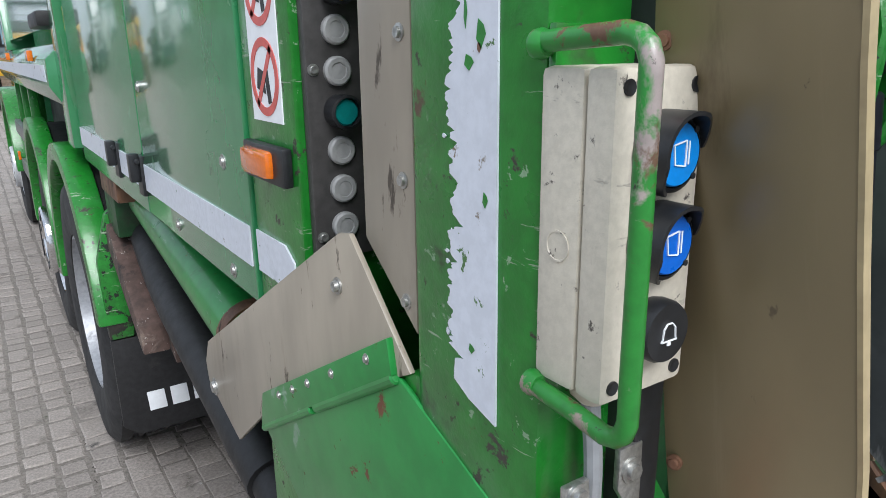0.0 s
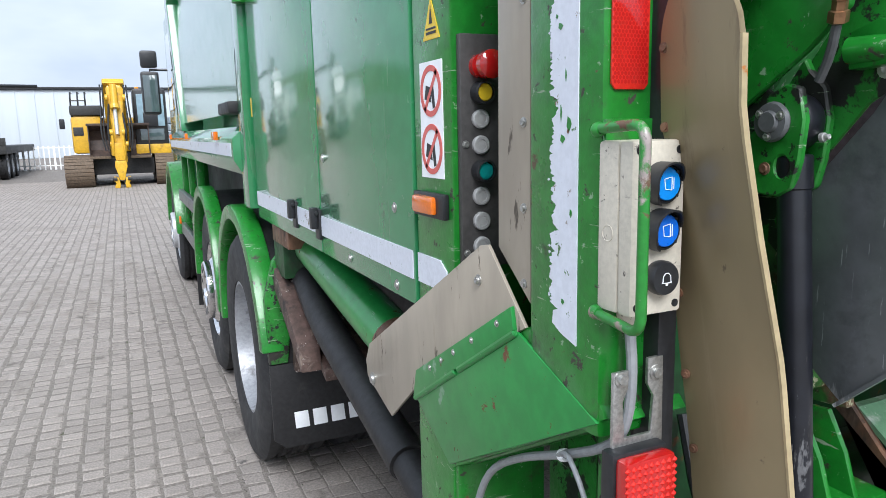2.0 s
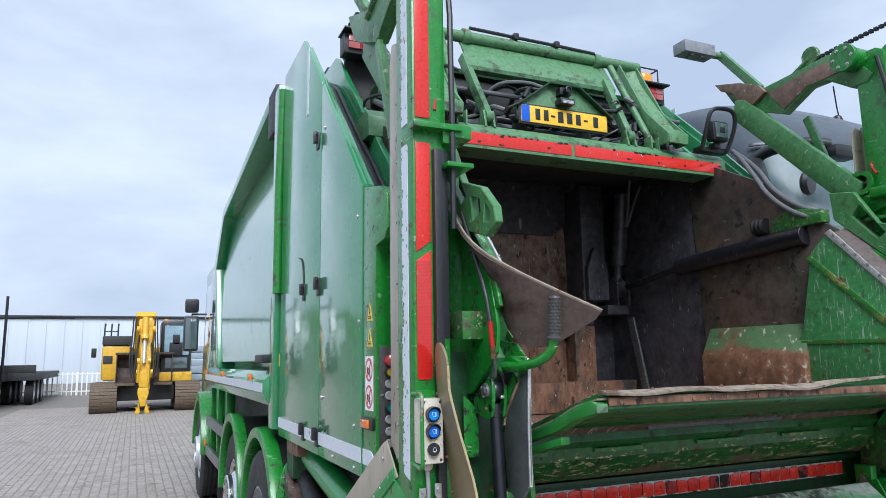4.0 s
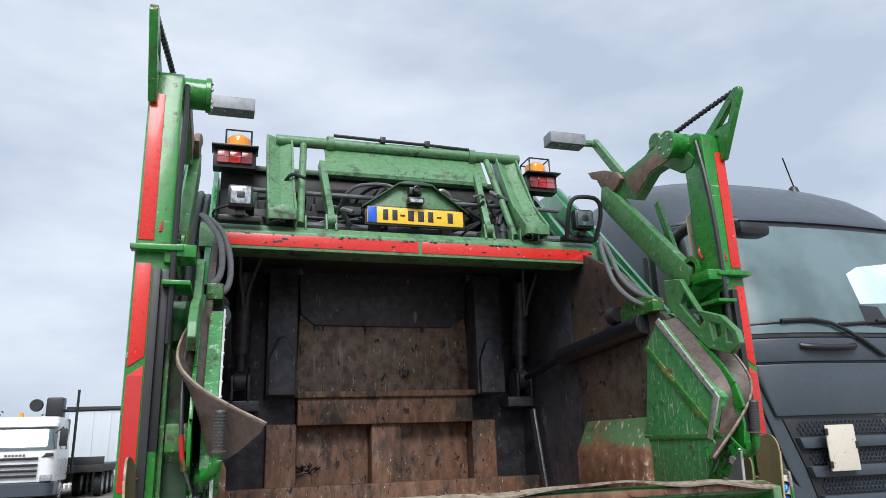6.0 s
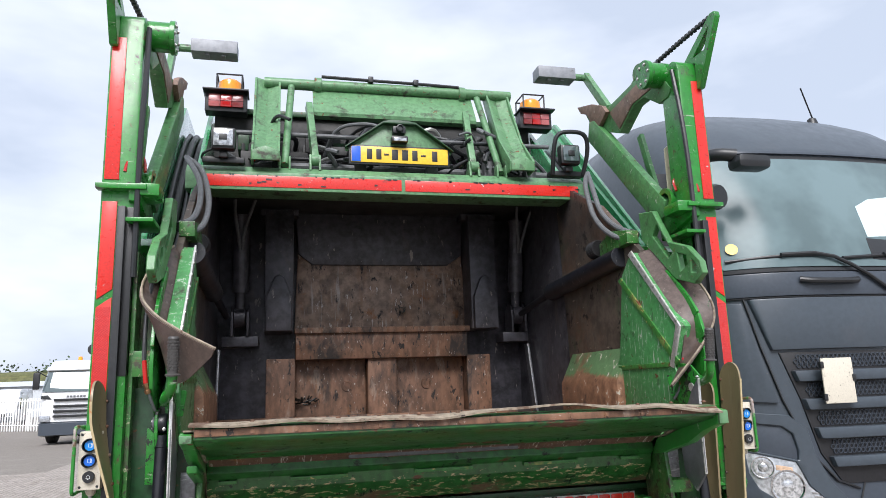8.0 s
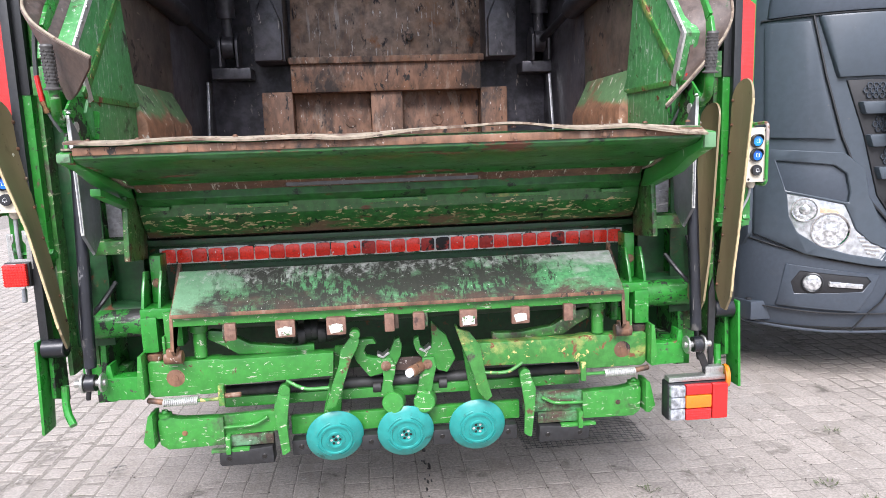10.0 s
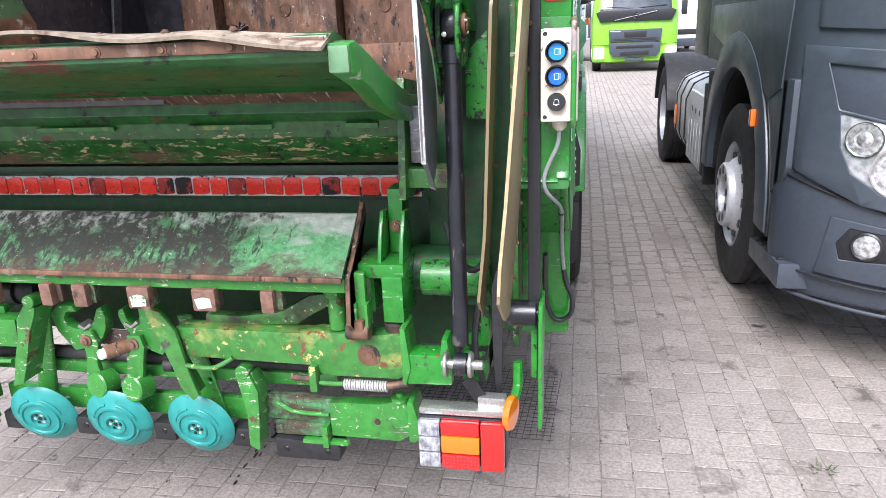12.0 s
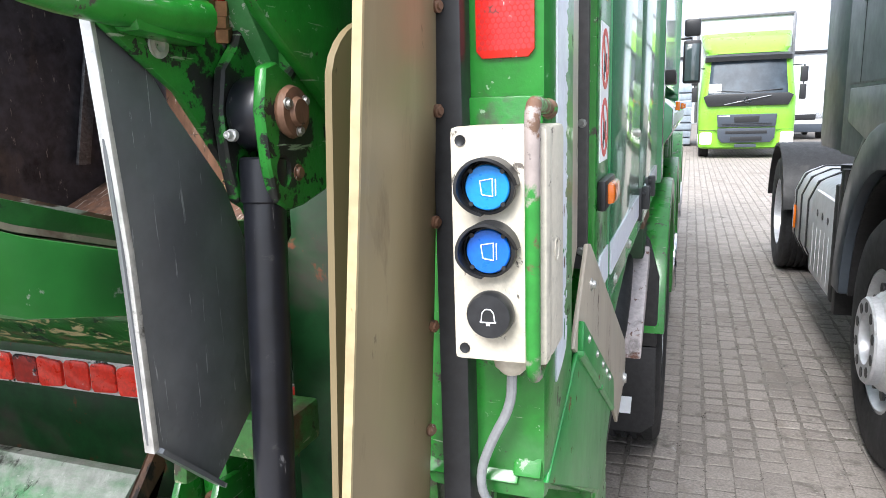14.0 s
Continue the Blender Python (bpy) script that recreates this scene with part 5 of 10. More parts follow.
# clump of debris on the ledge of the packer
b = B()
for k in range(26):
    p = Vector((-0.43 + random.uniform(-0.05, 0.05), 1.90 + random.uniform(-0.03, 0.03), 1.475 + random.uniform(0, 0.03)))
    tube(b, [p, p + Vector((random.uniform(-0.04, 0.04), random.uniform(-0.02, 0.02), random.uniform(-0.01, 0.03)))], 0.004, 5)
tp("debris", b, GREASE)
for s in (-1, 1):
    x0, x1 = (-0.69, -0.52) if s < 0 else (0.58, 0.755)
    b = box(B(), (x0, 1.74, 1.90), (x1, 1.97, 2.64), 0.010)
    box(b, (x0 - 0.03, 1.80, 2.62), (x1 + 0.03, 1.97, 2.92), 0.008)
    prism(b, [(x0 + 0.01, 1.90), (x1 - 0.01, 1.90), (x1 - 0.01, 2.10), ((x0 + x1) / 2 + 0.03, 2.22), ((x0 + x1) / 2, 2.24), ((x0 + x1) / 2 - 0.03, 2.22), (x0 + 0.01, 2.10)], "y", 1.70, 1.745, 0.012)
    tp("packer_guide", b, HOPPER_BLACK)
    xa, xb = (-0.93, -0.72) if s < 0 else (0.80, 1.0)
    tp("packer_wing", box(B(), (xa, 1.80, 1.82), (xb, 1.96, 1.88), 0.006), HOPPER_BLACK)
    xc = -0.83 if s < 0 else 0.90
    b = cyl(B(), (xc, 1.80, 2.14), (xc, 1.72, 2.60), 0.05, 20)
    cyl(b, (xc, 1.82, 2.02), (xc, 1.80, 2.16), 0.03, 16)
    lathe(b, [(0.02, -0.03), (0.06, -0.03), (0.06, 0.03), (0.02, 0.03)], (xc, 1.82, 1.99), (1, 0, 0), 20)
    for d in (-0.05, 0.04):
        prism(b, [(1.76, 1.88), (1.90, 1.88), (1.90, 2.02), (1.82, 2.07), (1.76, 2.02)], "x", xc + d, xc + d + 0.015, 0.004)
    tp("packer_cylinder", b, HOPPER_BLACK)
    b = tube(B(), [(xc, 1.70, 2.38), (xc - 0.01, 1.66, 2.46), (xc - 0.03, 1.62, 2.58), (xc - 0.03, 1.6, 2.66)], 0.010, 8, 1)
    tube(b, [(xc + 0.01, 1.70, 2.38), (xc + 0.02, 1.66, 2.48), (xc + 0.06, 1.64, 2.60), (xc + 0.09, 1.6, 2.68)], 0.010, 8, 1)
    tp("packer_hose", b, HOSE_GREY)
    b = prism(B(), [(1.60, 1.30), (1.66, 1.30), (1.78, 1.80), (1.72, 1.80)], "x", 0.93 * s, 0.945 * s, 0.003)
    part("scraper_strip", b, STEEL, TRUCK)

PRIMER = material("worn_pale_green_primer", (0.10, 0.21, 0.105), 0.5, var=0.15, grain=40, patches=((DIRT, 0.3, 14, 0.7, 0.1),))
GREEN_ARM = material("smooth_green_arm_paint", (0.030, 0.215, 0.036), 0.36, var=0.10, grain=18, coat=0.2, patches=(((0.09, 0.27, 0.10), 0.30, 4, 0.45, 0.3), ((0.14, 0.06, 0.03), 0.10, 16, 0.8, 0.04), ((0.35, 0.45, 0.33), 0.10, 26, 0.5, 0.02)))
# ---- rear tray: lip, underside, end arms ----
prof = [(-0.325, 1.455), (-0.33, 1.424), (-0.30, 1.411), (-0.10, 1.368), (0.03, 1.348), (0.05, 1.335), (0.10, 1.332), (0.115, 1.315), (0.105, 1.285), (0.13, 1.262), (0.135, 1.225), (0.175, 1.175), (0.205, 1.150), (0.26, 1.150), (0.24, 1.20), (0.17, 1.27), (0.06, 1.350), (-0.28, 1.460)]
tray = tp("tray", prism(B(), prof, "x", -0.838, 0.838, 0.003), GREEN_TRAY, label="worn green loading tray with dents and rust")
b = B()
n = 60
rows = [[], [], []]
for i in range(n + 1):
    x = -0.850 + 1.690 * i / n
    w = 0.004 * math.sin(x * 9.0) + 0.003 * math.sin(x * 21 + 1)
    # a bulge right of the middle, the ends hang lower
    w += 0.018 * math.exp(-((x - 0.26) / 0.22) ** 2) - 0.030 * max(0.0, x - 0.62) / 0.23 + 0.006 * max(0.0, -0.6 - x) / 0.25
    rows[0].append((x, -0.352 + w * 0.4, 1.462 + w))
    rows[1].append((x, -0.325, 1.468 + w * 0.7))
    rows[2].append((x, -0.308, 1.470 + w * 0.5))
sheet(b, rows, 0.006)
tp("rubber_lip", b, BEIGE_EDGE, tray, "wavy pale rubber lip bolted along the tray")
for s in (-1, 1):
    rows = [[(x, -0.325, 1.452 if s < 0 else 1.442), (x, -0.224, 1.428), (x, -0.127, 1.388), (x, 0.035, 1.338), (x, 0.12, 1.324)] for x in (0.832, 0.866)]
    tp("rim_strip", sheet(B(), rows, 0.005), BEIGE_EDGE, tray, "worn rim strip along the side of the tray", s=s)
b = box(B(), (-0.836, -0.336, 1.432), (0.836, -0.330, 1.453), 0.002)
tp("lip_clamp", b, RUSTY, tray)
for i in range(14):
    tp("bolt", bolt(B(), (-0.80 + 1.6 * i / 13, -0.336, 1.442), (0, -1, 0), 0.006, 0.005), RUSTY, tray)
    tp("bolt", bolt(B(), (-0.80 + 1.6 * i / 13, -0.318, 1.470), (0, 0, 1), 0.005, 0.004), RUSTY, tray)
b = box(B(), (-0.36, 0.088, 1.312), (0.27, 0.102, 1.330), 0.004)
tp("tray_rail", b, HOSE_GREY, tray)
for x0, x1 in ((-0.56, -0.36), (-0.12, 0.10), (0.30, 0.52), (0.70, 0.78), (-0.80, -0.74)):
    tp("weld_strip", box(B(), (x0, 0.120, 1.246), (x1, 0.128, 1.258), 0.002), GREEN_YELLOW, tray)
for s in (-1, 1):
    b = prism(B(), [(-0.335, 1.440), (-0.325, 1.394), (-0.233, 1.366), (-0.137, 1.320), (0.06, 1.268), (0.12, 1.262), (0.12, 1.318), (0.035, 1.330), (-0.127, 1.380), (-0.224, 1.420), (-0.30, 1.445)], "x", 0.839, 0.877, 0.005)
    if s < 0:
        b = prism(B(), [(-0.335, 1.440), (-0.325, 1.414), (-0.233, 1.390), (-0.137, 1.350), (0.06, 1.298), (0.12, 1.290), (0.12, 1.318), (0.035, 1.330), (-0.127, 1.380), (-0.224, 1.420), (-0.30, 1.445)], "x", 0.839, 0.877, 0.005)
        prism(b, [(-0.16, 1.318), (0.06, 1.262), (0.06, 1.284), (-0.16, 1.340)], "x", 0.842, 0.872, 0.004)
    arm = tp("tray_arm", b, GREEN_ARM, tray, s=s)
    tp("end_cap", box(B(), (0.841, -0.338, 1.396 if s > 0 else 1.416), (0.875, -0.328, 1.438), 0.003), PRIMER, arm, s=s)
    b = prism(B(), [(0.02, 1.10), (0.20, 1.08), (0.22, 1.34), (0.06, 1.36), (0.035, 1.20)], "x", 0.845, 0.862, 0.004)
    box(b, (0.86, 0.05, 1.12), (0.96, 0.12, 1.165), 0.006)
    tp("tray_bracket", b, GREEN_WORN, s=s)
    tp("rear_web", prism(B(), [(0.985, 1.262), (1.035, 1.262), (1.035, 1.45), (0.985, 1.40)], "y", 0.12, 0.127, 0.002), GREEN_SOOTY, s=s)
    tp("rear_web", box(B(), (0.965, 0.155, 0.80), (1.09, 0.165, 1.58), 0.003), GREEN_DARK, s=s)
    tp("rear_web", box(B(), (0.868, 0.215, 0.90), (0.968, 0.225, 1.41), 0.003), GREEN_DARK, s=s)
    b = box(B(), (0.868, 0.06, 1.175), (0.915, 0.072, 1.30), 0.003)
    tp("wear_plate", b, STEEL, s=s)

# ---- red reflector strip ----
STRIP_GAP = material("dirty_white_strip_gap", (0.66, 0.65, 0.62), 0.5, var=0.1, grain=60, patches=(((0.03, 0.04, 0.025), 0.38, 14, 0.7, 0.05),))
RED_DARK = material("blackened_red_reflector", (0.42, 0.025, 0.015), 0.45, var=0.2, grain=120, patches=(((0.02, 0.016, 0.014), 0.50, 16, 0.7, 0.06), ((0.45, 0.44, 0.42), 0.14, 30, 0.5, 0.02)))
b = box(B(), (-0.86, 0.291, 1.036), (0.86, 0.2995, 1.110), 0.002)
strip = tp("reflector_strip", b, GREEN_DARK, label="strip of small red reflectors with white borders")
b = box(B(), (-0.835, 0.2885, 1.044), (0.835, 0.2912, 1.100), 0.001)
tp("strip_backing", b, STRIP_GAP, strip)
for i in range(31):
    x = -0.832 + i * 0.0537
    up, dn = random.uniform(-0.0025, 0.0025), random.uniform(-0.002, 0.002)
    a, e = 0.0012 + random.uniform(0, 0.0020), 0.0520 - random.uniform(0, 0.0020)
    b = prism(B(), [(x + a + 0.004, 1.0485 + dn), (x + e - 0.003, 1.0485 - dn), (x + e, 1.053), (x + e, 1.090 + up), (x + e - 0.005, 1.0945 + up), (x + 0.026, 1.0955 + up), (x + a + 0.004, 1.094 - up), (x + a, 1.089 - up), (x + a, 1.052)], "y", 0.2845 - abs(up), 0.2890, 0.002)
    tp("reflector", b, RED_DARK if i in (13, 17, 18, 21, 26) else RED_DIRTY, strip)

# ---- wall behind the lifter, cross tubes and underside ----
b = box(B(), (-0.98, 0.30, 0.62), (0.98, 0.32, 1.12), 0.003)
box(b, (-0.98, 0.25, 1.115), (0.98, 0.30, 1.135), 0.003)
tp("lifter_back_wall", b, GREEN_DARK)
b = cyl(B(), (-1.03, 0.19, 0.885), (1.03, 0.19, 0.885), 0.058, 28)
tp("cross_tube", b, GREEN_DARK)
for s in (-1, 1):
    b = cyl(B(), (0.86, 0.16, 0.875), (1.03, 0.16, 0.875), 0.05, 24)
    box(b, (0.96, 0.10, 0.62), (1.02, 0.46, 0.70), 0.006)
    prism(b, [(0.14, 0.62), (0.46, 0.62), (0.46, 1.42), (0.24, 1.42)], "x", 1.0, 1.02, 0.004)
    prism(b, [(0.06, 0.66), (0.16, 0.62), (0.16, 1.25), (0.10, 1.30)], "x", 1.13, 1.145, 0.004)
    tp("side_frame", b, GREEN_SOOTY, s=s)
    tp("loose_hose", tube(B(), [(0.93, 0.12, 1.02), (0.96, 0.06, 0.96), (1.0, 0.05, 0.92), (1.03, 0.09, 0.95), (1.02, 0.14, 1.08)], 0.008, 8, 2), BUTTON_BLACK, s=s)
    tp("loose_hose", tube(B(), [(1.03, 0.09, 1.0), (1.02, 0.03, 0.88), (1.0, 0.02, 0.76), (1.02, 0.03, 0.66)], 0.008, 8, 2), BUTTON_BLACK, s=s)
    b = cyl(B(), (1.075, 0.05, 0.83), (1.145, 0.05, 0.83), 0.030, 20)
    cyl(b, (1.07, 0.05, 0.83), (1.15, 0.05, 0.83), 0.012, 12)
    tp("guide_roller", b, BLACK_PAINT, s=s)
    b = prism(B(), [(0.0, 0.56), (0.08, 0.56), (0.12, 0.86), (0.02, 0.86)], "x", 1.15, 1.16, 0.003)
    tube(b, [(1.10, 0.06, 0.70), (1.10, 0.05, 0.62), (1.07, 0.02, 0.58)], 0.012, 10, 1)
    tp("lamp_arm", b, GREEN_POST, s=s)

# ---- bin lifter ----
RUST_PLATE = material("dull_rusted_plate", (0.085, 0.052, 0.042), 0.65, var=0.3, grain=30, bump=0.003, patches=(((0.20, 0.15, 0.12), 0.3, 12, 0.6, 0.1), ((0.025, 0.02, 0.018), 0.35, 8, 0.7, 0.1), ((0.5, 0.46, 0.42), 0.14, 45, 0.6, 0.02)))
PAD_RUST = material("pinkish_rusty_pad", (0.18, 0.10, 0.072), 0.5, metal=0.15, var=0.25, grain=60, patches=(((0.27, 0.18, 0.145), 0.3, 20, 0.5, 0.1), ((0.06, 0.035, 0.03), 0.28, 16, 0.7, 0.08)))
PAD_BARE = material("bare_pad_metal", (0.62, 0.58, 0.52), 0.42, metal=0.25, var=0.2, grain=90, patches=(((0.07, 0.20, 0.07), 0.30, 34, 0.6, 0.03), ((0.20, 0.10, 0.07), 0.26, 24, 0.7, 0.08)))
GREEN_BAR = material("scratched_green_bar_paint", (0.030, 0.195, 0.028), 0.34, var=0.12, grain=34, coat=0.2, bump=0.002, patches=(((0.065, 0.215, 0.05), 0.32, 3.5, 0.4, 0.25), ((0.40, 0.44, 0.33), 0.15, 12, 0.5, 0.02, (1.2, 1, 9, (0.4, 0.5, 0.3))), ((0.42, 0.45, 0.35), 0.13, 60, 0.55, 0.02), (DIRT, 0.20, 6, 0.7, 0.12), ((0.10, 0.052, 0.03), 0.14, 17, 0.85, 0.04)))
GREEN_EDGE = material("paint_rubbed_along_hook", (0.034, 0.19, 0.032), 0.38, var=0.14, grain=40, coat=0.1, bump=0.002, patches=(((0.42, 0.44, 0.34), 0.24, 22, 0.55, 0.03, (1, 1, 3)), ((0.10, 0.055, 0.03), 0.20, 14, 0.8, 0.05), (DIRT, 0.22, 8, 0.7, 0.12)))
# sloping step plate with its rolled edge and the beam under it
b = sheet(B(), [[(x, y, z) for x in (-0.72, 0, 0.72)] for y, z in ((0.112, 1.046), (0.098, 1.047), (-0.03, 0.950), (-0.045, 0.936))], 0.008)
step = tp("step_plate", b, GREEN_STEP, label="scraped green step plate, paint worn to primer and soot")
tp("step_edge", box(B(), (-0.72, -0.050, 0.926), (0.72, -0.043, 0.938), 0.002), RUSTY, step)
tp("step_beam", box(B(), (-0.72, -0.030, 0.895), (0.72, 0.010, 0.930), 0.004), GREEN_BAR, step)
for s in (-1, 1):
    b = prism(B(), [(0.125, 1.070), (0.130, 1.045), (-0.025, 0.930), (-0.042, 0.82), (-0.020, 0.80), (-0.006, 0.93)], "x", 0.720, 0.731, 0.003)
    tp("step_cheek", b, RUSTY, step, s=s)
    # rusty hinge of the step in a green fork
    b = cyl(B(), (0.706, 0.0, 0.790), (0.762, 0.0, 0.790), 0.021, 18)
    box(b, (0.716, -0.02, 0.785), (0.752, 0.014, 0.822), 0.005)
    tp("step_hinge", b, RUSTY, step, s=s)
    b = box(B(), (0.732, 0.0, 0.80), (0.757, 0.02, 0.935), 0.004)
    box(b, (0.728, -0.012, 0.80), (0.737, 0.03, 0.862), 0.003)
    box(b, (0.754, -0.012, 0.80), (0.763, 0.03, 0.862), 0.003)
    tp("hinge_fork", b, GREEN_BAR, step, s=s)
    # bearing block: bridge with two legs, lugs and bolt above
    b = box(B(), (0.724, 0.04, 0.906), (0.840, 0.17, 0.942), 0.006)
    blk = tp("bearing_block", b, GREEN_POST, s=s)
    tp("leg", box(B(), (0.787, 0.03, 0.80), (0.838, 0.16, 0.915), 0.006), GREEN_POST, blk, s=s)
    tp("leg", box(B(), (0.726, 0.09, 0.80), (0.752, 0.16, 0.91), 0.005), GREEN_POST, blk, s=s)
    for x in (0.775, 0.827):
        tp("lug", prism(B(), [(0.05, 0.94), (0.14, 0.94), (0.14, 1.05), (0.10, 1.055), (0.07, 1.0)], "x", x, x + 0.010, 0.003), GREEN_POST, blk, s=s)
    tp("upright", box(B(), (0.787, 0.13, 0.942), (0.823, 0.20, 1.10), 0.004), GREEN_POST, blk, s=s)
    tp("bolt", bolt(B(), (0.805, 0.128, 1.01), (0, -1, 0), 0.010, 0.008), RUSTY, blk, s=s)
    b = lathe(B(), [(0, 0), (0.026, 0), (0.028, 0.006), (0.028, 0.020), (0.018, 0.026), (0.013, 0.034), (0, 0.034)], (0.808, 0.06, 0.770), (0, 0, 1), 20)
    tp("pivot_cap", b, RUSTY, s=s)
    # main bar, deeper towards its outer end
    b = prism(B(), [(0.235, 0.765), (0.59, 0.763), (0.612, 0.768), (0.768, 0.766), (0.815, 0.773), (0.829, 0.765), (0.829, 0.662), (0.815, 0.651), (0.62, 0.650), (0.600, 0.676), (0.24, 0.684)], "y", 0.030, 0.085, 0.006)
    mbar = tp("main_bar", b, GREEN_YELLOW if s > 0 else GREEN_BAR, label="green lifter bar with yellow undercoat and rust showing" if s > 0 else "scratched green lifter bar", s=s)
    tp("bolt", bolt(B(), (0.744, 0.030, 0.712), (0, -1, 0), 0.010, 0.003), RUSTY, mbar, s=s)
    tp("worn_patch", lathe(B(), [(0, 0), (0.030, 0), (0.027, 0.0012), (0, 0.0014)], (0.744, 0.0303, 0.712), (0, -1, 0), 14), RUSTY, mbar, s=s)
    b = prism(B(), [(0.833, 0.803), (0.846, 0.80), (0.855, 0.70), (0.842, 0.655), (0.833, 0.66)], "y", -0.005, 0.085, 0.004)
    tp("end_plate", b, GREEN_BAR, mbar, s=s)
    # curved arm behind the bar and the post with the bolt head
    b = prism(B(), [(0.30, 0.786), (0.392, 0.784), (0.508, 0.799), (0.590, 0.847), (0.640, 0.853), (0.645, 0.823), (0.60, 0.800), (0.547, 0.765), (0.30, 0.760)], "y", 0.070, 0.105, 0.006)
    tp("curved_arm", b, GREEN_BAR if s < 0 else GREEN_WORN, s=s)
    b = cyl(B(), (0.664, 0.055, 0.770), (0.664, 0.055, 0.862), 0.021, 18)
    cyl(b, (0.664, 0.055, 0.856), (0.664, 0.055, 0.880), 0.029, 20)
    pv = tp("arm_post", b, GREEN_BAR, s=s)
    tp("bolt", bolt(B(), (0.664, 0.055, 0.880), (0, 0, 1), 0.012, 0.010), RUSTY, pv, s=s)
    # lower bar: recessed inner plate, proud outer end
    b = prism(B(), [(0.405, 0.562), (0.494, 0.560), (0.620, 0.556), (0.620, 0.484), (0.405, 0.490)], "y", 0.078, 0.10, 0.004)
    lb = tp("lower_bar", b, GREEN_STEP if s > 0 else GREEN_BAR, s=s)
    b = prism(B(), [(0.614, 0.556), (0.750, 0.560), (0.785, 0.568), (0.818, 0.567), (0.826, 0.556), (0.824, 0.474), (0.797, 0.455), (0.614, 0.458)], "y", 0.062, 0.10, 0.006)
    tp("bar_end", b, GREEN_BAR, lb, s=s)
    b = prism(B(), [(0.830, 0.59), (0.845, 0.588), (0.866, 0.50), (0.846, 0.476), (0.830, 0.478)], "y", 0.03, 0.11, 0.004)
    tp("end_plate", b, GREEN_BAR, lb, s=s)
    b = lathe(B(), [(0, 0), (0.022, 0), (0.022, 0.012), (0.011, 0.014), (0.009, 0.022), (0, 0.022)], (0.802, 0.075, 0.568), (0, 0, 1), 18)
    tp("bar_cap", b, GREEN_BAR, lb, s=s)
    tp("foot_rod", tube(B(), [(0.470, 0.068, 0.545), (0.498, 0.064, 0.530), (0.519, 0.062, 0.522), (0.613, 0.062, 0.520)], 0.0058, 8, 1), GREEN_BAR, lb, s=s)
    tp("bolt", bolt(B(), (0.741, 0.062, 0.510), (0, -1, 0), 0.006, 0.004), RUSTY, lb, s=s)
    b = box(B(), (0.455, 0.070, 0.448), (0.608, 0.095, 0.486), 0.004)
    tp("foot_plate", b, GREEN_STEP, lb, s=s)
    b = box(B(), (0.594, 0.045, 0.43), (0.610, 0.09, 0.492), 0.003)
    box(b, (0.535, 0.055, 0.434), (0.66, 0.075, 0.445), 0.002)
    tp("foot_lug", b, GREEN_BAR, lb, s=s)
    b = prism(B(), [(0.455, 0.385), (0.630, 0.385), (0.636, 0.395), (0.636, 0.428), (0.625, 0.434), (0.458, 0.446)], "y", 0.055, 0.115, 0.008)
    ft = tp("rubber_foot", b, BLACK, lb, "black rubber buffer", s=s)
    for x in (0.487, 0.602):
        tp("hole", cyl(B(), (x, 0.053, 0.412), (x, 0.059, 0.412), 0.009, 14), GREASE, ft, s=s)
    # spring between its eye and the bar end
    b = B()
    n = 170
    pts = [(0.678 + 0.110 * i / n, 0.022 + 0.0115 * math.cos(2 * math.pi * 17 * i / n), 0.635 + 0.0115 * math.sin(2 * math.pi * 17 * i / n)) for i in range(n + 1)]
    tube(b, pts, 0.0028, 6)
    tp("spring", b, STEEL_EDGE, label="bright coil spring", s=s)
    b = cyl(B(), (0.612, 0.022, 0.635), (0.685, 0.022, 0.635), 0.0058, 10)
    box(b, (0.592, 0.008, 0.615), (0.611, 0.036, 0.682), 0.003)
    tp("spring_eye", b, GREEN_YELLOW, s=s)
    b = cyl(B(), (0.540, 0.022, 0.646), (0.594, 0.022, 0.645), 0.008, 10)
    tp("spring_eye", b, RUSTY, s=s)
    b = cyl(B(), (0.784, 0.022, 0.636), (0.838, 0.03, 0.643), 0.009, 12)
    tp("spring_eye", b, RUSTY, s=s)
    # inner upright plates with bolt holes
    b = prism(B(), [(0.195, 0.765), (0.235, 0.765), (0.300, 0.470), (0.235, 0.470)], "y", 0.105, 0.118, 0.003, holes=([(0.262 + 0.007 * math.cos(k), 0.575 + 0.007 * math.sin(k)) for k in range(6)],))
    tp("upright_plate", b, GREEN_BAR, s=s)
    # stub that carries the lift cylinder
    b = prism(B(), [(0.835, 0.735), (0.925, 0.735), (0.930, 0.778), (0.944, 0.775), (0.952, 0.722), (0.952, 0.660), (0.842, 0.657)], "y", 0.0, 0.06, 0.005)
    tp("lift_stub", b, GREEN_POST, s=s)
    # hook near the outer foot: round head, bent blade
    b = prism(B(), [(0.384, 0.640), (0.421, 0.642), (0.440, 0.594), (0.437, 0.534), (0.424, 0.420), (0.412, 0.424), (0.397, 0.434), (0.402, 0.527), (0.394, 0.582)], "y", 0.028, 0.040, 0.003)
    cyl(b, (0.403, 0.026, 0.646), (0.403, 0.060, 0.646), 0.019, 20)
    prism(b, [(0.416, 0.640), (0.424, 0.640), (0.440, 0.594), (0.437, 0.534), (0.424, 0.425), (0.415, 0.43), (0.428, 0.534), (0.430, 0.594)], "y", 0.039, 0.085, 0.002)
    tp("hook", b, GREEN_EDGE, label="worn green bin hook", s=s)
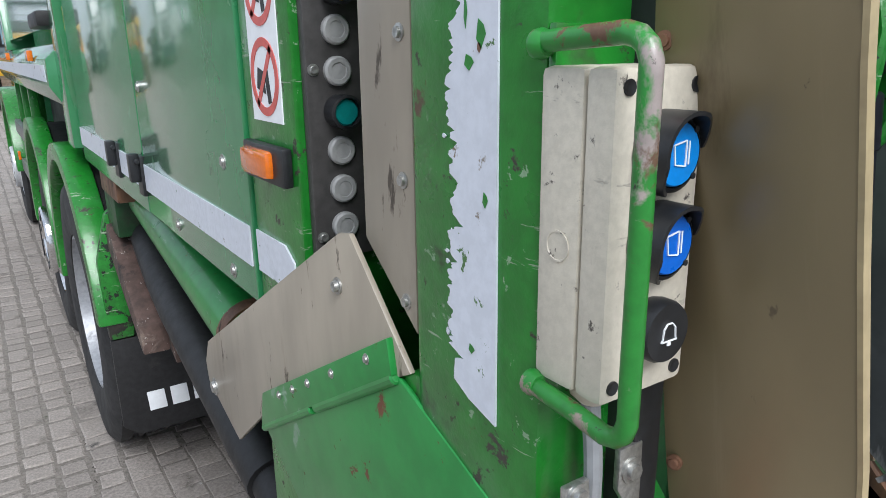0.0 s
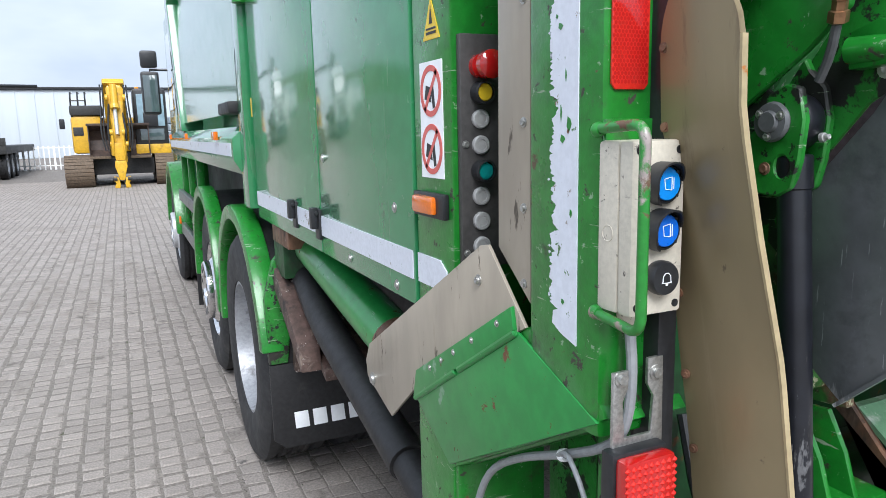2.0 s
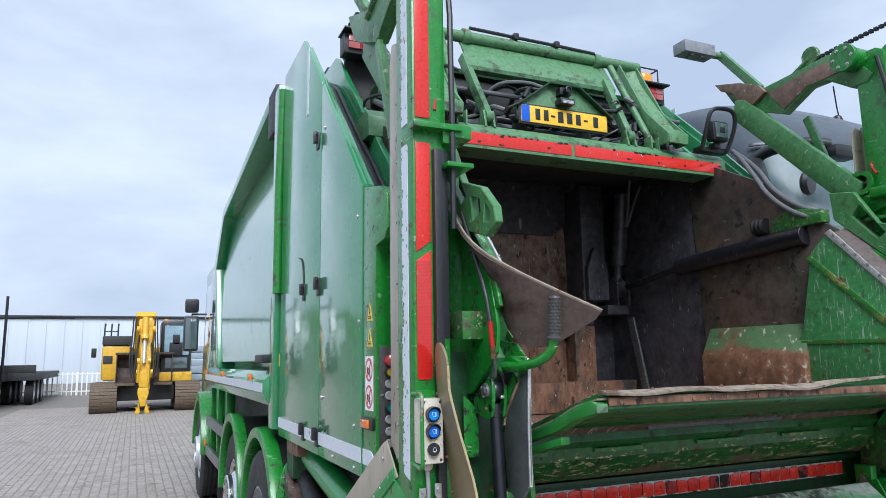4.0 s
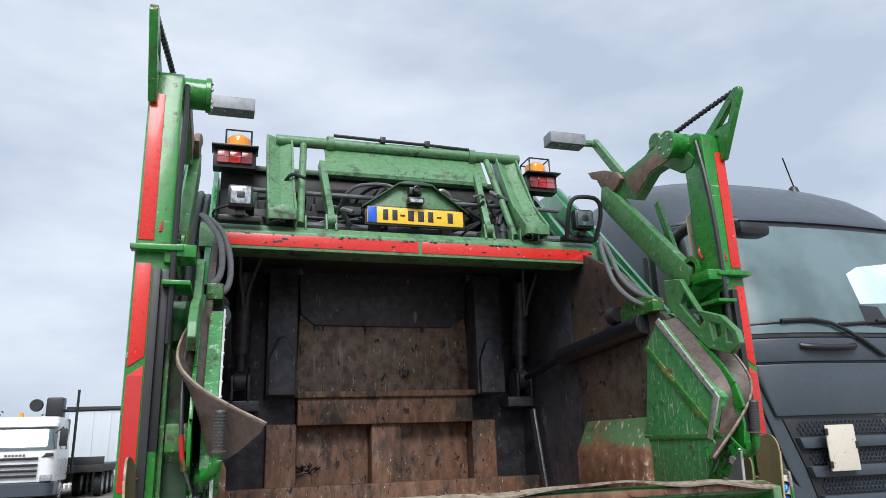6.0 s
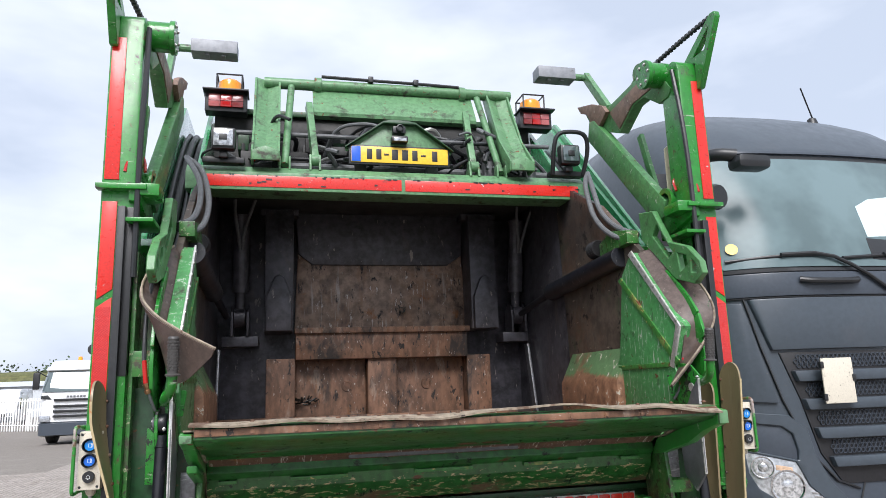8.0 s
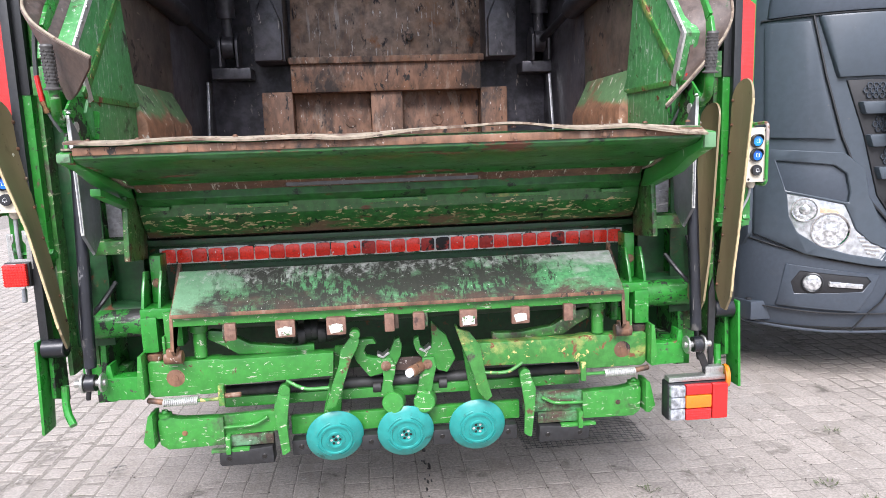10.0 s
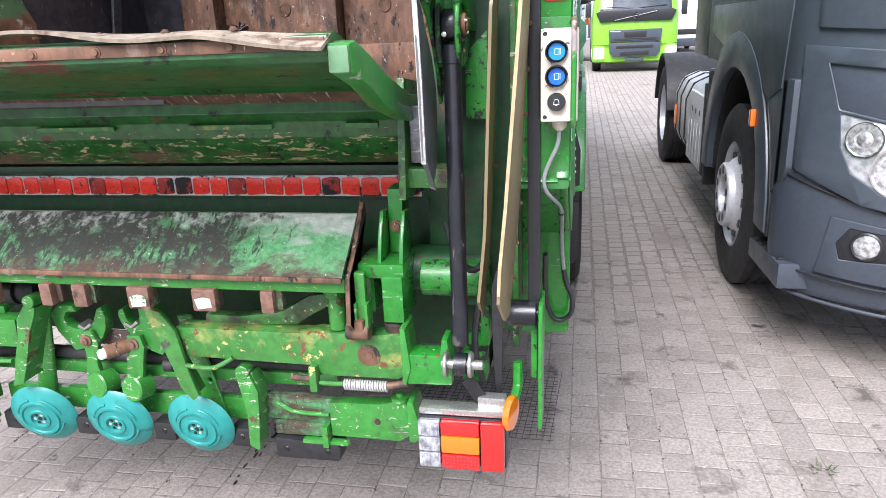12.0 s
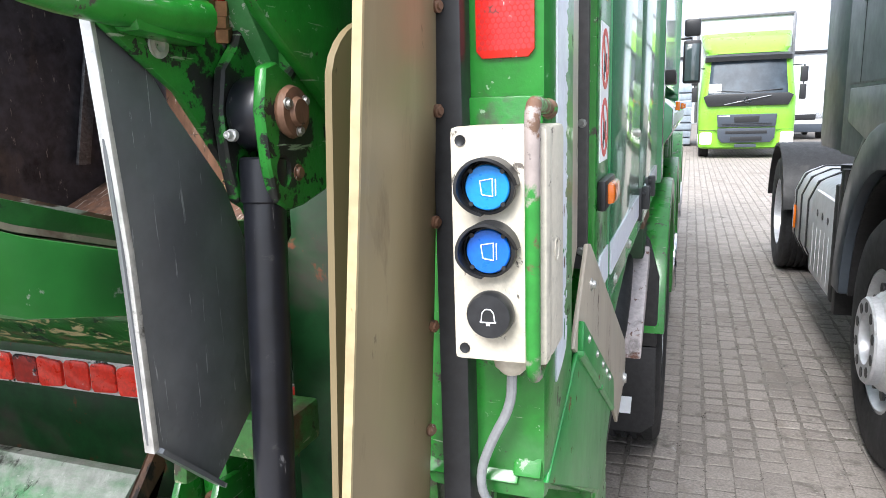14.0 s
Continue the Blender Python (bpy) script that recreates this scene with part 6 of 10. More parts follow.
# slanting hooks over the main bars
b = prism(B(), [(-0.181, 0.814), (-0.148, 0.810), (-0.156, 0.783), (-0.178, 0.743), (-0.219, 0.629), (-0.238, 0.584), (-0.272, 0.574), (-0.246, 0.656), (-0.221, 0.723), (-0.211, 0.777)], "y", 0.012, 0.024, 0.003)
cyl(b, (-0.163, 0.010, 0.825), (-0.163, 0.050, 0.825), 0.0175, 20)
prism(b, [(-0.157, 0.808), (-0.148, 0.808), (-0.156, 0.783), (-0.178, 0.743), (-0.238, 0.586), (-0.246, 0.586), (-0.188, 0.743)], "y", 0.023, 0.080, 0.002)
tp("hook", b, GREEN_EDGE, label="slanting green bin hook, paint rubbed off its edges")
b = prism(B(), [(0.169, 0.826), (0.214, 0.813), (0.248, 0.764), (0.257, 0.714), (0.269, 0.646), (0.286, 0.584), (0.268, 0.568), (0.238, 0.604), (0.223, 0.665), (0.203, 0.725), (0.180, 0.788)], "y", 0.008, 0.021, 0.003)
prism(b, [(0.169, 0.826), (0.177, 0.826), (0.210, 0.725), (0.230, 0.665), (0.268, 0.575), (0.262, 0.572), (0.223, 0.665), (0.203, 0.725)], "y", 0.020, 0.075, 0.002)
tp("hook", b, GREEN_YELLOW, label="slanting bin hook worn to yellow and rust")
tp("bent_rod", tube(B(), [(0.262, 0.012, 0.668), (0.325, 0.008, 0.664), (0.355, 0.008, 0.672), (0.392, 0.016, 0.694)], 0.0062, 8, 1), GREEN_YELLOW)
tp("bent_rod", tube(B(), [(-0.255, 0.012, 0.652), (-0.32, 0.008, 0.652), (-0.350, 0.010, 0.660), (-0.392, 0.016, 0.684)], 0.0062, 8, 1), GREEN_BAR)
# double claws with links and round feet
claws = (
    (((-0.178, 0.758), (-0.148, 0.786), (-0.105, 0.786), (-0.094, 0.767), (-0.126, 0.766), (-0.138, 0.747), (-0.130, 0.725), (-0.097, 0.716), (-0.077, 0.723), (-0.050, 0.737), (-0.033, 0.777), (-0.017, 0.785), (-0.008, 0.755), (-0.014, 0.721), (-0.030, 0.691), (-0.054, 0.668), (-0.087, 0.660), (-0.122, 0.651), (-0.166, 0.709)),
     ((-0.084, 0.714), (-0.048, 0.722), (-0.033, 0.686), (-0.037, 0.664), (-0.047, 0.625), (-0.040, 0.585), (-0.089, 0.585), (-0.076, 0.653)), (-0.066, 0.694), (-0.050, 0.567)),
    (((0.035, 0.779), (0.050, 0.784), (0.055, 0.752), (0.069, 0.735), (0.091, 0.742), (0.094, 0.768), (0.092, 0.840), (0.120, 0.805), (0.145, 0.783), (0.157, 0.748), (0.175, 0.700), (0.144, 0.650), (0.108, 0.663), (0.098, 0.690), (0.061, 0.705), (0.040, 0.731), (0.030, 0.762)),
     ((0.058, 0.713), (0.098, 0.714), (0.106, 0.680), (0.099, 0.654), (0.084, 0.585), (0.036, 0.585), (0.046, 0.648), (0.055, 0.674)), (0.075, 0.690), (0.057, 0.563)),
)
for shape, link, (bx, bz), (fx, fz) in claws:
    cl = tp("claw", prism(B(), list(shape), "y", 0.090, 0.125, 0.005), GREEN_BAR, label="green double claw with bright worn mouth")
    mx, mz = (-0.075, 0.722) if bx < 0 else (0.068, 0.735)
    tp("claw_shoe", prism(B(), [(mx - 0.020, mz + 0.004), (mx, mz - 0.006), (mx + 0.024, mz + 0.010), (mx + 0.018, mz + 0.016), (mx, mz + 0.002), (mx - 0.016, mz + 0.012)], "y", 0.084, 0.128, 0.001), ZINC, cl)
    lk = tp("link", prism(B(), list(link), "y", 0.072, 0.088, 0.004), GREEN_EDGE, cl)
    b = lathe(B(), [(0, 0), (0.017, 0), (0.017, 0.004), (0.010, 0.005), (0.010, 0.011), (0.006, 0.012), (0, 0.012)], (bx, 0.072, bz), (0, -1, 0), 14)
    tp("bolt", b, RUSTY, cl)
    b = cyl(B(), (fx, 0.052, fz), (fx + 0.012, 0.105, fz - 0.008), 0.037, 28, 0.004)
    tp("round_foot", b, GREEN_BAR, cl)
b = lathe(B(), [(0, 0), (0.010, 0.001), (0.0145, 0.006), (0.0145, 0.020)], (0.004, 0.020, 0.677), (0.62, 0.78, 0.06), 18)
bf = tp("buffer", b, INK, label="bright worn tip of the centre pin")
tp("pin_body", cyl(B(), (0.015, 0.034, 0.678), (0.072, 0.105, 0.683), 0.019, 18), RUSTY, bf)
tp("pin_plate", box(B(), (-0.09, 0.118, 0.66), (0.14, 0.126, 0.705), 0.003), RUST_PLATE)
# push pads under the step: hooked brackets with worn faces
for x, w, h in ((-0.545, 0.036, 0.055), (-0.376, 0.062, 0.055), (-0.217, 0.062, 0.058), (-0.049, 0.032, 0.058), (0.045, 0.038, 0.058), (0.205, 0.058, 0.056), (0.376, 0.060, 0.056), (0.535, 0.032, 0.056)):
    zc = 0.873
    b = box(B(), (x - w / 2, -0.048, zc - h / 2), (x + w / 2, -0.026, zc + h / 2), 0.005)
    pad = tp("push_pad", b, PAD_RUST, label="rusty push pad worn bright in the middle")
    k = 0.75 + 0.25 * random.random()
    b = prism(B(), [(x - w * 0.36 * k, zc - h * 0.40), (x + w * 0.34, zc - h * 0.38 * k), (x + w * 0.40 * k, zc + h * 0.10), (x, zc + h * 0.20 * k), (x - w * 0.38, zc + h * 0.06)], "y", -0.0492, -0.0478, 0.0004)
    if w > 0.05:
        tp("bright_wear", b, PAD_BARE, pad)
    else:
        b.free()
    x0 = x + (0.004 if x > -0.1 else -0.028)
    b = prism(B(), [(-0.028, 0.848), (-0.028, 0.905), (-0.012, 0.935), (0.014, 0.935), (0.014, 0.915), (-0.004, 0.900), (-0.008, 0.848)], "x", x0, x0 + 0.026, 0.003)
    tp("pad_bracket", b, GREEN_STEP, pad)
b = B()
for k in range(9):
    p = Vector((-0.40 + 0.022 * k, 0.10 + 0.008 * math.sin(k * 2.3), 0.822 + 0.006 * math.cos(k * 1.7)))
    lathe(b, [(0, 0), (0.034 + 0.003 * (k % 2), 0.002), (0.037, 0.014), (0.034, 0.026), (0, 0.028)], p, (1, 0.1, 0.05), 14)
tp("wrapped_roll", b, BLACK, label="dark plastic wrapping on the cross tube")
# turquoise guide discs, tilted a little each
for x, z, tx, tz in ((-0.247, 0.456, 0.11, -0.20), (-0.008, 0.456, 0.04, -0.17), (0.239, 0.460, -0.02, -0.16)):
    c, d = (x, 0.05, z), (tx, -1, tz)
    b = lathe(B(), [(0, 0.004), (0.022, 0.004), (0.024, 0.010), (0.030, 0.010), (0.032, 0.006), (0.048, 0.004), (0.050, 0.008), (0.056, 0.008), (0.058, 0.003), (0.078, -0.007), (0.095, -0.015), (0.0975, -0.019), (0.092, -0.024), (0, -0.014)], c, d, 48)
    dk = tp("disc", b, TURQ, label="turquoise plastic guide disc")
    fr = Matrix.Translation(c) @ frame_of(d)
    for k in range(4):
        a0 = 2 * math.pi * k / 4 + 0.25
        arcp = [fr @ Vector((0.064 * math.cos(a0 + 1.05 * i / 8), 0.064 * math.sin(a0 + 1.05 * i / 8), 0.0005)) for i in range(9)]
        tp("rib", tube(B(), arcp, 0.0035, 6), TURQ, dk)
    for k in range(6):
        a = 2 * math.pi * k / 6
        tp("hub_hole", lathe(B(), [(0, 0), (0.0048, 0), (0.0048, 0.0012), (0, 0.0012)], fr @ Vector((0.0145 * math.cos(a), 0.0145 * math.sin(a), 0.0042)), d, 8), STEEL_EDGE if k % 2 else GREASE, dk)
    tp("hub_hole", lathe(B(), [(0, 0), (0.006, 0), (0.006, 0.0012), (0, 0.0012)], fr @ Vector((0, 0, 0.0042)), d, 10), GREASE, dk)
    tp("disc_shaft", cyl(B(), (x, 0.062, z + 0.002), (x, 0.16, z + 0.004), 0.018, 14), ZINC, dk)
# cross members behind: beams, shaft with collars, rubber blocks
b = box(B(), (-0.40, 0.115, 0.455), (0.40, 0.140, 0.520), 0.005)
box(b, (-0.62, 0.125, 0.565), (0.62, 0.145, 0.600), 0.004)
tp("disc_beam", b, GREEN_BAR)
for x in (-0.365, -0.128, 0.118, 0.350):
    b = box(B(), (x - 0.032, 0.075, 0.395), (x + 0.032, 0.125, 0.450), 0.006)
    bk = tp("rubber_block", b, BLACK)
    tp("hole", cyl(B(), (x, 0.073, 0.425), (x, 0.079, 0.425), 0.009, 12), GREASE, bk)
b = cyl(B(), (-0.62, 0.15, 0.615), (0.62, 0.15, 0.615), 0.020, 14)
for x in (-0.10, 0.13):
    cyl(b, (x - 0.015, 0.135, 0.600), (x + 0.015, 0.135, 0.600), 0.020, 14)
tp("cross_shaft", b, DARK_METAL)
# tail lamp cluster on its carrier and strap; round amber reflector
b = box(B(), (0.876, -0.045, 0.474), (1.082, 0.010, 0.606), 0.008)
tl = tp("tail_lamp", b, BUTTON_BLACK, label="rectangular tail lamp with clear, orange and red lenses")
for z0, z1 in ((0.480, 0.520), (0.522, 0.560), (0.562, 0.600)):
    b = box(B(), (0.879, -0.066, z0), (0.930, -0.044, z1), 0.005)
    for k in range(5):
        box(b, (0.882 + k * 0.0095, -0.0675, z0 + 0.003), (0.888 + k * 0.0095, -0.0655, z1 - 0.003), 0.001)
    tp("clear_lens", b, CLEAR_LENS, tl)
tp("red_lens", box(B(), (0.932, -0.066, 0.567), (1.022, -0.044, 0.602), 0.005), RED_LENS, tl)
tp("orange_lens", box(B(), (0.932, -0.066, 0.520), (1.022, -0.044, 0.565), 0.005), ORANGE_LENS, tl)
b = box(B(), (0.932, -0.066, 0.478), (1.022, -0.044, 0.518), 0.005)
for i in range(11):
    for k in range(4):
        lathe(b, [(0.0032, 0), (0, 0.002)], (0.938 + i * 0.008, -0.0658, 0.485 + k * 0.0088), (0, -1, 0), 4)
tp("red_reflector", b, RED_LENS, tl)
tp("red_lens", box(B(), (1.024, -0.066, 0.478), (1.079, -0.044, 0.602), 0.006), RED_LENS, tl)
b = box(B(), (0.880, -0.045, 0.608), (1.078, -0.005, 0.624), 0.003)
box(b, (1.015, -0.030, 0.622), (1.080, 0.0, 0.650), 0.004)
tp("lamp_carrier", b, ZINC, tl)
b = B()
for k in range(16):
    a, c = k / 16, (k + 1) / 16
    bar(b, (0.993 + 0.037 * a, -0.035 + 0.02 * a, 0.70 - 0.075 * a), (0.993 + 0.037 * c, -0.035 + 0.02 * c, 0.70 - 0.075 * c), 0.004, 0.030, 0.001)
tp("lamp_strap", b, BLACK, tl)
b = prism(B(), [(1.046, 0.90), (1.060, 0.95), (1.072, 0.86), (1.066, 0.64), (1.052, 0.62), (1.046, 0.75)], "y", 0.02, 0.03, 0.003)
tp("rubber_blade", b, BLACK, tl, "black rubber blade above the tail lamp")
b = lathe(B(), [(0, 0), (0.040, 0), (0.042, 0.006), (0.038, 0.014), (0, 0.016)], (1.084, -0.022, 0.612), (1, -0.25, 0), 24)
tp("amber_reflector", b, ORANGE_LENS, tl, "round amber side reflector")
# ---- refuse truck: body, cab, axles ----
BEAM_WHITE = material("flaking_white_beam_paint", (0.52, 0.47, 0.47), 0.6, var=0.15, grain=60, bump=0.003, patches=(((0.16, 0.08, 0.06), 0.22, 26, 0.8, 0.05), ((0.16, 0.075, 0.05), 0.30, 9, 0.8, 0.08, (1, 1, 1), (1, 1.62, 1.66, -0.2)), (DIRT, 0.3, 8, 0.7, 0.15)))
for s in (-1, 1):
    # curved body side in front of the tailgate
    b = B()
    rows = []
    for k in range(9):
        f = k / 8
        z = 1.56 + 1.66 * f
        x = 1.20 - 0.16 * max(0, f - 0.25) ** 2 * 1.78
        rows.append([(x, y, z - 0.10 * max(0, (y - 2.3)) * 0.0) for y in (2.30, 3.3, 4.3, 5.25)])
    sheet(b, rows, 0.02)
    body = tp("body_side", b, GREEN_BODY, label="glossy curved green body side", s=s)
    b = prism(B(), [(5.25, 1.50), (5.45, 1.50), (5.95, 2.55), (5.20, 3.05), (2.42, 3.30), (2.42, 3.22), (5.15, 2.97), (5.72, 2.52), (5.25, 1.56)], "x", 1.06, 1.225, 0.01)
    tp("body_rib", b, GREEN_BODY, s=s)
    b = box(B(), (1.10, 2.28, 1.17), (1.225, 2.42, 3.25), 0.012)
    tp("body_post", b, GREEN_BODY, s=s)
    b = tube(B(), [(1.20, 2.25, 3.2), (1.215, 2.25, 2.6), (1.215, 2.25, 1.95)], 0.03, 12)
    tp("lock_cylinder", b, GREEN_POST, s=s)
    b = box(B(), (1.18, 2.40, 3.0), (1.225, 2.66, 3.30), 0.01)
    tp("rubber_cover", b, BLACK, s=s)
    # lower body ledge with stripe
    b = prism(B(), [(1.00, 1.50), (1.20, 1.50), (1.255, 1.45), (1.255, 1.36), (1.22, 1.30), (1.00, 1.30)], "y", 2.42, 6.2, 0.008)
    ledge = tp("body_ledge", b, GREEN_BODY, s=s)
    tp("reflective_stripe", box(B(), (1.2555, 2.46, 1.375), (1.2575, 6.1, 1.43), 0), WHITE, ledge, s=s)
    for y in (2.85, 4.4, 5.9):
        tp("marker", box(B(), (1.255, y, 1.44), (1.275, y + 0.09, 1.48), 0.005), ORANGE_LENS, ledge, "amber marker", s=s)
    b = box(B(), (1.18, 2.44, 1.55), (1.26, 2.75, 1.60), 0.01)
    tp("rubber_block", b, BLACK, s=s)
    # fenders over the two rear axles
    for yc in (2.62, 3.95):
        sweep = 0.98 if yc < 3 else 1.06
        ao = [(yc + 0.62 * math.cos(a), 0.56 + 0.60 * math.sin(a)) for a in [math.pi * (-0.03 + sweep * k / 18) for k in range(19)]]
        ai = [(yc + 0.555 * math.cos(a), 0.56 + 0.535 * math.sin(a)) for a in [math.pi * (-0.03 + sweep * k / 18) for k in range(18, -1, -1)]]
        b = prism(B(), ao + ai, "x", 1.175, 1.262, 0.012)
        fd = tp("fender", b, GREEN_POST, s=s)
        ai2 = [(yc + 0.575 * math.cos(a), 0.56 + 0.555 * math.sin(a)) for a in [math.pi * (0.0 + 1.0 * k / 18) for k in range(18, -1, -1)]]
        ao2 = [(yc + 0.59 * math.cos(a), 0.56 + 0.57 * math.sin(a)) for a in [math.pi * (0.0 + 1.0 * k / 18) for k in range(19)]]
        tp("fender_liner", prism(B(), ao2 + ai2, "x", 0.66, 1.175, 0.002), BLACK, fd, s=s)
    tp("wood_block", box(B(), (1.10, 1.72, 1.085), (1.20, 1.98, 1.15), 0.006), RUSTY, s=s)
    wheel(TRUCK, (1.10 * s, 2.62, 0.51), s, 0.51, 0.30, "drive", RIM_DULL)
    wheel(TRUCK, (0.77 * s, 2.62, 0.51), s, 0.51, 0.30, "drive")
    wheel(TRUCK, (1.08 * s, 3.95, 0.51), s, 0.51, 0.30, "steer", CHROME)
    wheel(TRUCK, (1.07 * s, 7.07, 0.51), s, 0.51, 0.30, "steer")
    # mud flap behind the rear wheel with a plain white mark
    b = prism(B(), [(0.62, 0.26), (1.19, 0.26), (1.235, 0.30), (1.235, 0.60), (0.62, 0.60)], "y", 2.02, 2.035, 0.004)
    mf = tp("mud_flap", b, BLACK, label="black mud flap with a white printed mark", s=s)
    for k in range(6):
        x = 1.150 - k * 0.072
        tp("white_bar", prism(B(), [(x - 0.055, 0.335), (x, 0.335), (x + 0.004, 0.402), (x - 0.05, 0.402)], "y", 2.0155, 2.0195, 0.002), INK, mf, s=s)
    b = prism(B(), [(1.165, 0.604), (1.235, 0.604), (1.238, 0.86), (1.20, 1.0), (1.14, 1.06), (1.14, 0.80)], "y", 2.015, 2.05, 0.006)
    tp("fender_tail", b, GREEN_SOOTY if s < 0 else BLACK, s=s)
    # timber-like bumper block and rusty bracket near the flap
    b = box(B(), (0.80, 1.96, 0.58), (1.15, 2.0, 0.90), 0.004)
    prism(b, [(1.60, 0.66), (1.97, 0.80), (1.97, 0.84), (1.60, 0.70)], "x", 0.80, 1.13, 0.004)
    tp("rusty_bracket", b, RUST_PLATE, s=s)
    b = prism(B(), [(1.62, 0.695), (1.635, 0.77), (1.97, 0.985), (2.0, 0.93), (1.99, 0.90)], "x", 1.135, 1.205, 0.005)
    tp("bumper_beam", b, BEAM_WHITE if s > 0 else RUST_PLATE, label="sloping beam with flaking white paint" if s > 0 else "sloping rusty beam", s=s)
    b = box(B(), (0.95, 1.86, 0.96), (1.19, 2.02, 1.14), 0.008)
    tp("hinge_block", b, GREEN_DARK, s=s)
    # tailgate cylinder and hoses under the doors
    b = cyl(B(), (1.10, 1.80, 1.075), (1.11, 0.86, 0.945), 0.062, 28)
    cyl(b, (1.112, 0.90, 0.95), (1.116, 0.62, 0.91), 0.040, 20)
    tp("tailgate_cylinder", b, GREEN_LID, label="glossy green hydraulic cylinder under the doors", s=s)
    tp("cylinder_collar", lathe(B(), [(0.055, 0), (0.066, 0), (0.066, 0.03), (0.055, 0.03)], (1.109, 0.98, 0.962), (0.01, -0.94, -0.13), 26), RUSTY, s=s)
    b = tube(B(), [(1.10, 1.98, 1.0), (1.11, 1.86, 0.945), (1.12, 1.62, 0.855), (1.12, 1.28, 0.775), (1.12, 0.90, 0.69)], 0.050, 18, 1)
    cyl(b, (1.12, 0.90, 0.69), (1.12, 0.72, 0.645), 0.042, 16)
    tp("sleeved_hose", b, BLACK, label="thick black sleeved hose", s=s)
    tp("lower_tube", cyl(B(), (1.12, 0.74, 0.65), (1.12, 0.50, 0.585), 0.036, 16), GREEN_WORN, s=s)
    b = tube(B(), [(1.07, 1.85, 1.05), (1.05, 1.5, 0.92), (1.06, 1.15, 0.84)], 0.025, 10, 1)
    tp("hose", b, BLACK, s=s)
    # cab with fender, mirror
    b = prism(B(), [(6.25, 0.95), (6.45, 0.95), (6.55, 1.10), (7.6, 1.10), (7.7, 0.5), (8.3, 0.5), (8.4, 1.4), (8.15, 2.75), (6.3, 2.80)], "x", 0.0, 1.10, 0.03)
    cabp = tp("cab", b, GREEN_BODY, s=s)
    ao = [(7.07 + 0.66 * math.cos(a), 0.55 + 0.66 * math.sin(a)) for a in [math.pi * k / 18 for k in range(19)]]
    ai = [(7.07 + 0.56 * math.cos(a), 0.55 + 0.56 * math.sin(a)) for a in [math.pi * k / 18 for k in range(18, -1, -1)]]
    tp("cab_fender", prism(B(), ao + ai, "x", 0.9, 1.25, 0.012), GREEN_POST, cabp, s=s)
    tp("side_window", prism(B(), [(6.85, 1.75), (8.1, 1.75), (7.95, 2.55), (6.85, 2.55)], "x", 1.095, 1.106, 0.003), GLASS_DARK, cabp, s=s)
    b = box(B(), (1.215, 7.75, 1.70), (1.40, 7.86, 2.16), 0.03)
    box(b, (1.22, 7.75, 2.20), (1.39, 7.86, 2.38), 0.03)
    tube(b, [(1.12, 7.8, 2.18), (1.30, 7.8, 2.18), (1.30, 7.8, 2.10)], 0.014, 8)
    tp("mirror", b, BUTTON_BLACK, label="black wing mirror", s=s)
    tp("mirror_glass", box(B(), (1.235, 7.745, 1.73), (1.38, 7.751, 2.12), 0.002), GLASS_DARK, s=s)
    # chassis rail, side guards
    b = box(B(), (0.36, 0.5, 0.62), (0.46, 8.0, 0.92), 0.006)
    tp("chassis_rail", b, GREEN_DARK, s=s)
    for z in (0.62, 0.93):
        tp("side_guard_rail", box(B(), (1.17, 4.75, z - 0.05), (1.21, 6.35, z + 0.05), 0.008), STEEL, label="grey side guard rail", s=s)
    for y in (4.9, 5.6, 6.25):
        tp("side_guard_post", box(B(), (1.12, y, 0.55), (1.17, y + 0.06, 1.30), 0.004), GREEN_POST, s=s)
    for y in (5.0, 5.2, 5.4):
        tp("ladder_post", box(B(), (1.08, y, 0.95), (1.12, y + 0.05, 1.30), 0.004), GREEN_POST, s=s)
    tp("mud_flap", box(B(), (0.95, 4.66, 0.25), (1.25, 4.675, 0.85), 0.003), BLACK, s=s)
    for y in (4.78, 6.3):
        tp("side_lamp", box(B(), (1.21, y, 0.66), (1.23, y + 0.05, 0.73), 0.004), ORANGE_LENS, s=s)
b = prism(B(), [(2.30, 1.30), (6.0, 1.30), (6.0, 2.5), (5.2, 3.1), (2.30, 3.30)], "x", -1.0, 1.0, 0.01)
tp("body_shell", b, GREEN_BODY)
b = box(B(), (-0.95, 2.06, 0.95), (0.95, 6.2, 1.28), 0.01)
tp("underbody", b, DARK_METAL)
for y in (2.62, 3.95, 7.07):
    tp("axle_beam", cyl(B(), (-0.9, y, 0.51), (0.9, y, 0.51), 0.08, 16), DARK_METAL)

DULL_ALU = material("dull_aluminium_housing", (0.24, 0.25, 0.27), 0.55, metal=0.3, var=0.12, grain=30, patches=((DIRT, 0.25, 12, 0.7, 0.15),))
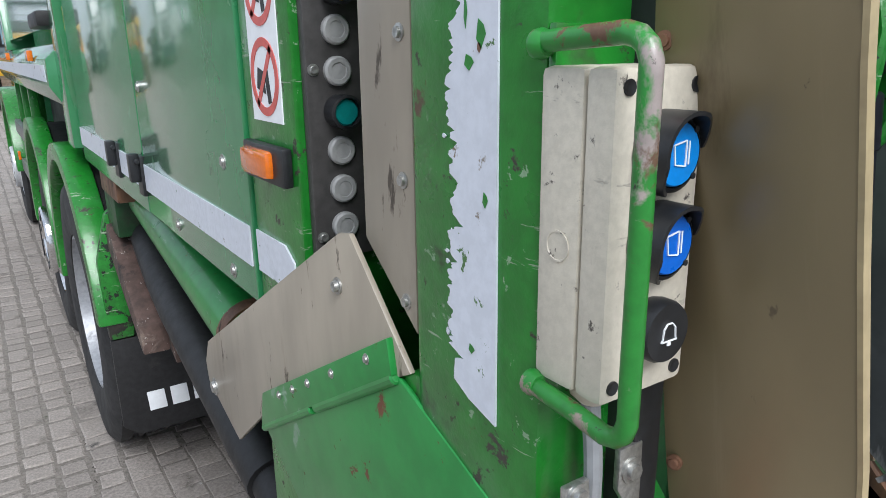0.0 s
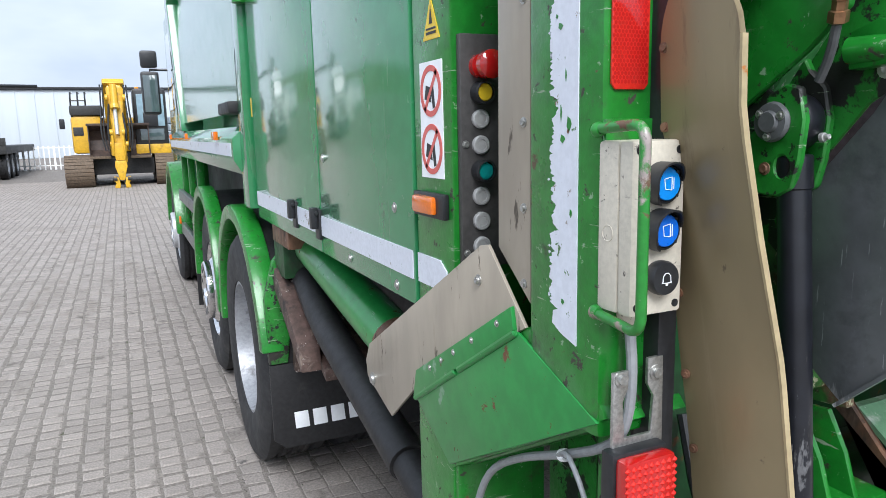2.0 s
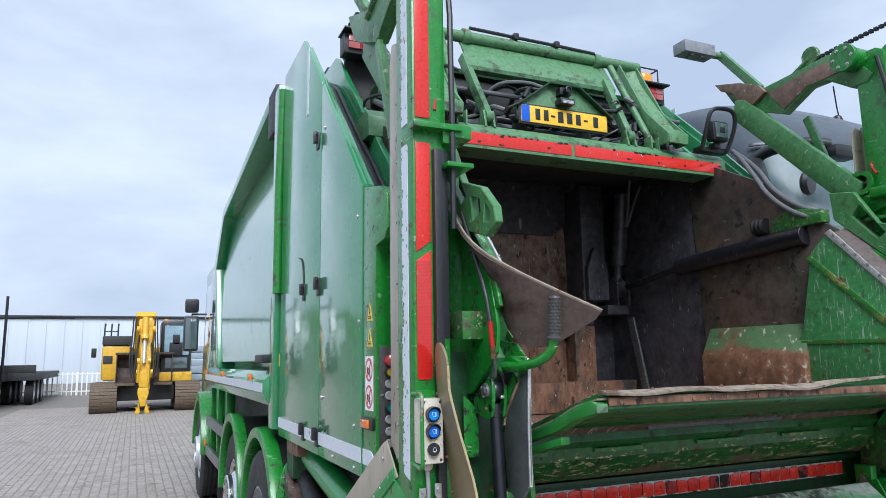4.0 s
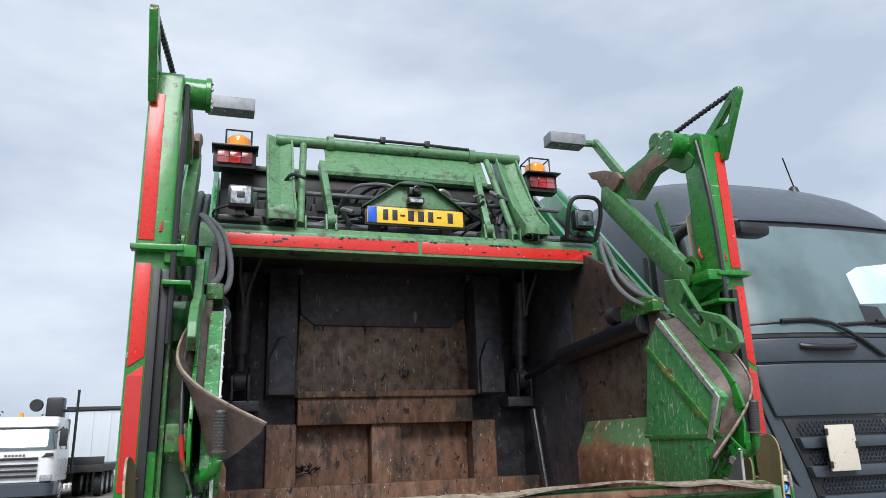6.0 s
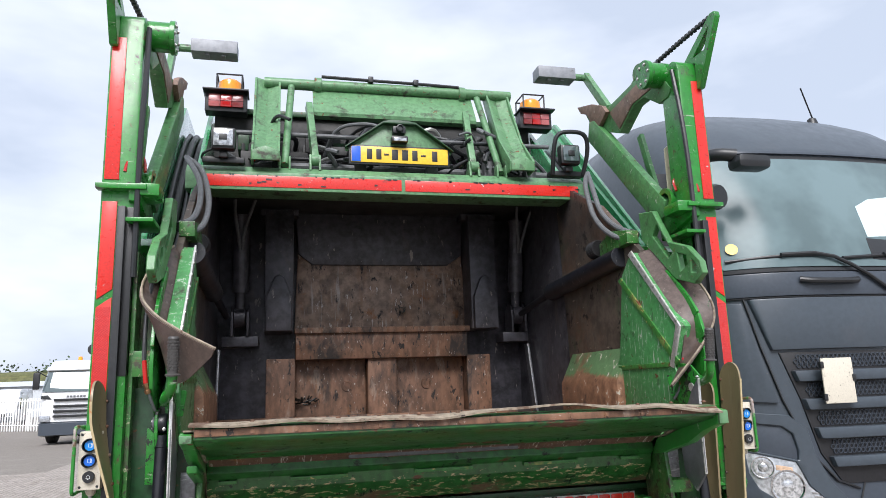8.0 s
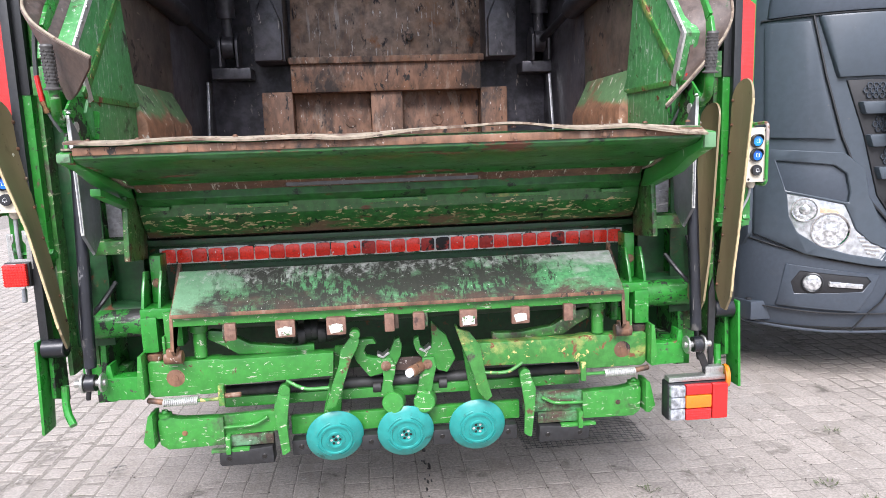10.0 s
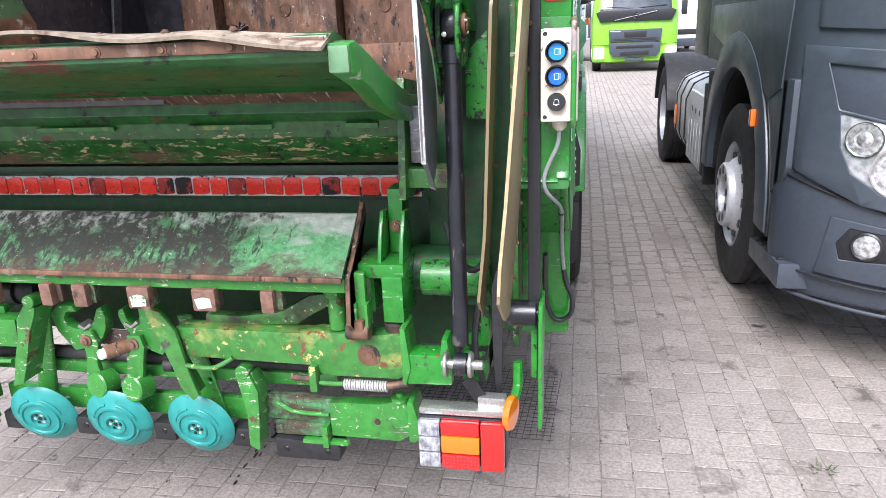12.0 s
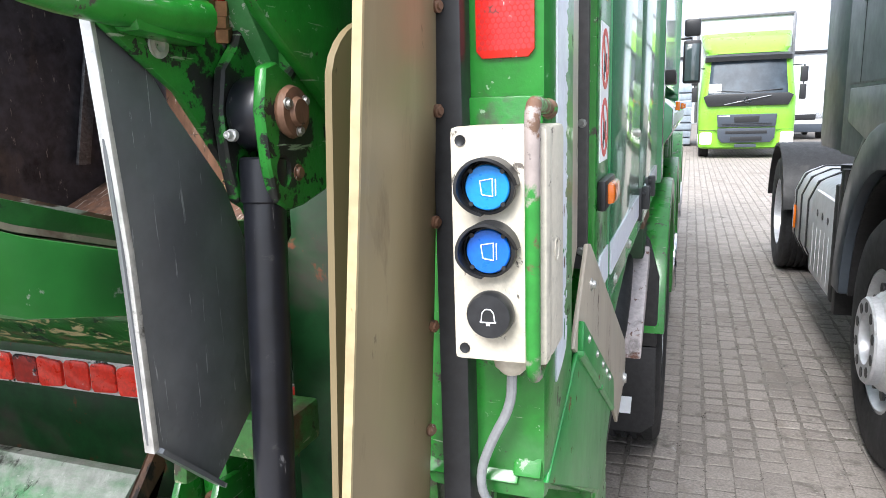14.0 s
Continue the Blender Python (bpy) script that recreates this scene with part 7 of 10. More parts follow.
# ---- top of the tailgate: header beam, plate, frame ----
b = prism(B(), [(0.995, 2.545), (1.16, 2.545), (1.20, 2.66), (1.04, 2.68), (0.998, 2.64)], "x", -1.06, 1.06, 0.006)
header = tp("header_beam", b, GREEN_TOP)
for x0, x1 in ((-0.98, 0.015), (0.035, 1.015)):
    b = prism(B(), [(x0, 2.562), (x1, 2.562), (x1, 2.622), (x0, 2.622)], "y", 0.9925, 0.9948, 0.001)
    tp("red_tape", b, RED, header, "worn red reflective tape")
b = B()
for k in range(46):
    x = random.uniform(-0.95, 1.0)
    z = 2.622 if random.random() < 0.7 else random.uniform(2.565, 2.62)
    w = random.uniform(0.004, 0.03)
    prism(b, [(x, z - random.uniform(0.002, 0.008)), (x + w, z - random.uniform(0.001, 0.006)), (x + w, z + 0.003), (x, z + 0.004)], "y", 0.9905, 0.9926, 0)
tagged(tp("paint_chips", b, GREASE, header), kind="stuff")
# number plate: band and plain dark bars
pl = tp("number_plate", box(B(), (-0.255, 1.052, 2.722), (0.295, 1.060, 2.832), 0.004), BUTTON_BLACK, label="yellow number plate in a dark holder")
tp("plate_face", box(B(), (-0.243, 1.046, 2.733), (0.285, 1.0515, 2.822), 0.003), PLATE_YELLOW, pl)
tp("plate_band", box(B(), (-0.241, 1.0445, 2.735), (-0.192, 1.0462, 2.820), 0.001), PLATE_BLUE, pl)
for k, (x, w) in enumerate(((-0.165, 0.04), (-0.115, 0.04), (-0.030, 0.045), (0.025, 0.045), (0.080, 0.042), (0.190, 0.042))):
    tp("plate_bar", box(B(), (x + 0.006, 1.0442, 2.750), (x + w - 0.006, 1.0458, 2.808), 0.001), INK_BLACK, pl)
for x in (-0.066, 0.135):
    tp("plate_dash", box(B(), (x, 1.0442, 2.774), (x + 0.026, 1.0458, 2.784), 0.001), INK_BLACK, pl)
b = prism(B(), [(-0.27, 2.80), (0.31, 2.80), (0.31, 2.815), (0.11, 2.955), (0.06, 2.965), (-0.03, 2.965), (-0.07, 2.955), (-0.27, 2.815)], "y", 1.065, 1.08, 0.003)
tp("plate_bracket", b, GREEN_TOP)
b = prism(B(), [(-0.275, 2.812), (-0.07, 2.962), (-0.03, 2.972), (0.06, 2.972), (0.11, 2.962), (0.315, 2.812), (0.315, 2.806), (0.11, 2.952), (-0.07, 2.952), (-0.275, 2.806)], "y", 1.03, 1.068, 0.001)
tp("bracket_flange", b, GREEN_DARK)
b = box(B(), (-0.02, 1.02, 2.895), (0.05, 1.065, 2.935), 0.006)
lathe(b, [(0, 0), (0.020, 0), (0.020, 0.03), (0.014, 0.032), (0.012, 0.024), (0, 0.024)], (0.015, 1.022, 2.915), (0, -1, 0), 18)
tp("rear_camera", b, BUTTON_BLACK, label="small black rear camera")
b = box(B(), (-0.03, 1.005, 2.842), (0.06, 1.06, 2.875), 0.008)
tp("plate_lamp", b, BUTTON_BLACK)
tp("lamp_glass", box(B(), (-0.02, 1.001, 2.843), (0.05, 1.008, 2.862), 0.003), CLEAR_LENS)
# tilting frame with cheeks, cross tube, panel and struts
b = tube(B(), [(-0.70, 1.35, 3.285), (0.0, 1.35, 3.29), (0.77, 1.35, 3.295)], 0.032, 16)
for x in (-0.40, 0.46):
    cyl(b, (x - 0.02, 1.35, 3.288), (x + 0.02, 1.35, 3.288), 0.045, 16)
tf = tp("top_frame", b, GREEN_TOP, label="pale green tilting frame above the hopper")
tp("frame_hose", tube(B(), [(-0.38, 1.33, 3.335), (-0.15, 1.33, 3.332), (0.20, 1.33, 3.33), (0.44, 1.33, 3.325)], 0.010, 8), BUTTON_BLACK, tf)
for x in (-0.11, 0.16):
    tp("hose_clip", box(B(), (x, 1.31, 3.315), (x + 0.03, 1.36, 3.35), 0.003), BUTTON_BLACK, tf)
for s in (-1, 1):
    x0, x1 = 0.615, 0.745
    b = sheet(B(), [[(x0, y, z), ((x0 + x1) / 2, y + 0.02, z - 0.01), (x1, y, z)] for y, z in ((1.36, 3.31), (1.30, 3.16), (1.16, 2.95), (1.05, 2.80), (0.96, 2.72))], 0.012)
    for xx in (x0, x1):
        prism(b, [(1.38, 3.33), (1.33, 3.30), (1.12, 2.92), (0.945, 2.74), (0.955, 2.69), (1.04, 2.69), (1.24, 2.98), (1.40, 3.28)], "x", xx - 0.006, xx + 0.006, 0.002)
    prism(b, [(x0, 2.69), (x1, 2.69), (x1, 2.74), ((x0 + x1) / 2, 2.765), (x0, 2.74)], "y", 0.945, 0.96, 0.002)
    tp("cheek", b, GREEN_TOP, tf, s=s)
    b = tube(B(), [(0.55, 1.33, 3.26), (0.585, 1.05, 2.70)], 0.020, 12)
    box(b, (0.555, 1.02, 2.665), (0.565, 1.08, 2.74), 0.003)
    box(b, (0.605, 1.02, 2.665), (0.615, 1.08, 2.74), 0.003)
    tp("strut", b, GREEN_TOP, tf, s=s)
    b = bar(B(), (0.455, 1.27, 3.13), (0.43, 1.06, 2.74), 0.035, 0.05, 0.004)
    lathe(b, [(0.012, -0.02), (0.03, -0.02), (0.03, 0.02), (0.012, 0.02)], (0.43, 1.05, 2.73), (1, 0, 0), 16)
    prism(b, [(1.02, 2.67), (1.12, 2.67), (1.07, 2.76), (1.04, 2.76)], "x", 0.40, 0.412, 0.003)
    prism(b, [(1.02, 2.67), (1.12, 2.67), (1.07, 2.76), (1.04, 2.76)], "x", 0.448, 0.46, 0.003)
    tp("panel_leg", b, GREEN_TOP, tf, s=s)
b = sheet(B(), [[(x, y, z) for x in (-0.43, 0.03, 0.52)] for y, z in ((1.36, 3.265), (1.345, 3.25), (1.25, 3.085), (1.255, 3.065), (1.30, 3.06))], 0.010)
tp("tilt_panel", b, GREEN_TOP, tf, "pale green sheet panel")
# machinery behind the frame: dark box, valves, pipes, hoses
b = box(B(), (-1.0, 1.98, 2.9), (1.0, 2.10, 3.28), 0.01)
box(b, (-0.95, 1.25, 2.66), (0.95, 1.98, 2.70), 0.004)
tp("machine_well", b, DARK_METAL)
for k in range(26):
    x = -0.85 + 1.7 * random.random()
    z = random.uniform(2.72, 3.0)
    w, h = random.uniform(0.03, 0.10), random.uniform(0.04, 0.12)
    tp("valve_block", box(B(), (x - w, random.uniform(1.35, 1.6), z), (x + w, random.uniform(1.62, 1.85), z + h), 0.008), DARK_METAL if k % 3 else GREEN_DARK)
for k in range(22):
    x = random.uniform(-0.85, 0.85)
    y, z = random.uniform(1.25, 1.55), random.uniform(2.72, 3.05)
    pts = [(x, y, z), (x + random.uniform(-0.2, 0.2), y - 0.05, z + random.uniform(-0.05, 0.12)), (x + random.uniform(-0.35, 0.35), y + 0.05, z + random.uniform(-0.05, 0.05)), (x + random.uniform(-0.4, 0.4), y + 0.2, max(2.71, z - 0.1))]
    tp("hydraulic_hose", tube(B(), pts, random.choice((0.010, 0.014, 0.018)), 8, 2), BUTTON_BLACK if k % 4 else ZINC)
b = box(B(), (-0.99, 1.63, 2.66), (0.99, 1.66, 3.19), 0.003)
tp("well_back", b, DARK_METAL)
tp("well_edge", box(B(), (-0.99, 1.60, 3.19), (0.99, 1.68, 3.225), 0.006), GREEN_DARK)
for k in range(26):
    x = random.uniform(-0.92, 0.92)
    z = random.uniform(2.74, 2.98)
    pts = [(x, 1.10, z), (x + random.uniform(-0.1, 0.1), 1.14, z + random.uniform(-0.04, 0.10)), (x + random.uniform(-0.25, 0.25), 1.20, z + random.uniform(-0.06, 0.04)), (x + random.uniform(-0.3, 0.3), 1.32, max(2.72, z - 0.1))]
    tp("hydraulic_hose", tube(B(), pts, random.choice((0.007, 0.010, 0.013)), 8, 2), BUTTON_BLACK if k % 3 else HOSE_GREY)
for x in (-0.78, -0.62, -0.18, 0.22, 0.55, 0.80):
    b = box(B(), (x - 0.03, 1.14, 2.70), (x + 0.03, 1.20, 2.80), 0.005)
    for d in (-0.018, 0.018):
        cyl(b, (x + d, 1.16, 2.80), (x + d, 1.16, 2.845), 0.010, 8)
        cyl(b, (x + d, 1.13, 2.75), (x + d, 1.10, 2.75), 0.009, 8)
    tp("valve_block", b, HOSE_GREY if x > 0 else DARK_METAL)
tp("red_wire", tube(B(), [(-0.74, 1.08, 2.72), (-0.70, 1.06, 2.79), (-0.64, 1.08, 2.80), (-0.60, 1.10, 2.74), (-0.57, 1.12, 2.71)], 0.003, 6, 2), RED_LENS)
for z, r in ((2.75, 0.02), (2.93, 0.013)):
    tp("pipe", tube(B(), [(-0.9, 1.22, z), (0.95, 1.22, z)], r, 10), HOSE_GREY)
for s in (-1, 1):
    # red lamp with black housing, beacon above with a wire cage
    xa, xb = (0.80, 1.035) if s < 0 else (0.885, 1.10)
    b = box(B(), (xa, 1.49, 3.155), (xb, 1.58, 3.275), 0.006)
    box(b, (xa - 0.01, 1.44, 3.268), (xb + 0.01, 1.58, 3.278), 0.002)
    rl = tp("high_lamp", b, BUTTON_BLACK, label="red high-level lamp in a black hood", s=s)
    w3 = (xb - xa - 0.04) / 3
    for k in range(3):
        tp("lens", box(B(), (xa + 0.02 + k * w3, 1.474, 3.178), (xa + 0.0185 + (k + 1) * w3, 1.492, 3.255), 0.006), (LENS_SMOKY, RED_LENS, LENS_PINK)[k], rl, s=s)
    tp("lens_rib", box(B(), (xa + 0.02, 1.4715, 3.214), (xb - 0.02, 1.476, 3.218), 0.001), LENS_SMOKY, rl, s=s)
    xm = xa + 0.10
    b = lathe(B(), [(0, 0), (0.07, 0), (0.072, 0.01), (0.066, 0.07), (0.05, 0.085), (0, 0.09)], (xm, 1.56, 3.285), (0, 0, 1), 24)
    bc = tp("beacon", b, AMBER, label="amber beacon in a wire cage", s=s)
    b = B()
    for k in range(4):
        a = math.pi / 4 + k * math.pi / 2
        px, py = xm + 0.10 * math.cos(a), 1.56 + 0.10 * math.sin(a)
        tube(b, [(px, py, 3.28), (px, py, 3.385)], 0.005, 6)
        a2 = a + math.pi / 2
        tube(b, [(px, py, 3.385), (xm + 0.10 * math.cos(a2), 1.56 + 0.10 * math.sin(a2), 3.385)], 0.005, 6)
    tp("cage", b, BUTTON_BLACK, bc, s=s)
    # flat floodlight on its arm
    b = box(B(), (0.83, 1.0, 3.275), (1.06, 1.10, 3.345), 0.006)
    box(b, (0.89, 1.02, 3.265), (0.91, 1.06, 3.277), 0.003)
    box(b, (0.97, 1.02, 3.265), (0.99, 1.06, 3.277), 0.003)
    fl = tp("floodlight", b, DULL_ALU, label="flat grey floodlight", s=s)
    b = tube(B(), [(1.05, 1.06, 3.315), (1.12, 1.06, 3.315), (1.15, 1.03, 3.30)], 0.020, 10)
    bar(b, (1.145, 1.05, 3.32), (1.13, 0.78, 3.0), 0.03, 0.05, 0.004)
    tp("floodlight_arm", b, GREEN_TOP, fl, s=s)
    # small square work lamp
    xw = 0.88 if s < 0 else 0.945
    b = box(B(), (xw - 0.058, 0.90, 2.722), (xw + 0.058, 0.96, 2.835), 0.016)
    box(b, (xw - 0.02, 0.93, 2.69), (xw + 0.02, 0.98, 2.72), 0.004)
    box(b, (xw - 0.10, 0.96, 2.672), (xw + 0.10, 1.02, 2.70), 0.004)
    wl_ = tp("work_lamp", b, BUTTON_BLACK, label="square black work lamp", s=s)
    tp("lens", box(B(), (xw - 0.046, 0.892, 2.736), (xw + 0.046, 0.902, 2.822), 0.006), CLEAR_LENS if s < 0 else GLASS_DARK, wl_, s=s)
    tp("led_square", box(B(), (xw - 0.018, 0.888, 2.765), (xw + 0.018, 0.893, 2.795), 0.002), BUTTON_BLACK, wl_, s=s)
    if s > 0:
        tp("lamp_guard", tube(B(), [(0.855, 0.96, 2.68), (0.845, 0.90, 2.80), (0.86, 0.88, 2.885), (0.94, 0.875, 2.90), (1.03, 0.875, 2.89), (1.05, 0.90, 2.80), (1.035, 0.96, 2.68)], 0.012, 10, 2), BUTTON_BLACK, wl_)
    # hoses from the header down the hopper mouth
    for d in (0, 0.035):
        tp("side_hose", tube(B(), [(1.05, 0.93, 2.68), (1.0 - d, 0.80, 2.59), (0.955 - d, 0.68, 2.49 - d), (0.94 - d, 0.60, 2.37 - d), (0.95 - d, 0.48, 2.265 - d), (0.985 - d, 0.39, 2.22 - d)], 0.013, 10, 2), HOSE_GREY, s=s)
    b = cyl(B(), (0.982, 0.395, 2.218), (0.992, 0.365, 2.20), 0.022, 12)
    tp("hose_fitting", b, BUTTON_BLACK, s=s)

    # ---- lift linkage seen in profile ----
    b = prism(B(), [(1.02, 3.10), (0.72, 2.985), (0.55, 2.995), (0.34, 3.01), (0.25, 2.985), (0.13, 2.83), (0.16, 2.80), (0.24, 2.80), (0.36, 2.885), (0.46, 2.885), (0.62, 2.80), (0.83, 2.89), (0.92, 2.94)], "x", 1.095, 1.15, 0.006)
    lk = tp("upper_link", b, GREEN_LEVER, label="bent upper link of the lift, rust-brown on its face", s=s)
    b = prism(B(), [(0.70, 2.945), (0.40, 2.975), (0.30, 2.97), (0.25, 2.90), (0.36, 2.895), (0.46, 2.895), (0.61, 2.82)], "x", 1.090, 1.0955, 0.001)
    tp("rust_face", b, BROWN_PLATE, lk, s=s)
    b = cyl(B(), (1.02, 0.21, 2.925), (1.20, 0.21, 2.925), 0.058, 24)
    cyl(b, (1.01, 0.21, 2.925), (1.03, 0.21, 2.925), 0.066, 24)
    tp("pivot_tube", b, GREEN_POST, lk, s=s)
    for k in range(6):
        a = 2 * math.pi * k / 6
        tp("flange_bolt", bolt(B(), (1.01, 0.21 + 0.046 * math.cos(a), 2.925 + 0.046 * math.sin(a)), (-1, 0, 0), 0.006, 0.006), ZINC, lk, s=s)
    b = prism(B(), [(0.90, 2.97), (0.84, 2.955), (0.22, 2.33), (0.25, 2.26), (0.31, 2.24), (0.93, 2.87)], "x", 1.066, 1.112, 0.008)
    tp("main_lever", b, GREEN_LEVER, label="green main lever of the lift", s=s)
    e = [(0.34, 2.30), (0.22, 2.28), (0.12, 2.12), (-0.01, 2.075), (-0.09, 2.0), (-0.10, 1.95), (-0.04, 1.915), (0.09, 1.955), (0.33, 2.17)]
    b = prism(B(), e, "x", 0.998, 1.026, 0.003, holes=([(0.20, 2.215), (0.24, 2.17), (0.13, 2.05), (0.095, 2.07)], [(0.06, 2.06), (0.0, 2.04), (-0.005, 2.0), (0.05, 1.98)], [(-0.035, 2.02), (-0.07, 1.985), (-0.06, 1.955), (-0.025, 1.965)]))
    tp("lever_end", b, GREEN_LEVER, label="green lever end plate with cut-outs", s=s)
    b = bar(B(), (1.165, 0.54, 2.76), (1.16, 0.40, 2.34), 0.022, 0.04, 0.004)
    tp("side_link", b, GREEN_LEVER, s=s)
    b = lathe(B(), [(0, -0.012), (0.046, -0.012), (0.05, -0.006), (0.05, 0.006), (0.046, 0.012), (0, 0.012)], (1.15, 0.47, 3.065), (1, 0, 0), 24)
    tube(b, [(1.15, 0.48, 3.05), (1.15, 0.60, 2.99), (1.15, 0.72, 2.95)], 0.018, 10)
    tp("chain_roller", b, GREEN_WORN, s=s)
    b = prism(B(), [(1.04, 3.115), (1.0, 3.06), (0.92, 3.02), (0.86, 2.92), (0.80, 2.90), (0.70, 2.95), (0.74, 3.0), (0.86, 3.06)], "x", 1.07, 1.095, 0.004)
    tp("claw_plate", b, BROWN_PLATE, s=s)
    # flanged tube bracket at the middle of the post
    b = lathe(B(), [(0.036, 0), (0.058, 0), (0.058, 0.012), (0.046, 0.016), (0.046, 0.08), (0.036, 0.08)], (1.07, 0.23, 2.33), (1, 0, 0), 24)
    prism(b, [(0.30, 2.27), (0.05, 2.28), (0.05, 2.22), (0.30, 2.16)], "x", 1.08, 1.12, 0.004)
    prism(b, [(1.03, 0.02), (1.12, 0.02), (1.12, 0.20), (1.03, 0.20)], "z", 2.14, 2.155, 0.003)
    tp("tube_bracket", b, GREEN_POST, s=s)
    tp("red_cable", tube(B(), [(1.09, 0.16, 2.36), (1.10, 0.20, 2.42), (1.12, 0.14, 2.44), (1.13, 0.08, 2.40), (1.14, 0.07, 2.33)], 0.006, 8, 2), RED_LENS, s=s)
    tp("post_cable", tube(B(), [(1.09, 0.10, 2.9), (1.085, 0.06, 2.7), (1.09, 0.05, 2.5), (1.09, 0.045, 2.3), (1.09, 0.05, 1.95)], 0.010, 8, 1), BUTTON_BLACK, s=s)
    # tipping cylinder under its bracket, inside the hopper
    b = cyl(B(), (0.945, 0.44, 2.115), (0.935, 1.28, 2.065), 0.048, 24)
    cyl(b, (0.935, 1.27, 2.066), (0.90, 1.72, 1.99), 0.02, 14)
    tp("tipping_cylinder", b, BLACK_PAINT, label="scuffed black hydraulic cylinder", s=s)
    b = prism(B(), [(0.34, 2.16), (0.62, 2.15), (0.62, 2.21), (0.50, 2.25), (0.34, 2.22)], "x", 0.93, 0.99, 0.004)
    tp("cylinder_bracket", b, GREEN_WORN, s=s)
    b = B()
    for k in range(3):
        lathe(b, [(0, 0), (0.04, 0), (0.046, 0.012), (0.04, 0.024), (0, 0.024)], (0.95, 0.66 + k * 0.025, 2.20), (0, 1, 0), 18)
    tp("rubber_buffer", b, BLACK, s=s)

    # ---- side wings: green box, white strip, rubber sheet ----
    b = prism(B(), [(0.31, 2.11), (0.41, 2.02), (0.49, 1.66), (0.52, 1.62), (0.50, 1.42), (0.12, 1.42), (0.02, 1.56), (0.05, 1.60), (-0.03, 1.75)], "x", 0.925, 0.972, 0.004)
    wing = tp("wing_box", b, GREEN_SCRATCHED, label="scratched green wing plate beside the hopper", s=s)
    b = prism(B(), [(0.41, 2.01), (0.44, 2.0), (0.02, 1.60), (0.0, 1.62)], "x", 0.918, 0.926, 0.002)
    box(b, (0.918, 0.04, 1.595), (0.926, 0.50, 1.615), 0.002)
    tp("weld_rib", b, GREEN_YELLOW, wing, s=s)
    b = prism(B(), [(0.295, 2.115), (0.325, 2.10), (-0.005, 1.755), (0.065, 1.60), (0.04, 1.59), (-0.035, 1.75)], "x", 0.917, 0.9245, 0.001)
    ws = tp("clamp_strip", b, STEEL_EDGE, wing, "white clamp strip with rivets", s=s)
    for f in range(7):
        y, z = 0.28 - 0.29 * f / 6, 2.085 - 0.31 * f / 6
        tp("rivet", bolt(B(), (0.917, y, z), (-1, 0, 0), 0.005, 0.003), ZINC, ws, s=s)
    if s < 0:
        up = [(1.0, 0.30, 2.11), (1.05, 0.13, 2.0), (1.06, -0.02, 1.885), (0.99, -0.14, 1.80), (0.89, -0.215, 1.735), (0.79, -0.263, 1.682)]
        lo = [(0.95, 0.33, 2.08), (0.945, 0.18, 1.94), (0.95, 0.02, 1.76), (0.955, -0.04, 1.62), (0.90, -0.13, 1.575), (0.80, -0.245, 1.662)]
    else:
        up = [(1.0, 0.28, 2.12), (1.05, 0.10, 2.01), (1.07, -0.02, 1.88), (1.06, -0.07, 1.77), (0.98, -0.06, 1.66), (0.86, -0.03, 1.525)]
        lo = [(0.945, 0.31, 2.10), (0.945, 0.13, 1.92), (0.945, -0.03, 1.75), (0.95, 0.02, 1.64), (0.93, 0.03, 1.58), (0.88, 0.02, 1.52)]
    rows = [[Vector(a).lerp(Vector(c), g) for a, c in zip(up, lo)] for g in (0, 0.33, 0.66, 1)]
    fine = []
    for row in rows:
        pts = row
        for _ in range(2):
            cut = [pts[0]]
            for a, c in zip(pts, pts[1:]):
                cut += [a.lerp(c, 0.25), a.lerp(c, 0.75)]
            pts = cut + [pts[-1]]
        fine.append(pts)
    tp("rubber_wing", sheet(B(), fine, 0.008), BROWN_RUBBER, wing, "curved brown rubber side sheet", s=s)
    tp("rubber_edge", tube(B(), [p + Vector((0, -0.002, 0.002)) for p in fine[0]], 0.0045, 6), BEIGE_EDGE, wing, s=s)
# ---- ground ----
b = B()
R = 900
t = bmesh.ops.create_grid(b, x_segments=24, y_segments=24, size=R)
b.transform(Matrix.Translation((0, 0, -0.0035)))
ground = structure("ground", b, JOINT, "grey concrete block paving of an open lorry yard", "ground")


# ---- dark grey tractor unit beside the refuse truck ----
TRACTOR = thing("tractor_unit", (3.30, 3.5, 0), "matt anthracite tractor unit with high cab, parked on the paving", "truck")
MX = 3.30
# lightened base colour stands in for grey sky reflected on the screen
SCREEN = material("windscreen_tint_with_sky", (0.12, 0.168, 0.178), 0.26, var=0.18, grain=1.6, spec=0.22)
SCREEN_LIGHT = material("daylight_through_cab_glass", (0.55, 0.68, 0.70), 0.1, var=0.1, grain=3, coat=0.5)
LAMP_GLASS = material("clear_lamp_cover", (0.50, 0.52, 0.54), 0.10, metal=0.45, var=0.3, grain=30, coat=1.0, alpha_rough=0.03)
LAMP_BOWL = material("faceted_lamp_bowl", (0.62, 0.63, 0.64), 0.14, metal=0.7, var=0.4, grain=60, coat=0.8, bump=0.002)
LAMP_AMBER = material("amber_lamp_reflector", (0.55, 0.38, 0.26), 0.25, var=0.2, grain=60, coat=0.8)


def mb(name, bm, mat, parent=None, label=""):
    return part(name, shift(bm, MX), mat, parent or TRACTOR, label)


HW, CW, CD = 1.25, 0.60, 0.36


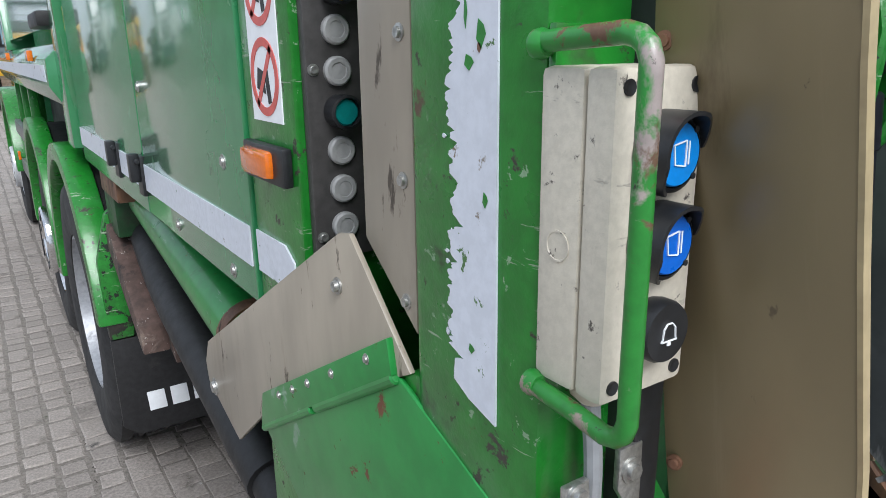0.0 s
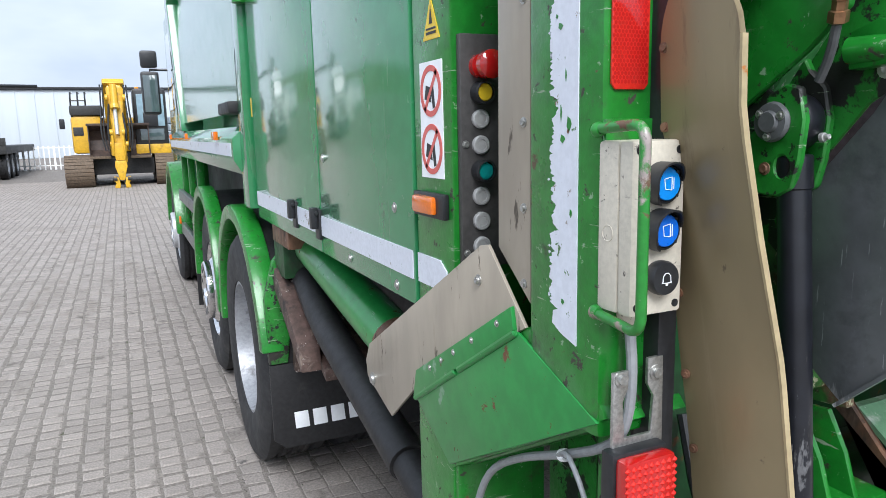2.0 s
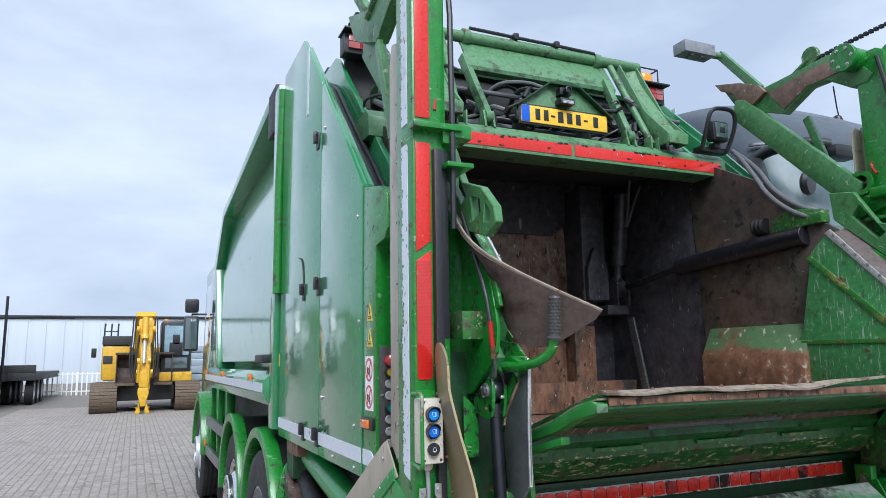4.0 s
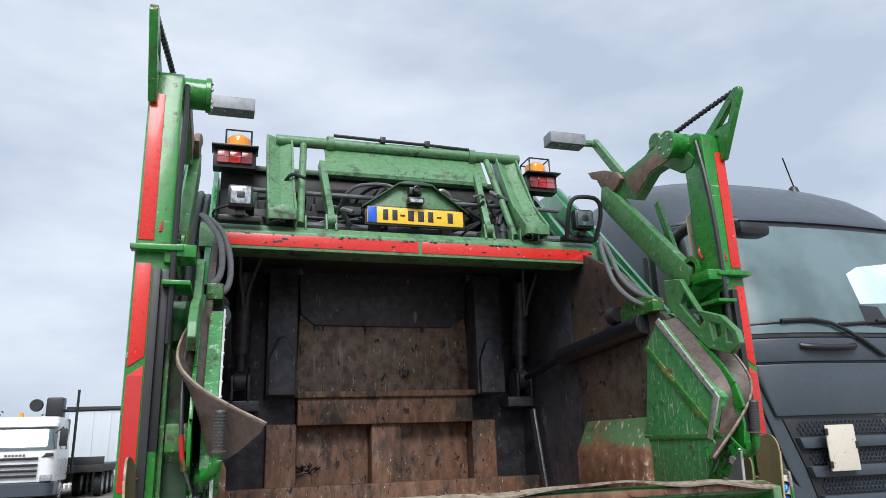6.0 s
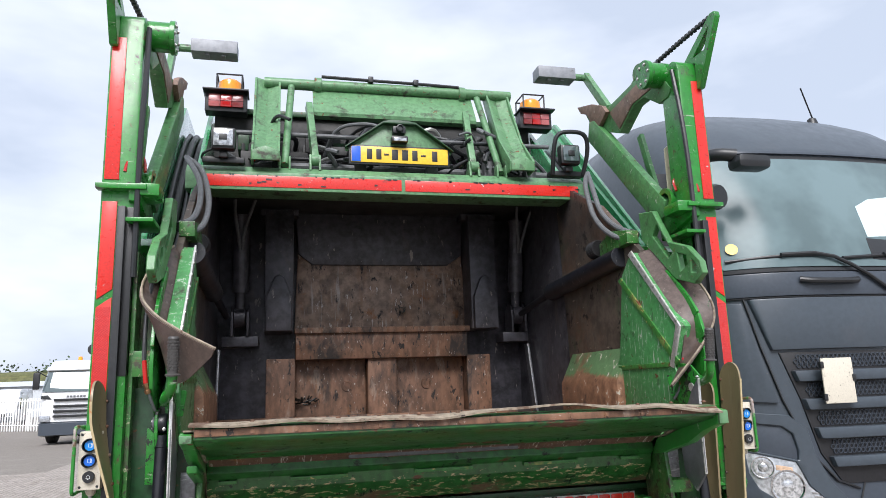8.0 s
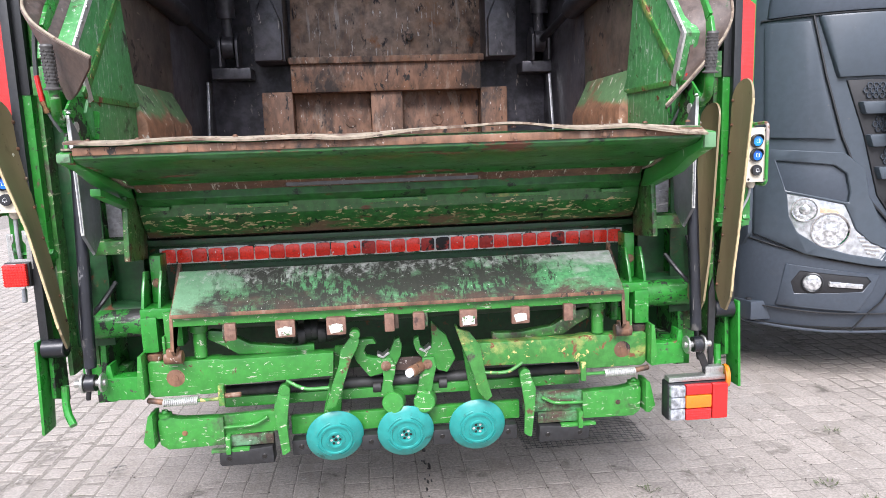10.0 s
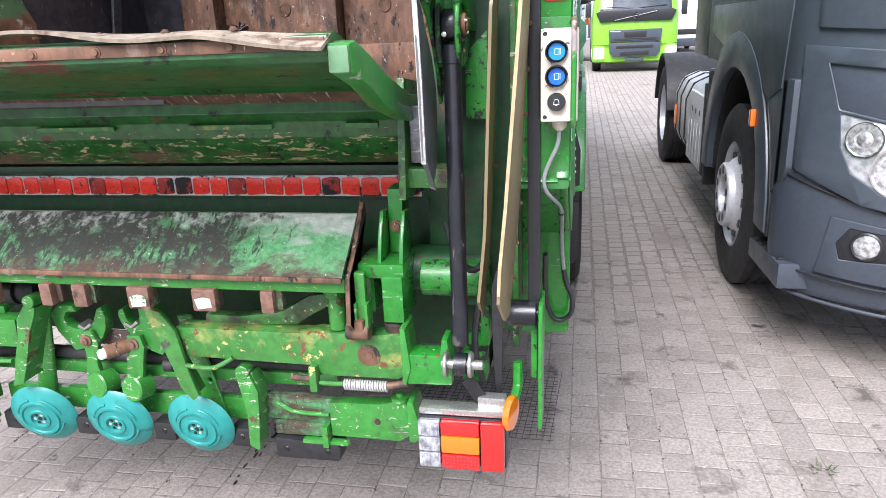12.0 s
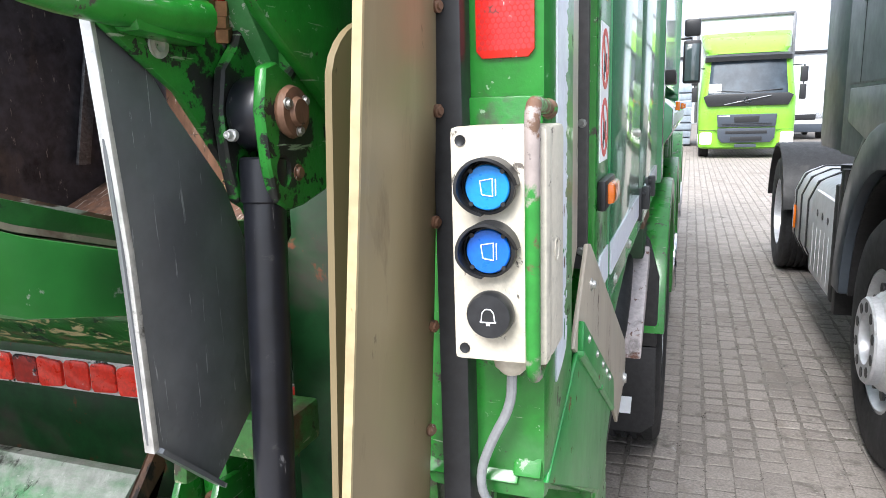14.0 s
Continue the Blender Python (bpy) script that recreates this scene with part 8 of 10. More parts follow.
def front_y(x, z):
    """The front of the cab at x from its middle: a bow, then rounded corners; the screen leans back above 2.2."""
    y = 1.19 + 0.12 * (x / HW) ** 2
    u = (abs(x) - (HW - CW)) / CW
    if u > 0:
        y += CD * (1 - math.sqrt(max(0.0, 1 - min(1, u) ** 2)))
    if z > 2.20:
        y += (z - 2.20) * 0.36
    if z < 0.50:
        y += (0.50 - z) * 0.25
    return y


def hull(levels, back):
    """A closed body behind the front: levels of (z, half width, set back)."""
    b = B()
    rings = []
    for z, hw, cut in levels:
        xs = [hw * math.sin(math.pi / 2 * k / 18) for k in range(-18, 19)]
        pts = [(-hw, back)] + [(x, min(back - 0.05, front_y(x * HW / hw, z) + cut)) for x in xs] + [(hw, back)]
        rings.append([b.verts.new((x, y, z)) for x, y in pts])
    for p, q in zip(rings, rings[1:]):
        n = len(p)
        for i in range(n):
            b.faces.new((p[i], p[(i + 1) % n], q[(i + 1) % n], q[i]))
    b.faces.new(rings[0])
    b.faces.new(rings[-1])
    return b


def skin(pts, out, thick, holes=(), bev=0.004):
    """A panel with an outline in (x, z) that follows the front, its face standing out by out."""
    t = prism(B(), pts, "y", 0, thick, bev, holes=holes)
    for k in range(-24, 25):
        geom = t.verts[:] + t.edges[:] + t.faces[:]
        bmesh.ops.bisect_plane(t, geom=geom, dist=1e-5, plane_co=(k * 0.052 + 0.003, 0, 0), plane_no=(1, 0, 0))
    for v in t.verts:
        v.co.y += front_y(v.co.x, v.co.z) - out
    return t


def seam(pts, out=0.0, r=0.0055):
    """A dark joint line over the front."""
    fine = []
    for (x0, z0), (x1, z1) in zip(pts, pts[1:]):
        fine += [(x0 + (x1 - x0) * k / 6, z0 + (z1 - z0) * k / 6) for k in range(6)]
    fine.append(pts[-1])
    return tube(B(), [(x, front_y(x, z) - out, z) for x, z in fine], r, 6)


def mir(pts, sx):
    return [(-sx * x, z) for x, z in pts]


cab = mb("cab", hull([(1.20, 1.25, 0.006), (1.7, 1.25, 0.006), (2.05, 1.25, 0.006), (2.20, 1.245, 0.006), (2.70, 1.225, 0.006), (3.02, 1.20, 0.006), (3.08, 1.195, 0.0), (3.14, 1.19, 0.012), (3.30, 1.17, 0.10), (3.46, 1.13, 0.23), (3.60, 1.06, 0.41), (3.68, 0.96, 0.68), (3.715, 0.80, 1.05)], 3.55), MB_PAINT, label="high anthracite sleeper cab")
bumper = mb("bumper", hull([(0.31, 1.19, 0.07), (0.34, 1.23, 0.02), (0.50, 1.25, 0.006), (0.80, 1.25, 0.006), (1.20, 1.25, 0.006)], 1.70), MB_TRIM, cab, "dark grey front bumper")
mb("windscreen_seal", skin([(-1.13, 2.19), (1.13, 2.19), (1.19, 2.24), (1.155, 3.01), (1.10, 3.065), (-1.10, 3.065), (-1.155, 3.01), (-1.19, 2.24)], 0.001, 0.012), BUTTON_BLACK, cab)
mb("windscreen", skin([(-1.11, 2.22), (1.11, 2.22), (1.16, 2.27), (1.125, 2.99), (1.08, 3.035), (-1.08, 3.035), (-1.125, 2.99), (-1.16, 2.27)], 0.008, 0.012), SCREEN, cab, "windscreen with the grey sky's reflection put into its tint")
mb("visor_edge", skin([(-1.16, 3.075), (1.16, 3.075), (1.15, 3.10), (-1.15, 3.10)], 0.018, 0.03, bev=0.006), MB_TRIM, cab)
# pale patch on the glass, coloured as light through the rear window of the cab; steering wheel and seat back behind the
# glass are dark shapes on it
mb("rear_light", skin([(-0.10, 2.43), (0.42, 2.45), (0.50, 2.78), (0.05, 2.72), (-0.08, 2.66)], 0.0095, 0.003, bev=0.001), SCREEN_LIGHT, cab, "pale patch painted as daylight seen through the cab")
mb("dash_box", skin([(-0.14, 2.27), (0.06, 2.25), (0.04, 2.41), (-0.12, 2.42)], 0.0105, 0.003, bev=0.001), BUTTON_BLACK, cab)
# band under the screen, front flap
mb("upper_hood", skin([(-1.20, 2.035), (1.20, 2.035), (1.19, 2.185), (-1.19, 2.185)], 0.016, 0.03, bev=0.01), MB_TRIM, cab)
mb("front_flap", skin([(-0.93, 1.70), (0.93, 1.70), (1.02, 2.022), (-1.02, 2.022)], 0.024, 0.04, bev=0.012), MB_PAINT, cab)
mb("bonnet_badge", lathe(B(), [(0, 0), (0.030, 0), (0.032, 0.006), (0.024, 0.010), (0, 0.009)], (0, 1.168, 1.985), (0, -1, 0), 24), CHROME, cab, "small round chrome badge")
# grille: opening and slats with holes in their faces
open_ = [(-0.60, 0.90), (0.60, 0.90), (0.72, 1.08), (0.80, 1.40), (0.89, 1.685), (-0.89, 1.685), (-0.80, 1.40), (-0.72, 1.08)]
gr = mb("grille_opening", skin(open_, 0.004, 0.03), MESH_BLACK, cab, "black grille opening")
for z0, z1, hw in ((1.505, 1.572, 0.82), (1.335, 1.402, 0.78), (1.165, 1.232, 0.73), (1.0, 1.062, 0.66)):
    sl = mb("slat", skin([(-hw, z0), (hw, z0), (hw + 0.02, z1), (-hw - 0.02, z1)], 0.046, 0.05, bev=0.012), MB_PAINT, gr)
b = B()
for zc, hw in ((1.628, 0.82), (1.454, 0.77), (1.284, 0.72), (1.115, 0.66)):
    for row in (-1, 0, 1):
        for i in range(int(2 * hw / 0.030)):
            x = -hw + 0.015 + i * 0.030 + (0.015 if row else 0)
            zz = zc + row * 0.026
            if abs(x) > 0.17:
                lathe(b, [(0.0165, 0), (0.0165, 0.006), (0.0125, 0.006), (0.0125, 0)], (x, front_y(x, zz) - 0.006, zz), (0, -1, 0), 6)
tagged(mb("grille_mesh", b, MB_TRIM, gr, "grey honeycomb mesh"), kind="stuff")
b = lathe(B(), [(0.148, 0), (0.170, 0), (0.170, 0.02), (0.160, 0.028), (0.148, 0.02)], (0, 1.145, 1.565), (0, -1, 0), 40)
for k in range(3):
    a = math.pi / 2 + k * 2 * math.pi / 3
    bar(b, (0, 1.132, 1.565), (0.158 * math.cos(a), 1.132, 1.565 + 0.158 * math.sin(a)), 0.022, 0.014, 0.005)
badge = mb("badge", b, CHROME, gr, "round chrome badge")
mb("badge_plate", lathe(B(), [(0, 0), (0.155, 0), (0.155, 0.004), (0, 0.005)], (0, 1.150, 1.565), (0, -1, 0), 36), MESH_BLACK, badge)
b = box(B(), (-0.735, 1.115, 1.372), (-0.515, 1.125, 1.640), 0.006)
hatch = mb("hatch", b, BOX_CREAM, gr, "pale blank flap hinged on the grille")
for x, z in ((-0.735, 1.60), (-0.735, 1.41), (-0.515, 1.52)):
    mb("hinge", box(B(), (x - 0.012, 1.108, z - 0.02), (x + 0.012, 1.128, z + 0.02), 0.003), BUTTON_BLACK, hatch)
mb("air_intake", skin([(-0.52, 0.47), (0.52, 0.47), (0.46, 0.66), (-0.46, 0.66)], 0.003, 0.02), MESH_BLACK, bumper)
mb("intake_bar", skin([(-0.50, 0.54), (0.50, 0.54), (0.49, 0.575), (-0.49, 0.575)], 0.016, 0.016), MB_TRIM, bumper)
mb("bumper_lip", seam([(-1.22, 0.335), (-0.9, 0.315), (0, 0.31), (0.9, 0.315), (1.22, 0.335)], -0.01, 0.008), MB_TRIM, bumper)
for sx in (-1, 1):
    # raised corner panel round lamp and dark recess panel
    rim = mir([(-1.225, 1.34), (-0.895, 1.31), (-0.795, 1.22), (-0.770, 1.08), (-0.695, 0.92), (-0.585, 0.80), (-0.585, 0.69), (-0.735, 0.70), (-1.035, 0.76), (-1.225, 0.86)], sx)
    lampo = mir([(-1.120, 1.095), (-0.880, 1.035), (-0.860, 0.99), (-0.825, 0.90), (-0.755, 0.83), (-0.660, 0.785), (-0.695, 0.735), (-0.855, 0.765), (-0.985, 0.81), (-1.075, 0.88), (-1.110, 0.97)], sx)
    dark = mir([(-1.165, 1.275), (-0.935, 1.245), (-0.880, 1.20), (-0.860, 1.10), (-0.865, 1.045), (-1.125, 1.11)], sx)
    mb("corner_panel", skin(rim, 0.026, 0.03, holes=(lampo, dark)), MB_PAINT, cab)
    mb("lamp_recess_panel", skin(dark, 0.006, 0.016, bev=0.002), MB_TRIM, cab)
    hb = skin(lampo, 0.016, 0.02, bev=0.003)
    hl = mb("headlamp", hb, LAMP_GLASS, cab, "clear headlamp with two round reflectors")
    for xx, zz, r in ((-0.935, 0.895, 0.098), (-1.045, 1.005, 0.066)):
        y0 = front_y(xx, zz) - 0.012
        nx = (front_y(xx + 0.02, zz) - front_y(xx - 0.02, zz)) / 0.04
        d = (-sx * nx, -1, 0)
        b = lathe(B(), [(r, 0), (r * 0.99, 0.010), (r * 0.94, 0.010), (r * 0.86, 0.003)], (-sx * xx, y0, zz), d, 28)
        mb("reflector_ring", b, CHROME, hl)
        b = lathe(B(), [(r * 0.86, 0.003), (r * 0.55, 0.0065), (r * 0.42, 0.0035), (r * 0.3, 0.008), (0, 0.010)], (-sx * xx, y0, zz), d, 28)
        mb("reflector_bowl", b, LAMP_BOWL, hl)
    for k in range(5):
        x0, x1 = -0.835 + 0.012 * k, -0.71 + 0.008 * (k % 2)
        z = 0.855 - k * 0.022
        mb("light_bar", skin(mir([(x0 + 0.02, z), (x1 - 0.01 * k + 0.03, z - 0.012), (x1 - 0.01 * k + 0.03, z - 0.002), (x0 + 0.02, z + 0.010)], sx), 0.021, 0.006, bev=0.001), CHROME, hl)
    mb("turn_reflector", skin(mir([(-0.985, 1.02), (-0.905, 1.005), (-0.90, 0.98), (-0.985, 0.99)], sx), 0.020, 0.005, bev=0.001), LAMP_AMBER, hl)
    mb("lamp_cover", skin(mir([(-0.64, 0.785), (-0.59, 0.775), (-0.625, 0.715), (-0.675, 0.728)], sx), 0.028, 0.012), TANK, hl)
    # fog lamp in its dark recess, frame round it
    rec = mir([(-1.050, 0.665), (-0.745, 0.635), (-0.725, 0.61), (-0.765, 0.555), (-1.070, 0.535), (-1.085, 0.60)], sx)
    frm = mir([(-1.105, 0.70), (-0.685, 0.645), (-0.715, 0.56), (-0.775, 0.440), (-1.135, 0.462)], sx)
    mb("recess_frame", skin(frm, 0.006, 0.012, holes=(rec,), bev=0.002), MB_TRIM, bumper)
    fr = mb("fog_lamp_recess", skin(rec, 0.001, 0.012, bev=0.001), MESH_BLACK, bumper)
    xx, zz = -0.995, 0.602
    nx = (front_y(xx + 0.02, zz) - front_y(xx - 0.02, zz)) / 0.04
    b = lathe(B(), [(0.054, -0.01), (0.056, 0.008), (0.050, 0.012), (0.045, 0.004)], (-sx * xx, front_y(xx, zz) - 0.002, zz), (-sx * nx, -1, 0), 24)
    fg = mb("fog_lamp", b, BUTTON_BLACK, fr, "round fog lamp")
    mb("lens", lathe(B(), [(0.046, 0.003), (0.03, 0.008), (0, 0.010)], (-sx * xx, front_y(xx, zz) - 0.002, zz), (-sx * nx, -1, 0), 24), LAMP_BOWL, fg)
    mb("daylight_bar", skin(mir([(-0.925, 0.612), (-0.765, 0.598), (-0.77, 0.572), (-0.925, 0.582)], sx), 0.012, 0.02, bev=0.004), LAMP_BOWL, fr)
    # joint lines over bumper and cab
    mb("joint", seam(mir([(-1.235, 0.835), (-1.15, 0.80), (-0.95, 0.735), (-0.68, 0.685), (-0.56, 0.672), (-0.50, 0.80), (-0.46, 0.90)], sx)), BUTTON_BLACK, bumper)
    mb("joint", seam(mir([(-0.56, 0.672), (-0.66, 0.50), (-0.72, 0.43), (-0.78, 0.33)], sx)), BUTTON_BLACK, bumper)
    mb("joint", seam(mir([(-1.20, 0.445), (-0.95, 0.428), (-0.4, 0.425), (0, 0.425)], sx)), BUTTON_BLACK, bumper)
    mb("joint", seam(mir([(-1.04, 2.028), (-0.98, 1.72), (-0.90, 1.40), (-0.78, 1.08), (-0.64, 0.92), (-0.50, 0.87)], sx), 0.004, 0.007), BUTTON_BLACK, cab)
    mb("joint", seam(mir([(-1.22, 2.029), (-0.7, 2.028), (0, 2.028)], sx), 0.006, 0.006), BUTTON_BLACK, cab)
    mb("corner_fairing", skin(mir([(-1.20, 1.40), (-0.925, 1.38), (-0.995, 1.70), (-1.055, 2.00), (-1.21, 2.01)], sx), 0.020, 0.02, bev=0.012), MB_PAINT, cab)
    # door, window, arch, steps
    b = prism(B(), [(2.02, 1.95), (3.20, 1.95), (3.20, 2.75), (2.35, 2.75)], "x", sx * 1.245, sx * 1.256, 0.004)
    mb("side_window", b, GLASS_DARK, cab)
    b = prism(B(), [(1.95, 1.90), (3.25, 1.90), (3.25, 1.93), (1.95, 1.93)], "x", sx * 1.246, sx * 1.262, 0.003)
    mb("window_ledge", b, MB_TRIM, cab)
    # wheel arch panel swelling out round the wheel
    def arc(r, n=18, a0=0.0, a1=math.pi):
        return [(2.62 + r * math.cos(a0 + (a1 - a0) * k / n), 0.52 + r * math.sin(a0 + (a1 - a0) * k / n)) for k in range(n + 1)]
    b = prism(B(), arc(0.86) + arc(0.67)[::-1], "x", sx * 1.0, sx * 1.262, 0.016)
    arch = mb("wheel_arch", b, MB_PAINT, cab)
    b = prism(B(), arc(0.895) + arc(0.865)[::-1], "x", sx * 1.20, sx * 1.252, 0.002)
    mb("arch_gap", b, BUTTON_BLACK, arch)
    b = box(B(), (min(sx * 0.90, sx * 0.95), 1.98, 0.42), (max(sx * 0.90, sx * 0.95), 3.45, 1.16), 0.01)
    prism(b, arc(0.66) + arc(0.645)[::-1], "x", sx * 0.90, sx * 1.22, 0.002)
    mb("arch_liner", b, BLACK, arch)
    # corner between bumper and wheel with a stepped recess
    b = prism(B(), [(1.58, 0.36), (2.04, 0.34), (2.04, 1.20), (1.58, 1.20)], "x", sx * 0.93, sx * 0.96, 0.004)
    prism(b, [(1.50, 0.36), (2.02, 0.34), (2.02, 0.43), (1.50, 0.47)], "x", sx * 0.95, sx * 1.25, 0.008)
    st = mb("step_box", b, MB_TRIM, cab, "entry step recess")
    for k in range(5):
        mb("tread", box(B(), (min(sx * 1.0, sx * 1.24), 1.56 + 0.09 * k, 0.462 - 0.006 * k), (max(sx * 1.0, sx * 1.24), 1.585 + 0.09 * k, 0.478 - 0.006 * k), 0.002), BUTTON_BLACK, st)
    b = prism(B(), [(1.56, 0.86), (1.60, 0.80), (1.98, 0.58), (2.02, 0.60), (2.02, 1.21), (1.56, 1.21)], "x", sx * 0.96, sx * 1.250, 0.012)
    mb("step_flap", b, MB_PAINT, cab)
    b = prism(B(), [(1.72, 1.16), (1.90, 1.10), (3.40, 1.36), (3.40, 1.52), (1.66, 1.52)], "x", sx * 1.243, sx * 1.256, 0.006)
    mb("side_skirt", b, MB_PAINT, cab)
    b = prism(B(), [(1.70, 1.535), (3.42, 1.535), (3.42, 1.545), (1.70, 1.545)], "x", sx * 1.24, sx * 1.2545, 0)
    prism(b, [(2.02, 1.545), (2.03, 1.545), (2.03, 2.9), (2.02, 2.9)], "x", sx * 1.215, sx * 1.2515, 0)
    prism(b, [(3.22, 1.545), (3.23, 1.545), (3.23, 2.9), (3.22, 2.9)], "x", sx * 1.215, sx * 1.2515, 0)
    mb("door_gap", b, BUTTON_BLACK, cab)
    b = box(B(), (min(sx * 1.25, sx * 1.285), 2.07, 0.955), (max(sx * 1.25, sx * 1.285), 2.11, 1.035), 0.008)
    mb("turn_lamp", b, ORANGE_LENS, cab, "orange side turn lamp")
    # mirrors
    b = tube(B(), [(sx * 1.17, 1.75, 2.96), (sx * 1.26, 1.50, 2.97), (sx * 1.20, 1.26, 2.955), (sx * 1.08, 1.20, 2.93)], 0.042, 12, 2)
    box(b, (min(sx * 0.88, sx * 1.12), 1.12, 2.83), (max(sx * 0.88, sx * 1.12), 1.26, 2.925), 0.042)
    lathe(b, [(0, 0), (0.075, 0.004), (0.085, 0.03), (0.07, 0.055), (0, 0.06)], (sx * 1.17, 1.28, 2.68), (0.3 * sx, 1, 0.1), 22)
    box(b, (min(sx * 1.33, sx * 1.52), 1.50, 2.36), (max(sx * 1.33, sx * 1.52), 1.60, 2.90), 0.04)
    mb("mirror", b, BUTTON_BLACK, cab, "black mirror housings on an arm")
for x0, x1, xp in ((-1.10, -0.50, -0.10), (-0.38, 0.24, 0.62)):
    pts = [(x0, 2.275), (x0 + 0.3, 2.295), (x1, 2.30)]
    wp_ = mb("wiper", tube(B(), [(x, front_y(x, z) - 0.022, z) for x, z in pts], 0.011, 8, 1), BUTTON_BLACK, cab)
    pts = [((x0 + x1) / 2, 2.30), (x1, 2.312), ((x1 + xp) / 2, 2.20), (xp, 2.065)]
    mb("wiper_arm", tube(B(), [(x, front_y(x, z) - 0.034, z) for x, z in pts], 0.013, 8, 1), BUTTON_BLACK, wp_)
for sx in (-1, 1):
    b = tube(B(), [(sx * x, front_y(x, 2.12) - d, z) for x, d, z in ((0.72, 0.02, 2.135), (0.68, 0.045, 2.125), (0.52, 0.055, 2.118), (0.36, 0.045, 2.122), (0.32, 0.02, 2.13))], 0.020, 10, 1)
    mb("hood_handle", b, BUTTON_BLACK, cab)
    b = prism(B(), [(3.60, 1.20), (4.22, 1.20), (4.26, 1.26), (4.26, 3.40), (4.05, 3.55), (3.60, 3.60)], "x", sx * 1.19, sx * 1.235, 0.012)
    mb("side_fairing", b, MB_PAINT, cab, "dark side fairing behind the cab")
    # chassis, tank, rear wheel and fender
    def tank_section(g, out):
        return [(sx * 0.60, 0.36 - g), (sx * (1.06 + out), 0.36 - g), (sx * (1.17 + out), 0.40), (sx * (1.215 + out), 0.50), (sx * (1.215 + out), 0.82), (sx * (1.16 + out), 0.95), (sx * (1.04 + out), 1.0 + g), (sx * 0.60, 1.0 + g)]
    b = prism(B(), tank_section(0, 0), "y", 3.66, 5.34, 0.04)
    tank = mb("tank", b, TANK, label="pale grey side tank with black straps")
    for y in (4.62, 4.92, 5.18):
        mb("tank_strap", prism(B(), tank_section(0.008, 0.008), "y", y, y + 0.035, 0.003), BUTTON_BLACK, tank)
    b = prism(B(), [(3.68, 0.40), (4.40, 0.40), (4.40, 0.86), (4.30, 0.93), (3.68, 0.93)], "x", sx * 1.205, sx * 1.232, 0.012)
    panel_t = mb("step_panel", b, TANK, tank)
    for k in range(3):
        mb("panel_hole", cyl(B(), (sx * 1.2325, 3.84 + k * 0.17, 0.80), (sx * 1.2345, 3.84 + k * 0.17, 0.80), 0.022, 14, 0.001), BUTTON_BLACK, panel_t)
    for k in range(5):
        mb("panel_crease", box(B(), (min(sx * 1.230, sx * 1.2345), 3.78 + k * 0.13, 0.44), (max(sx * 1.230, sx * 1.2345), 3.80 + k * 0.13, 0.72), 0.002), TANK, panel_t)
    mb("filler_cap", cyl(B(), (sx * 0.95, 4.78, 1.0), (sx * 0.95, 4.78, 1.045), 0.07, 20), BUTTON_BLACK, tank)
    mb("step_post", box(B(), (min(sx * 0.9, sx * 1.24), 3.57, 0.40), (max(sx * 0.9, sx * 1.24), 3.655, 1.03), 0.01), DARK_METAL)
    b = box(B(), (min(sx * 0.7, sx * 1.235), 3.48, 0.36), (max(sx * 0.7, sx * 1.235), 3.56, 1.12), 0.006)
    mb("mud_flap", b, BLACK)
    b = box(B(), (min(sx * 1.22, sx * 1.236), 5.15, 0.55), (max(sx * 1.22, sx * 1.236), 5.19, 0.72), 0.003)
    mb("marker", b, ORANGE_LENS)
    b = box(B(), (sx * 0.34, 3.3, 0.62), (sx * 0.44, 7.6, 0.90), 0.006) if sx > 0 else box(B(), (-0.44, 3.3, 0.62), (-0.34, 7.6, 0.90), 0.006)
    mb("chassis_beam", b, DARK_METAL)
    arc_o = [(6.37 + 0.62 * math.cos(a), 0.50 + 0.62 * math.sin(a)) for a in [math.pi * (0.05 + 0.9 * k / 14) for k in range(15)]]
    arc_i = [(6.37 + 0.59 * math.cos(a), 0.50 + 0.59 * math.sin(a)) for a in [math.pi * (0.05 + 0.9 * k / 14) for k in range(14, -1, -1)]]
    b = prism(B(), arc_o + arc_i, "x", sx * 0.60, sx * 1.24, 0.006)
    mb("rear_fender", b, BLACK)
    wheel(TRACTOR, (MX + sx * 1.09, 2.62, 0.50), sx, 0.50, 0.30, "steer")
    wheel(TRACTOR, (MX + sx * 1.07, 6.37, 0.50), sx, 0.50, 0.30, "drive")
    wheel(TRACTOR, (MX + sx * 0.75, 6.37, 0.50), sx, 0.50, 0.30, "drive")
b = tube(B(), [(0.50, 2.22, 3.69), (0.46, 2.20, 3.75), (0.33, 2.12, 3.90)], 0.006, 8)
lathe(b, [(0, 0), (0.05, 0), (0.035, 0.05), (0.015, 0.065), (0, 0.066)], (0.51, 2.24, 3.63), (0, 0, 1), 14)
mb("aerial", b, BUTTON_BLACK, cab)
b = lathe(B(), [(0, 0), (0.04, 0), (0, 0.001)], (-1.045, front_y(-1.045, 2.36) - 0.018, 2.36), (-0.45, -1, 0.36), 20)
mb("round_sticker", b, PLATE_YELLOW, cab, "round yellow-green windscreen sticker")

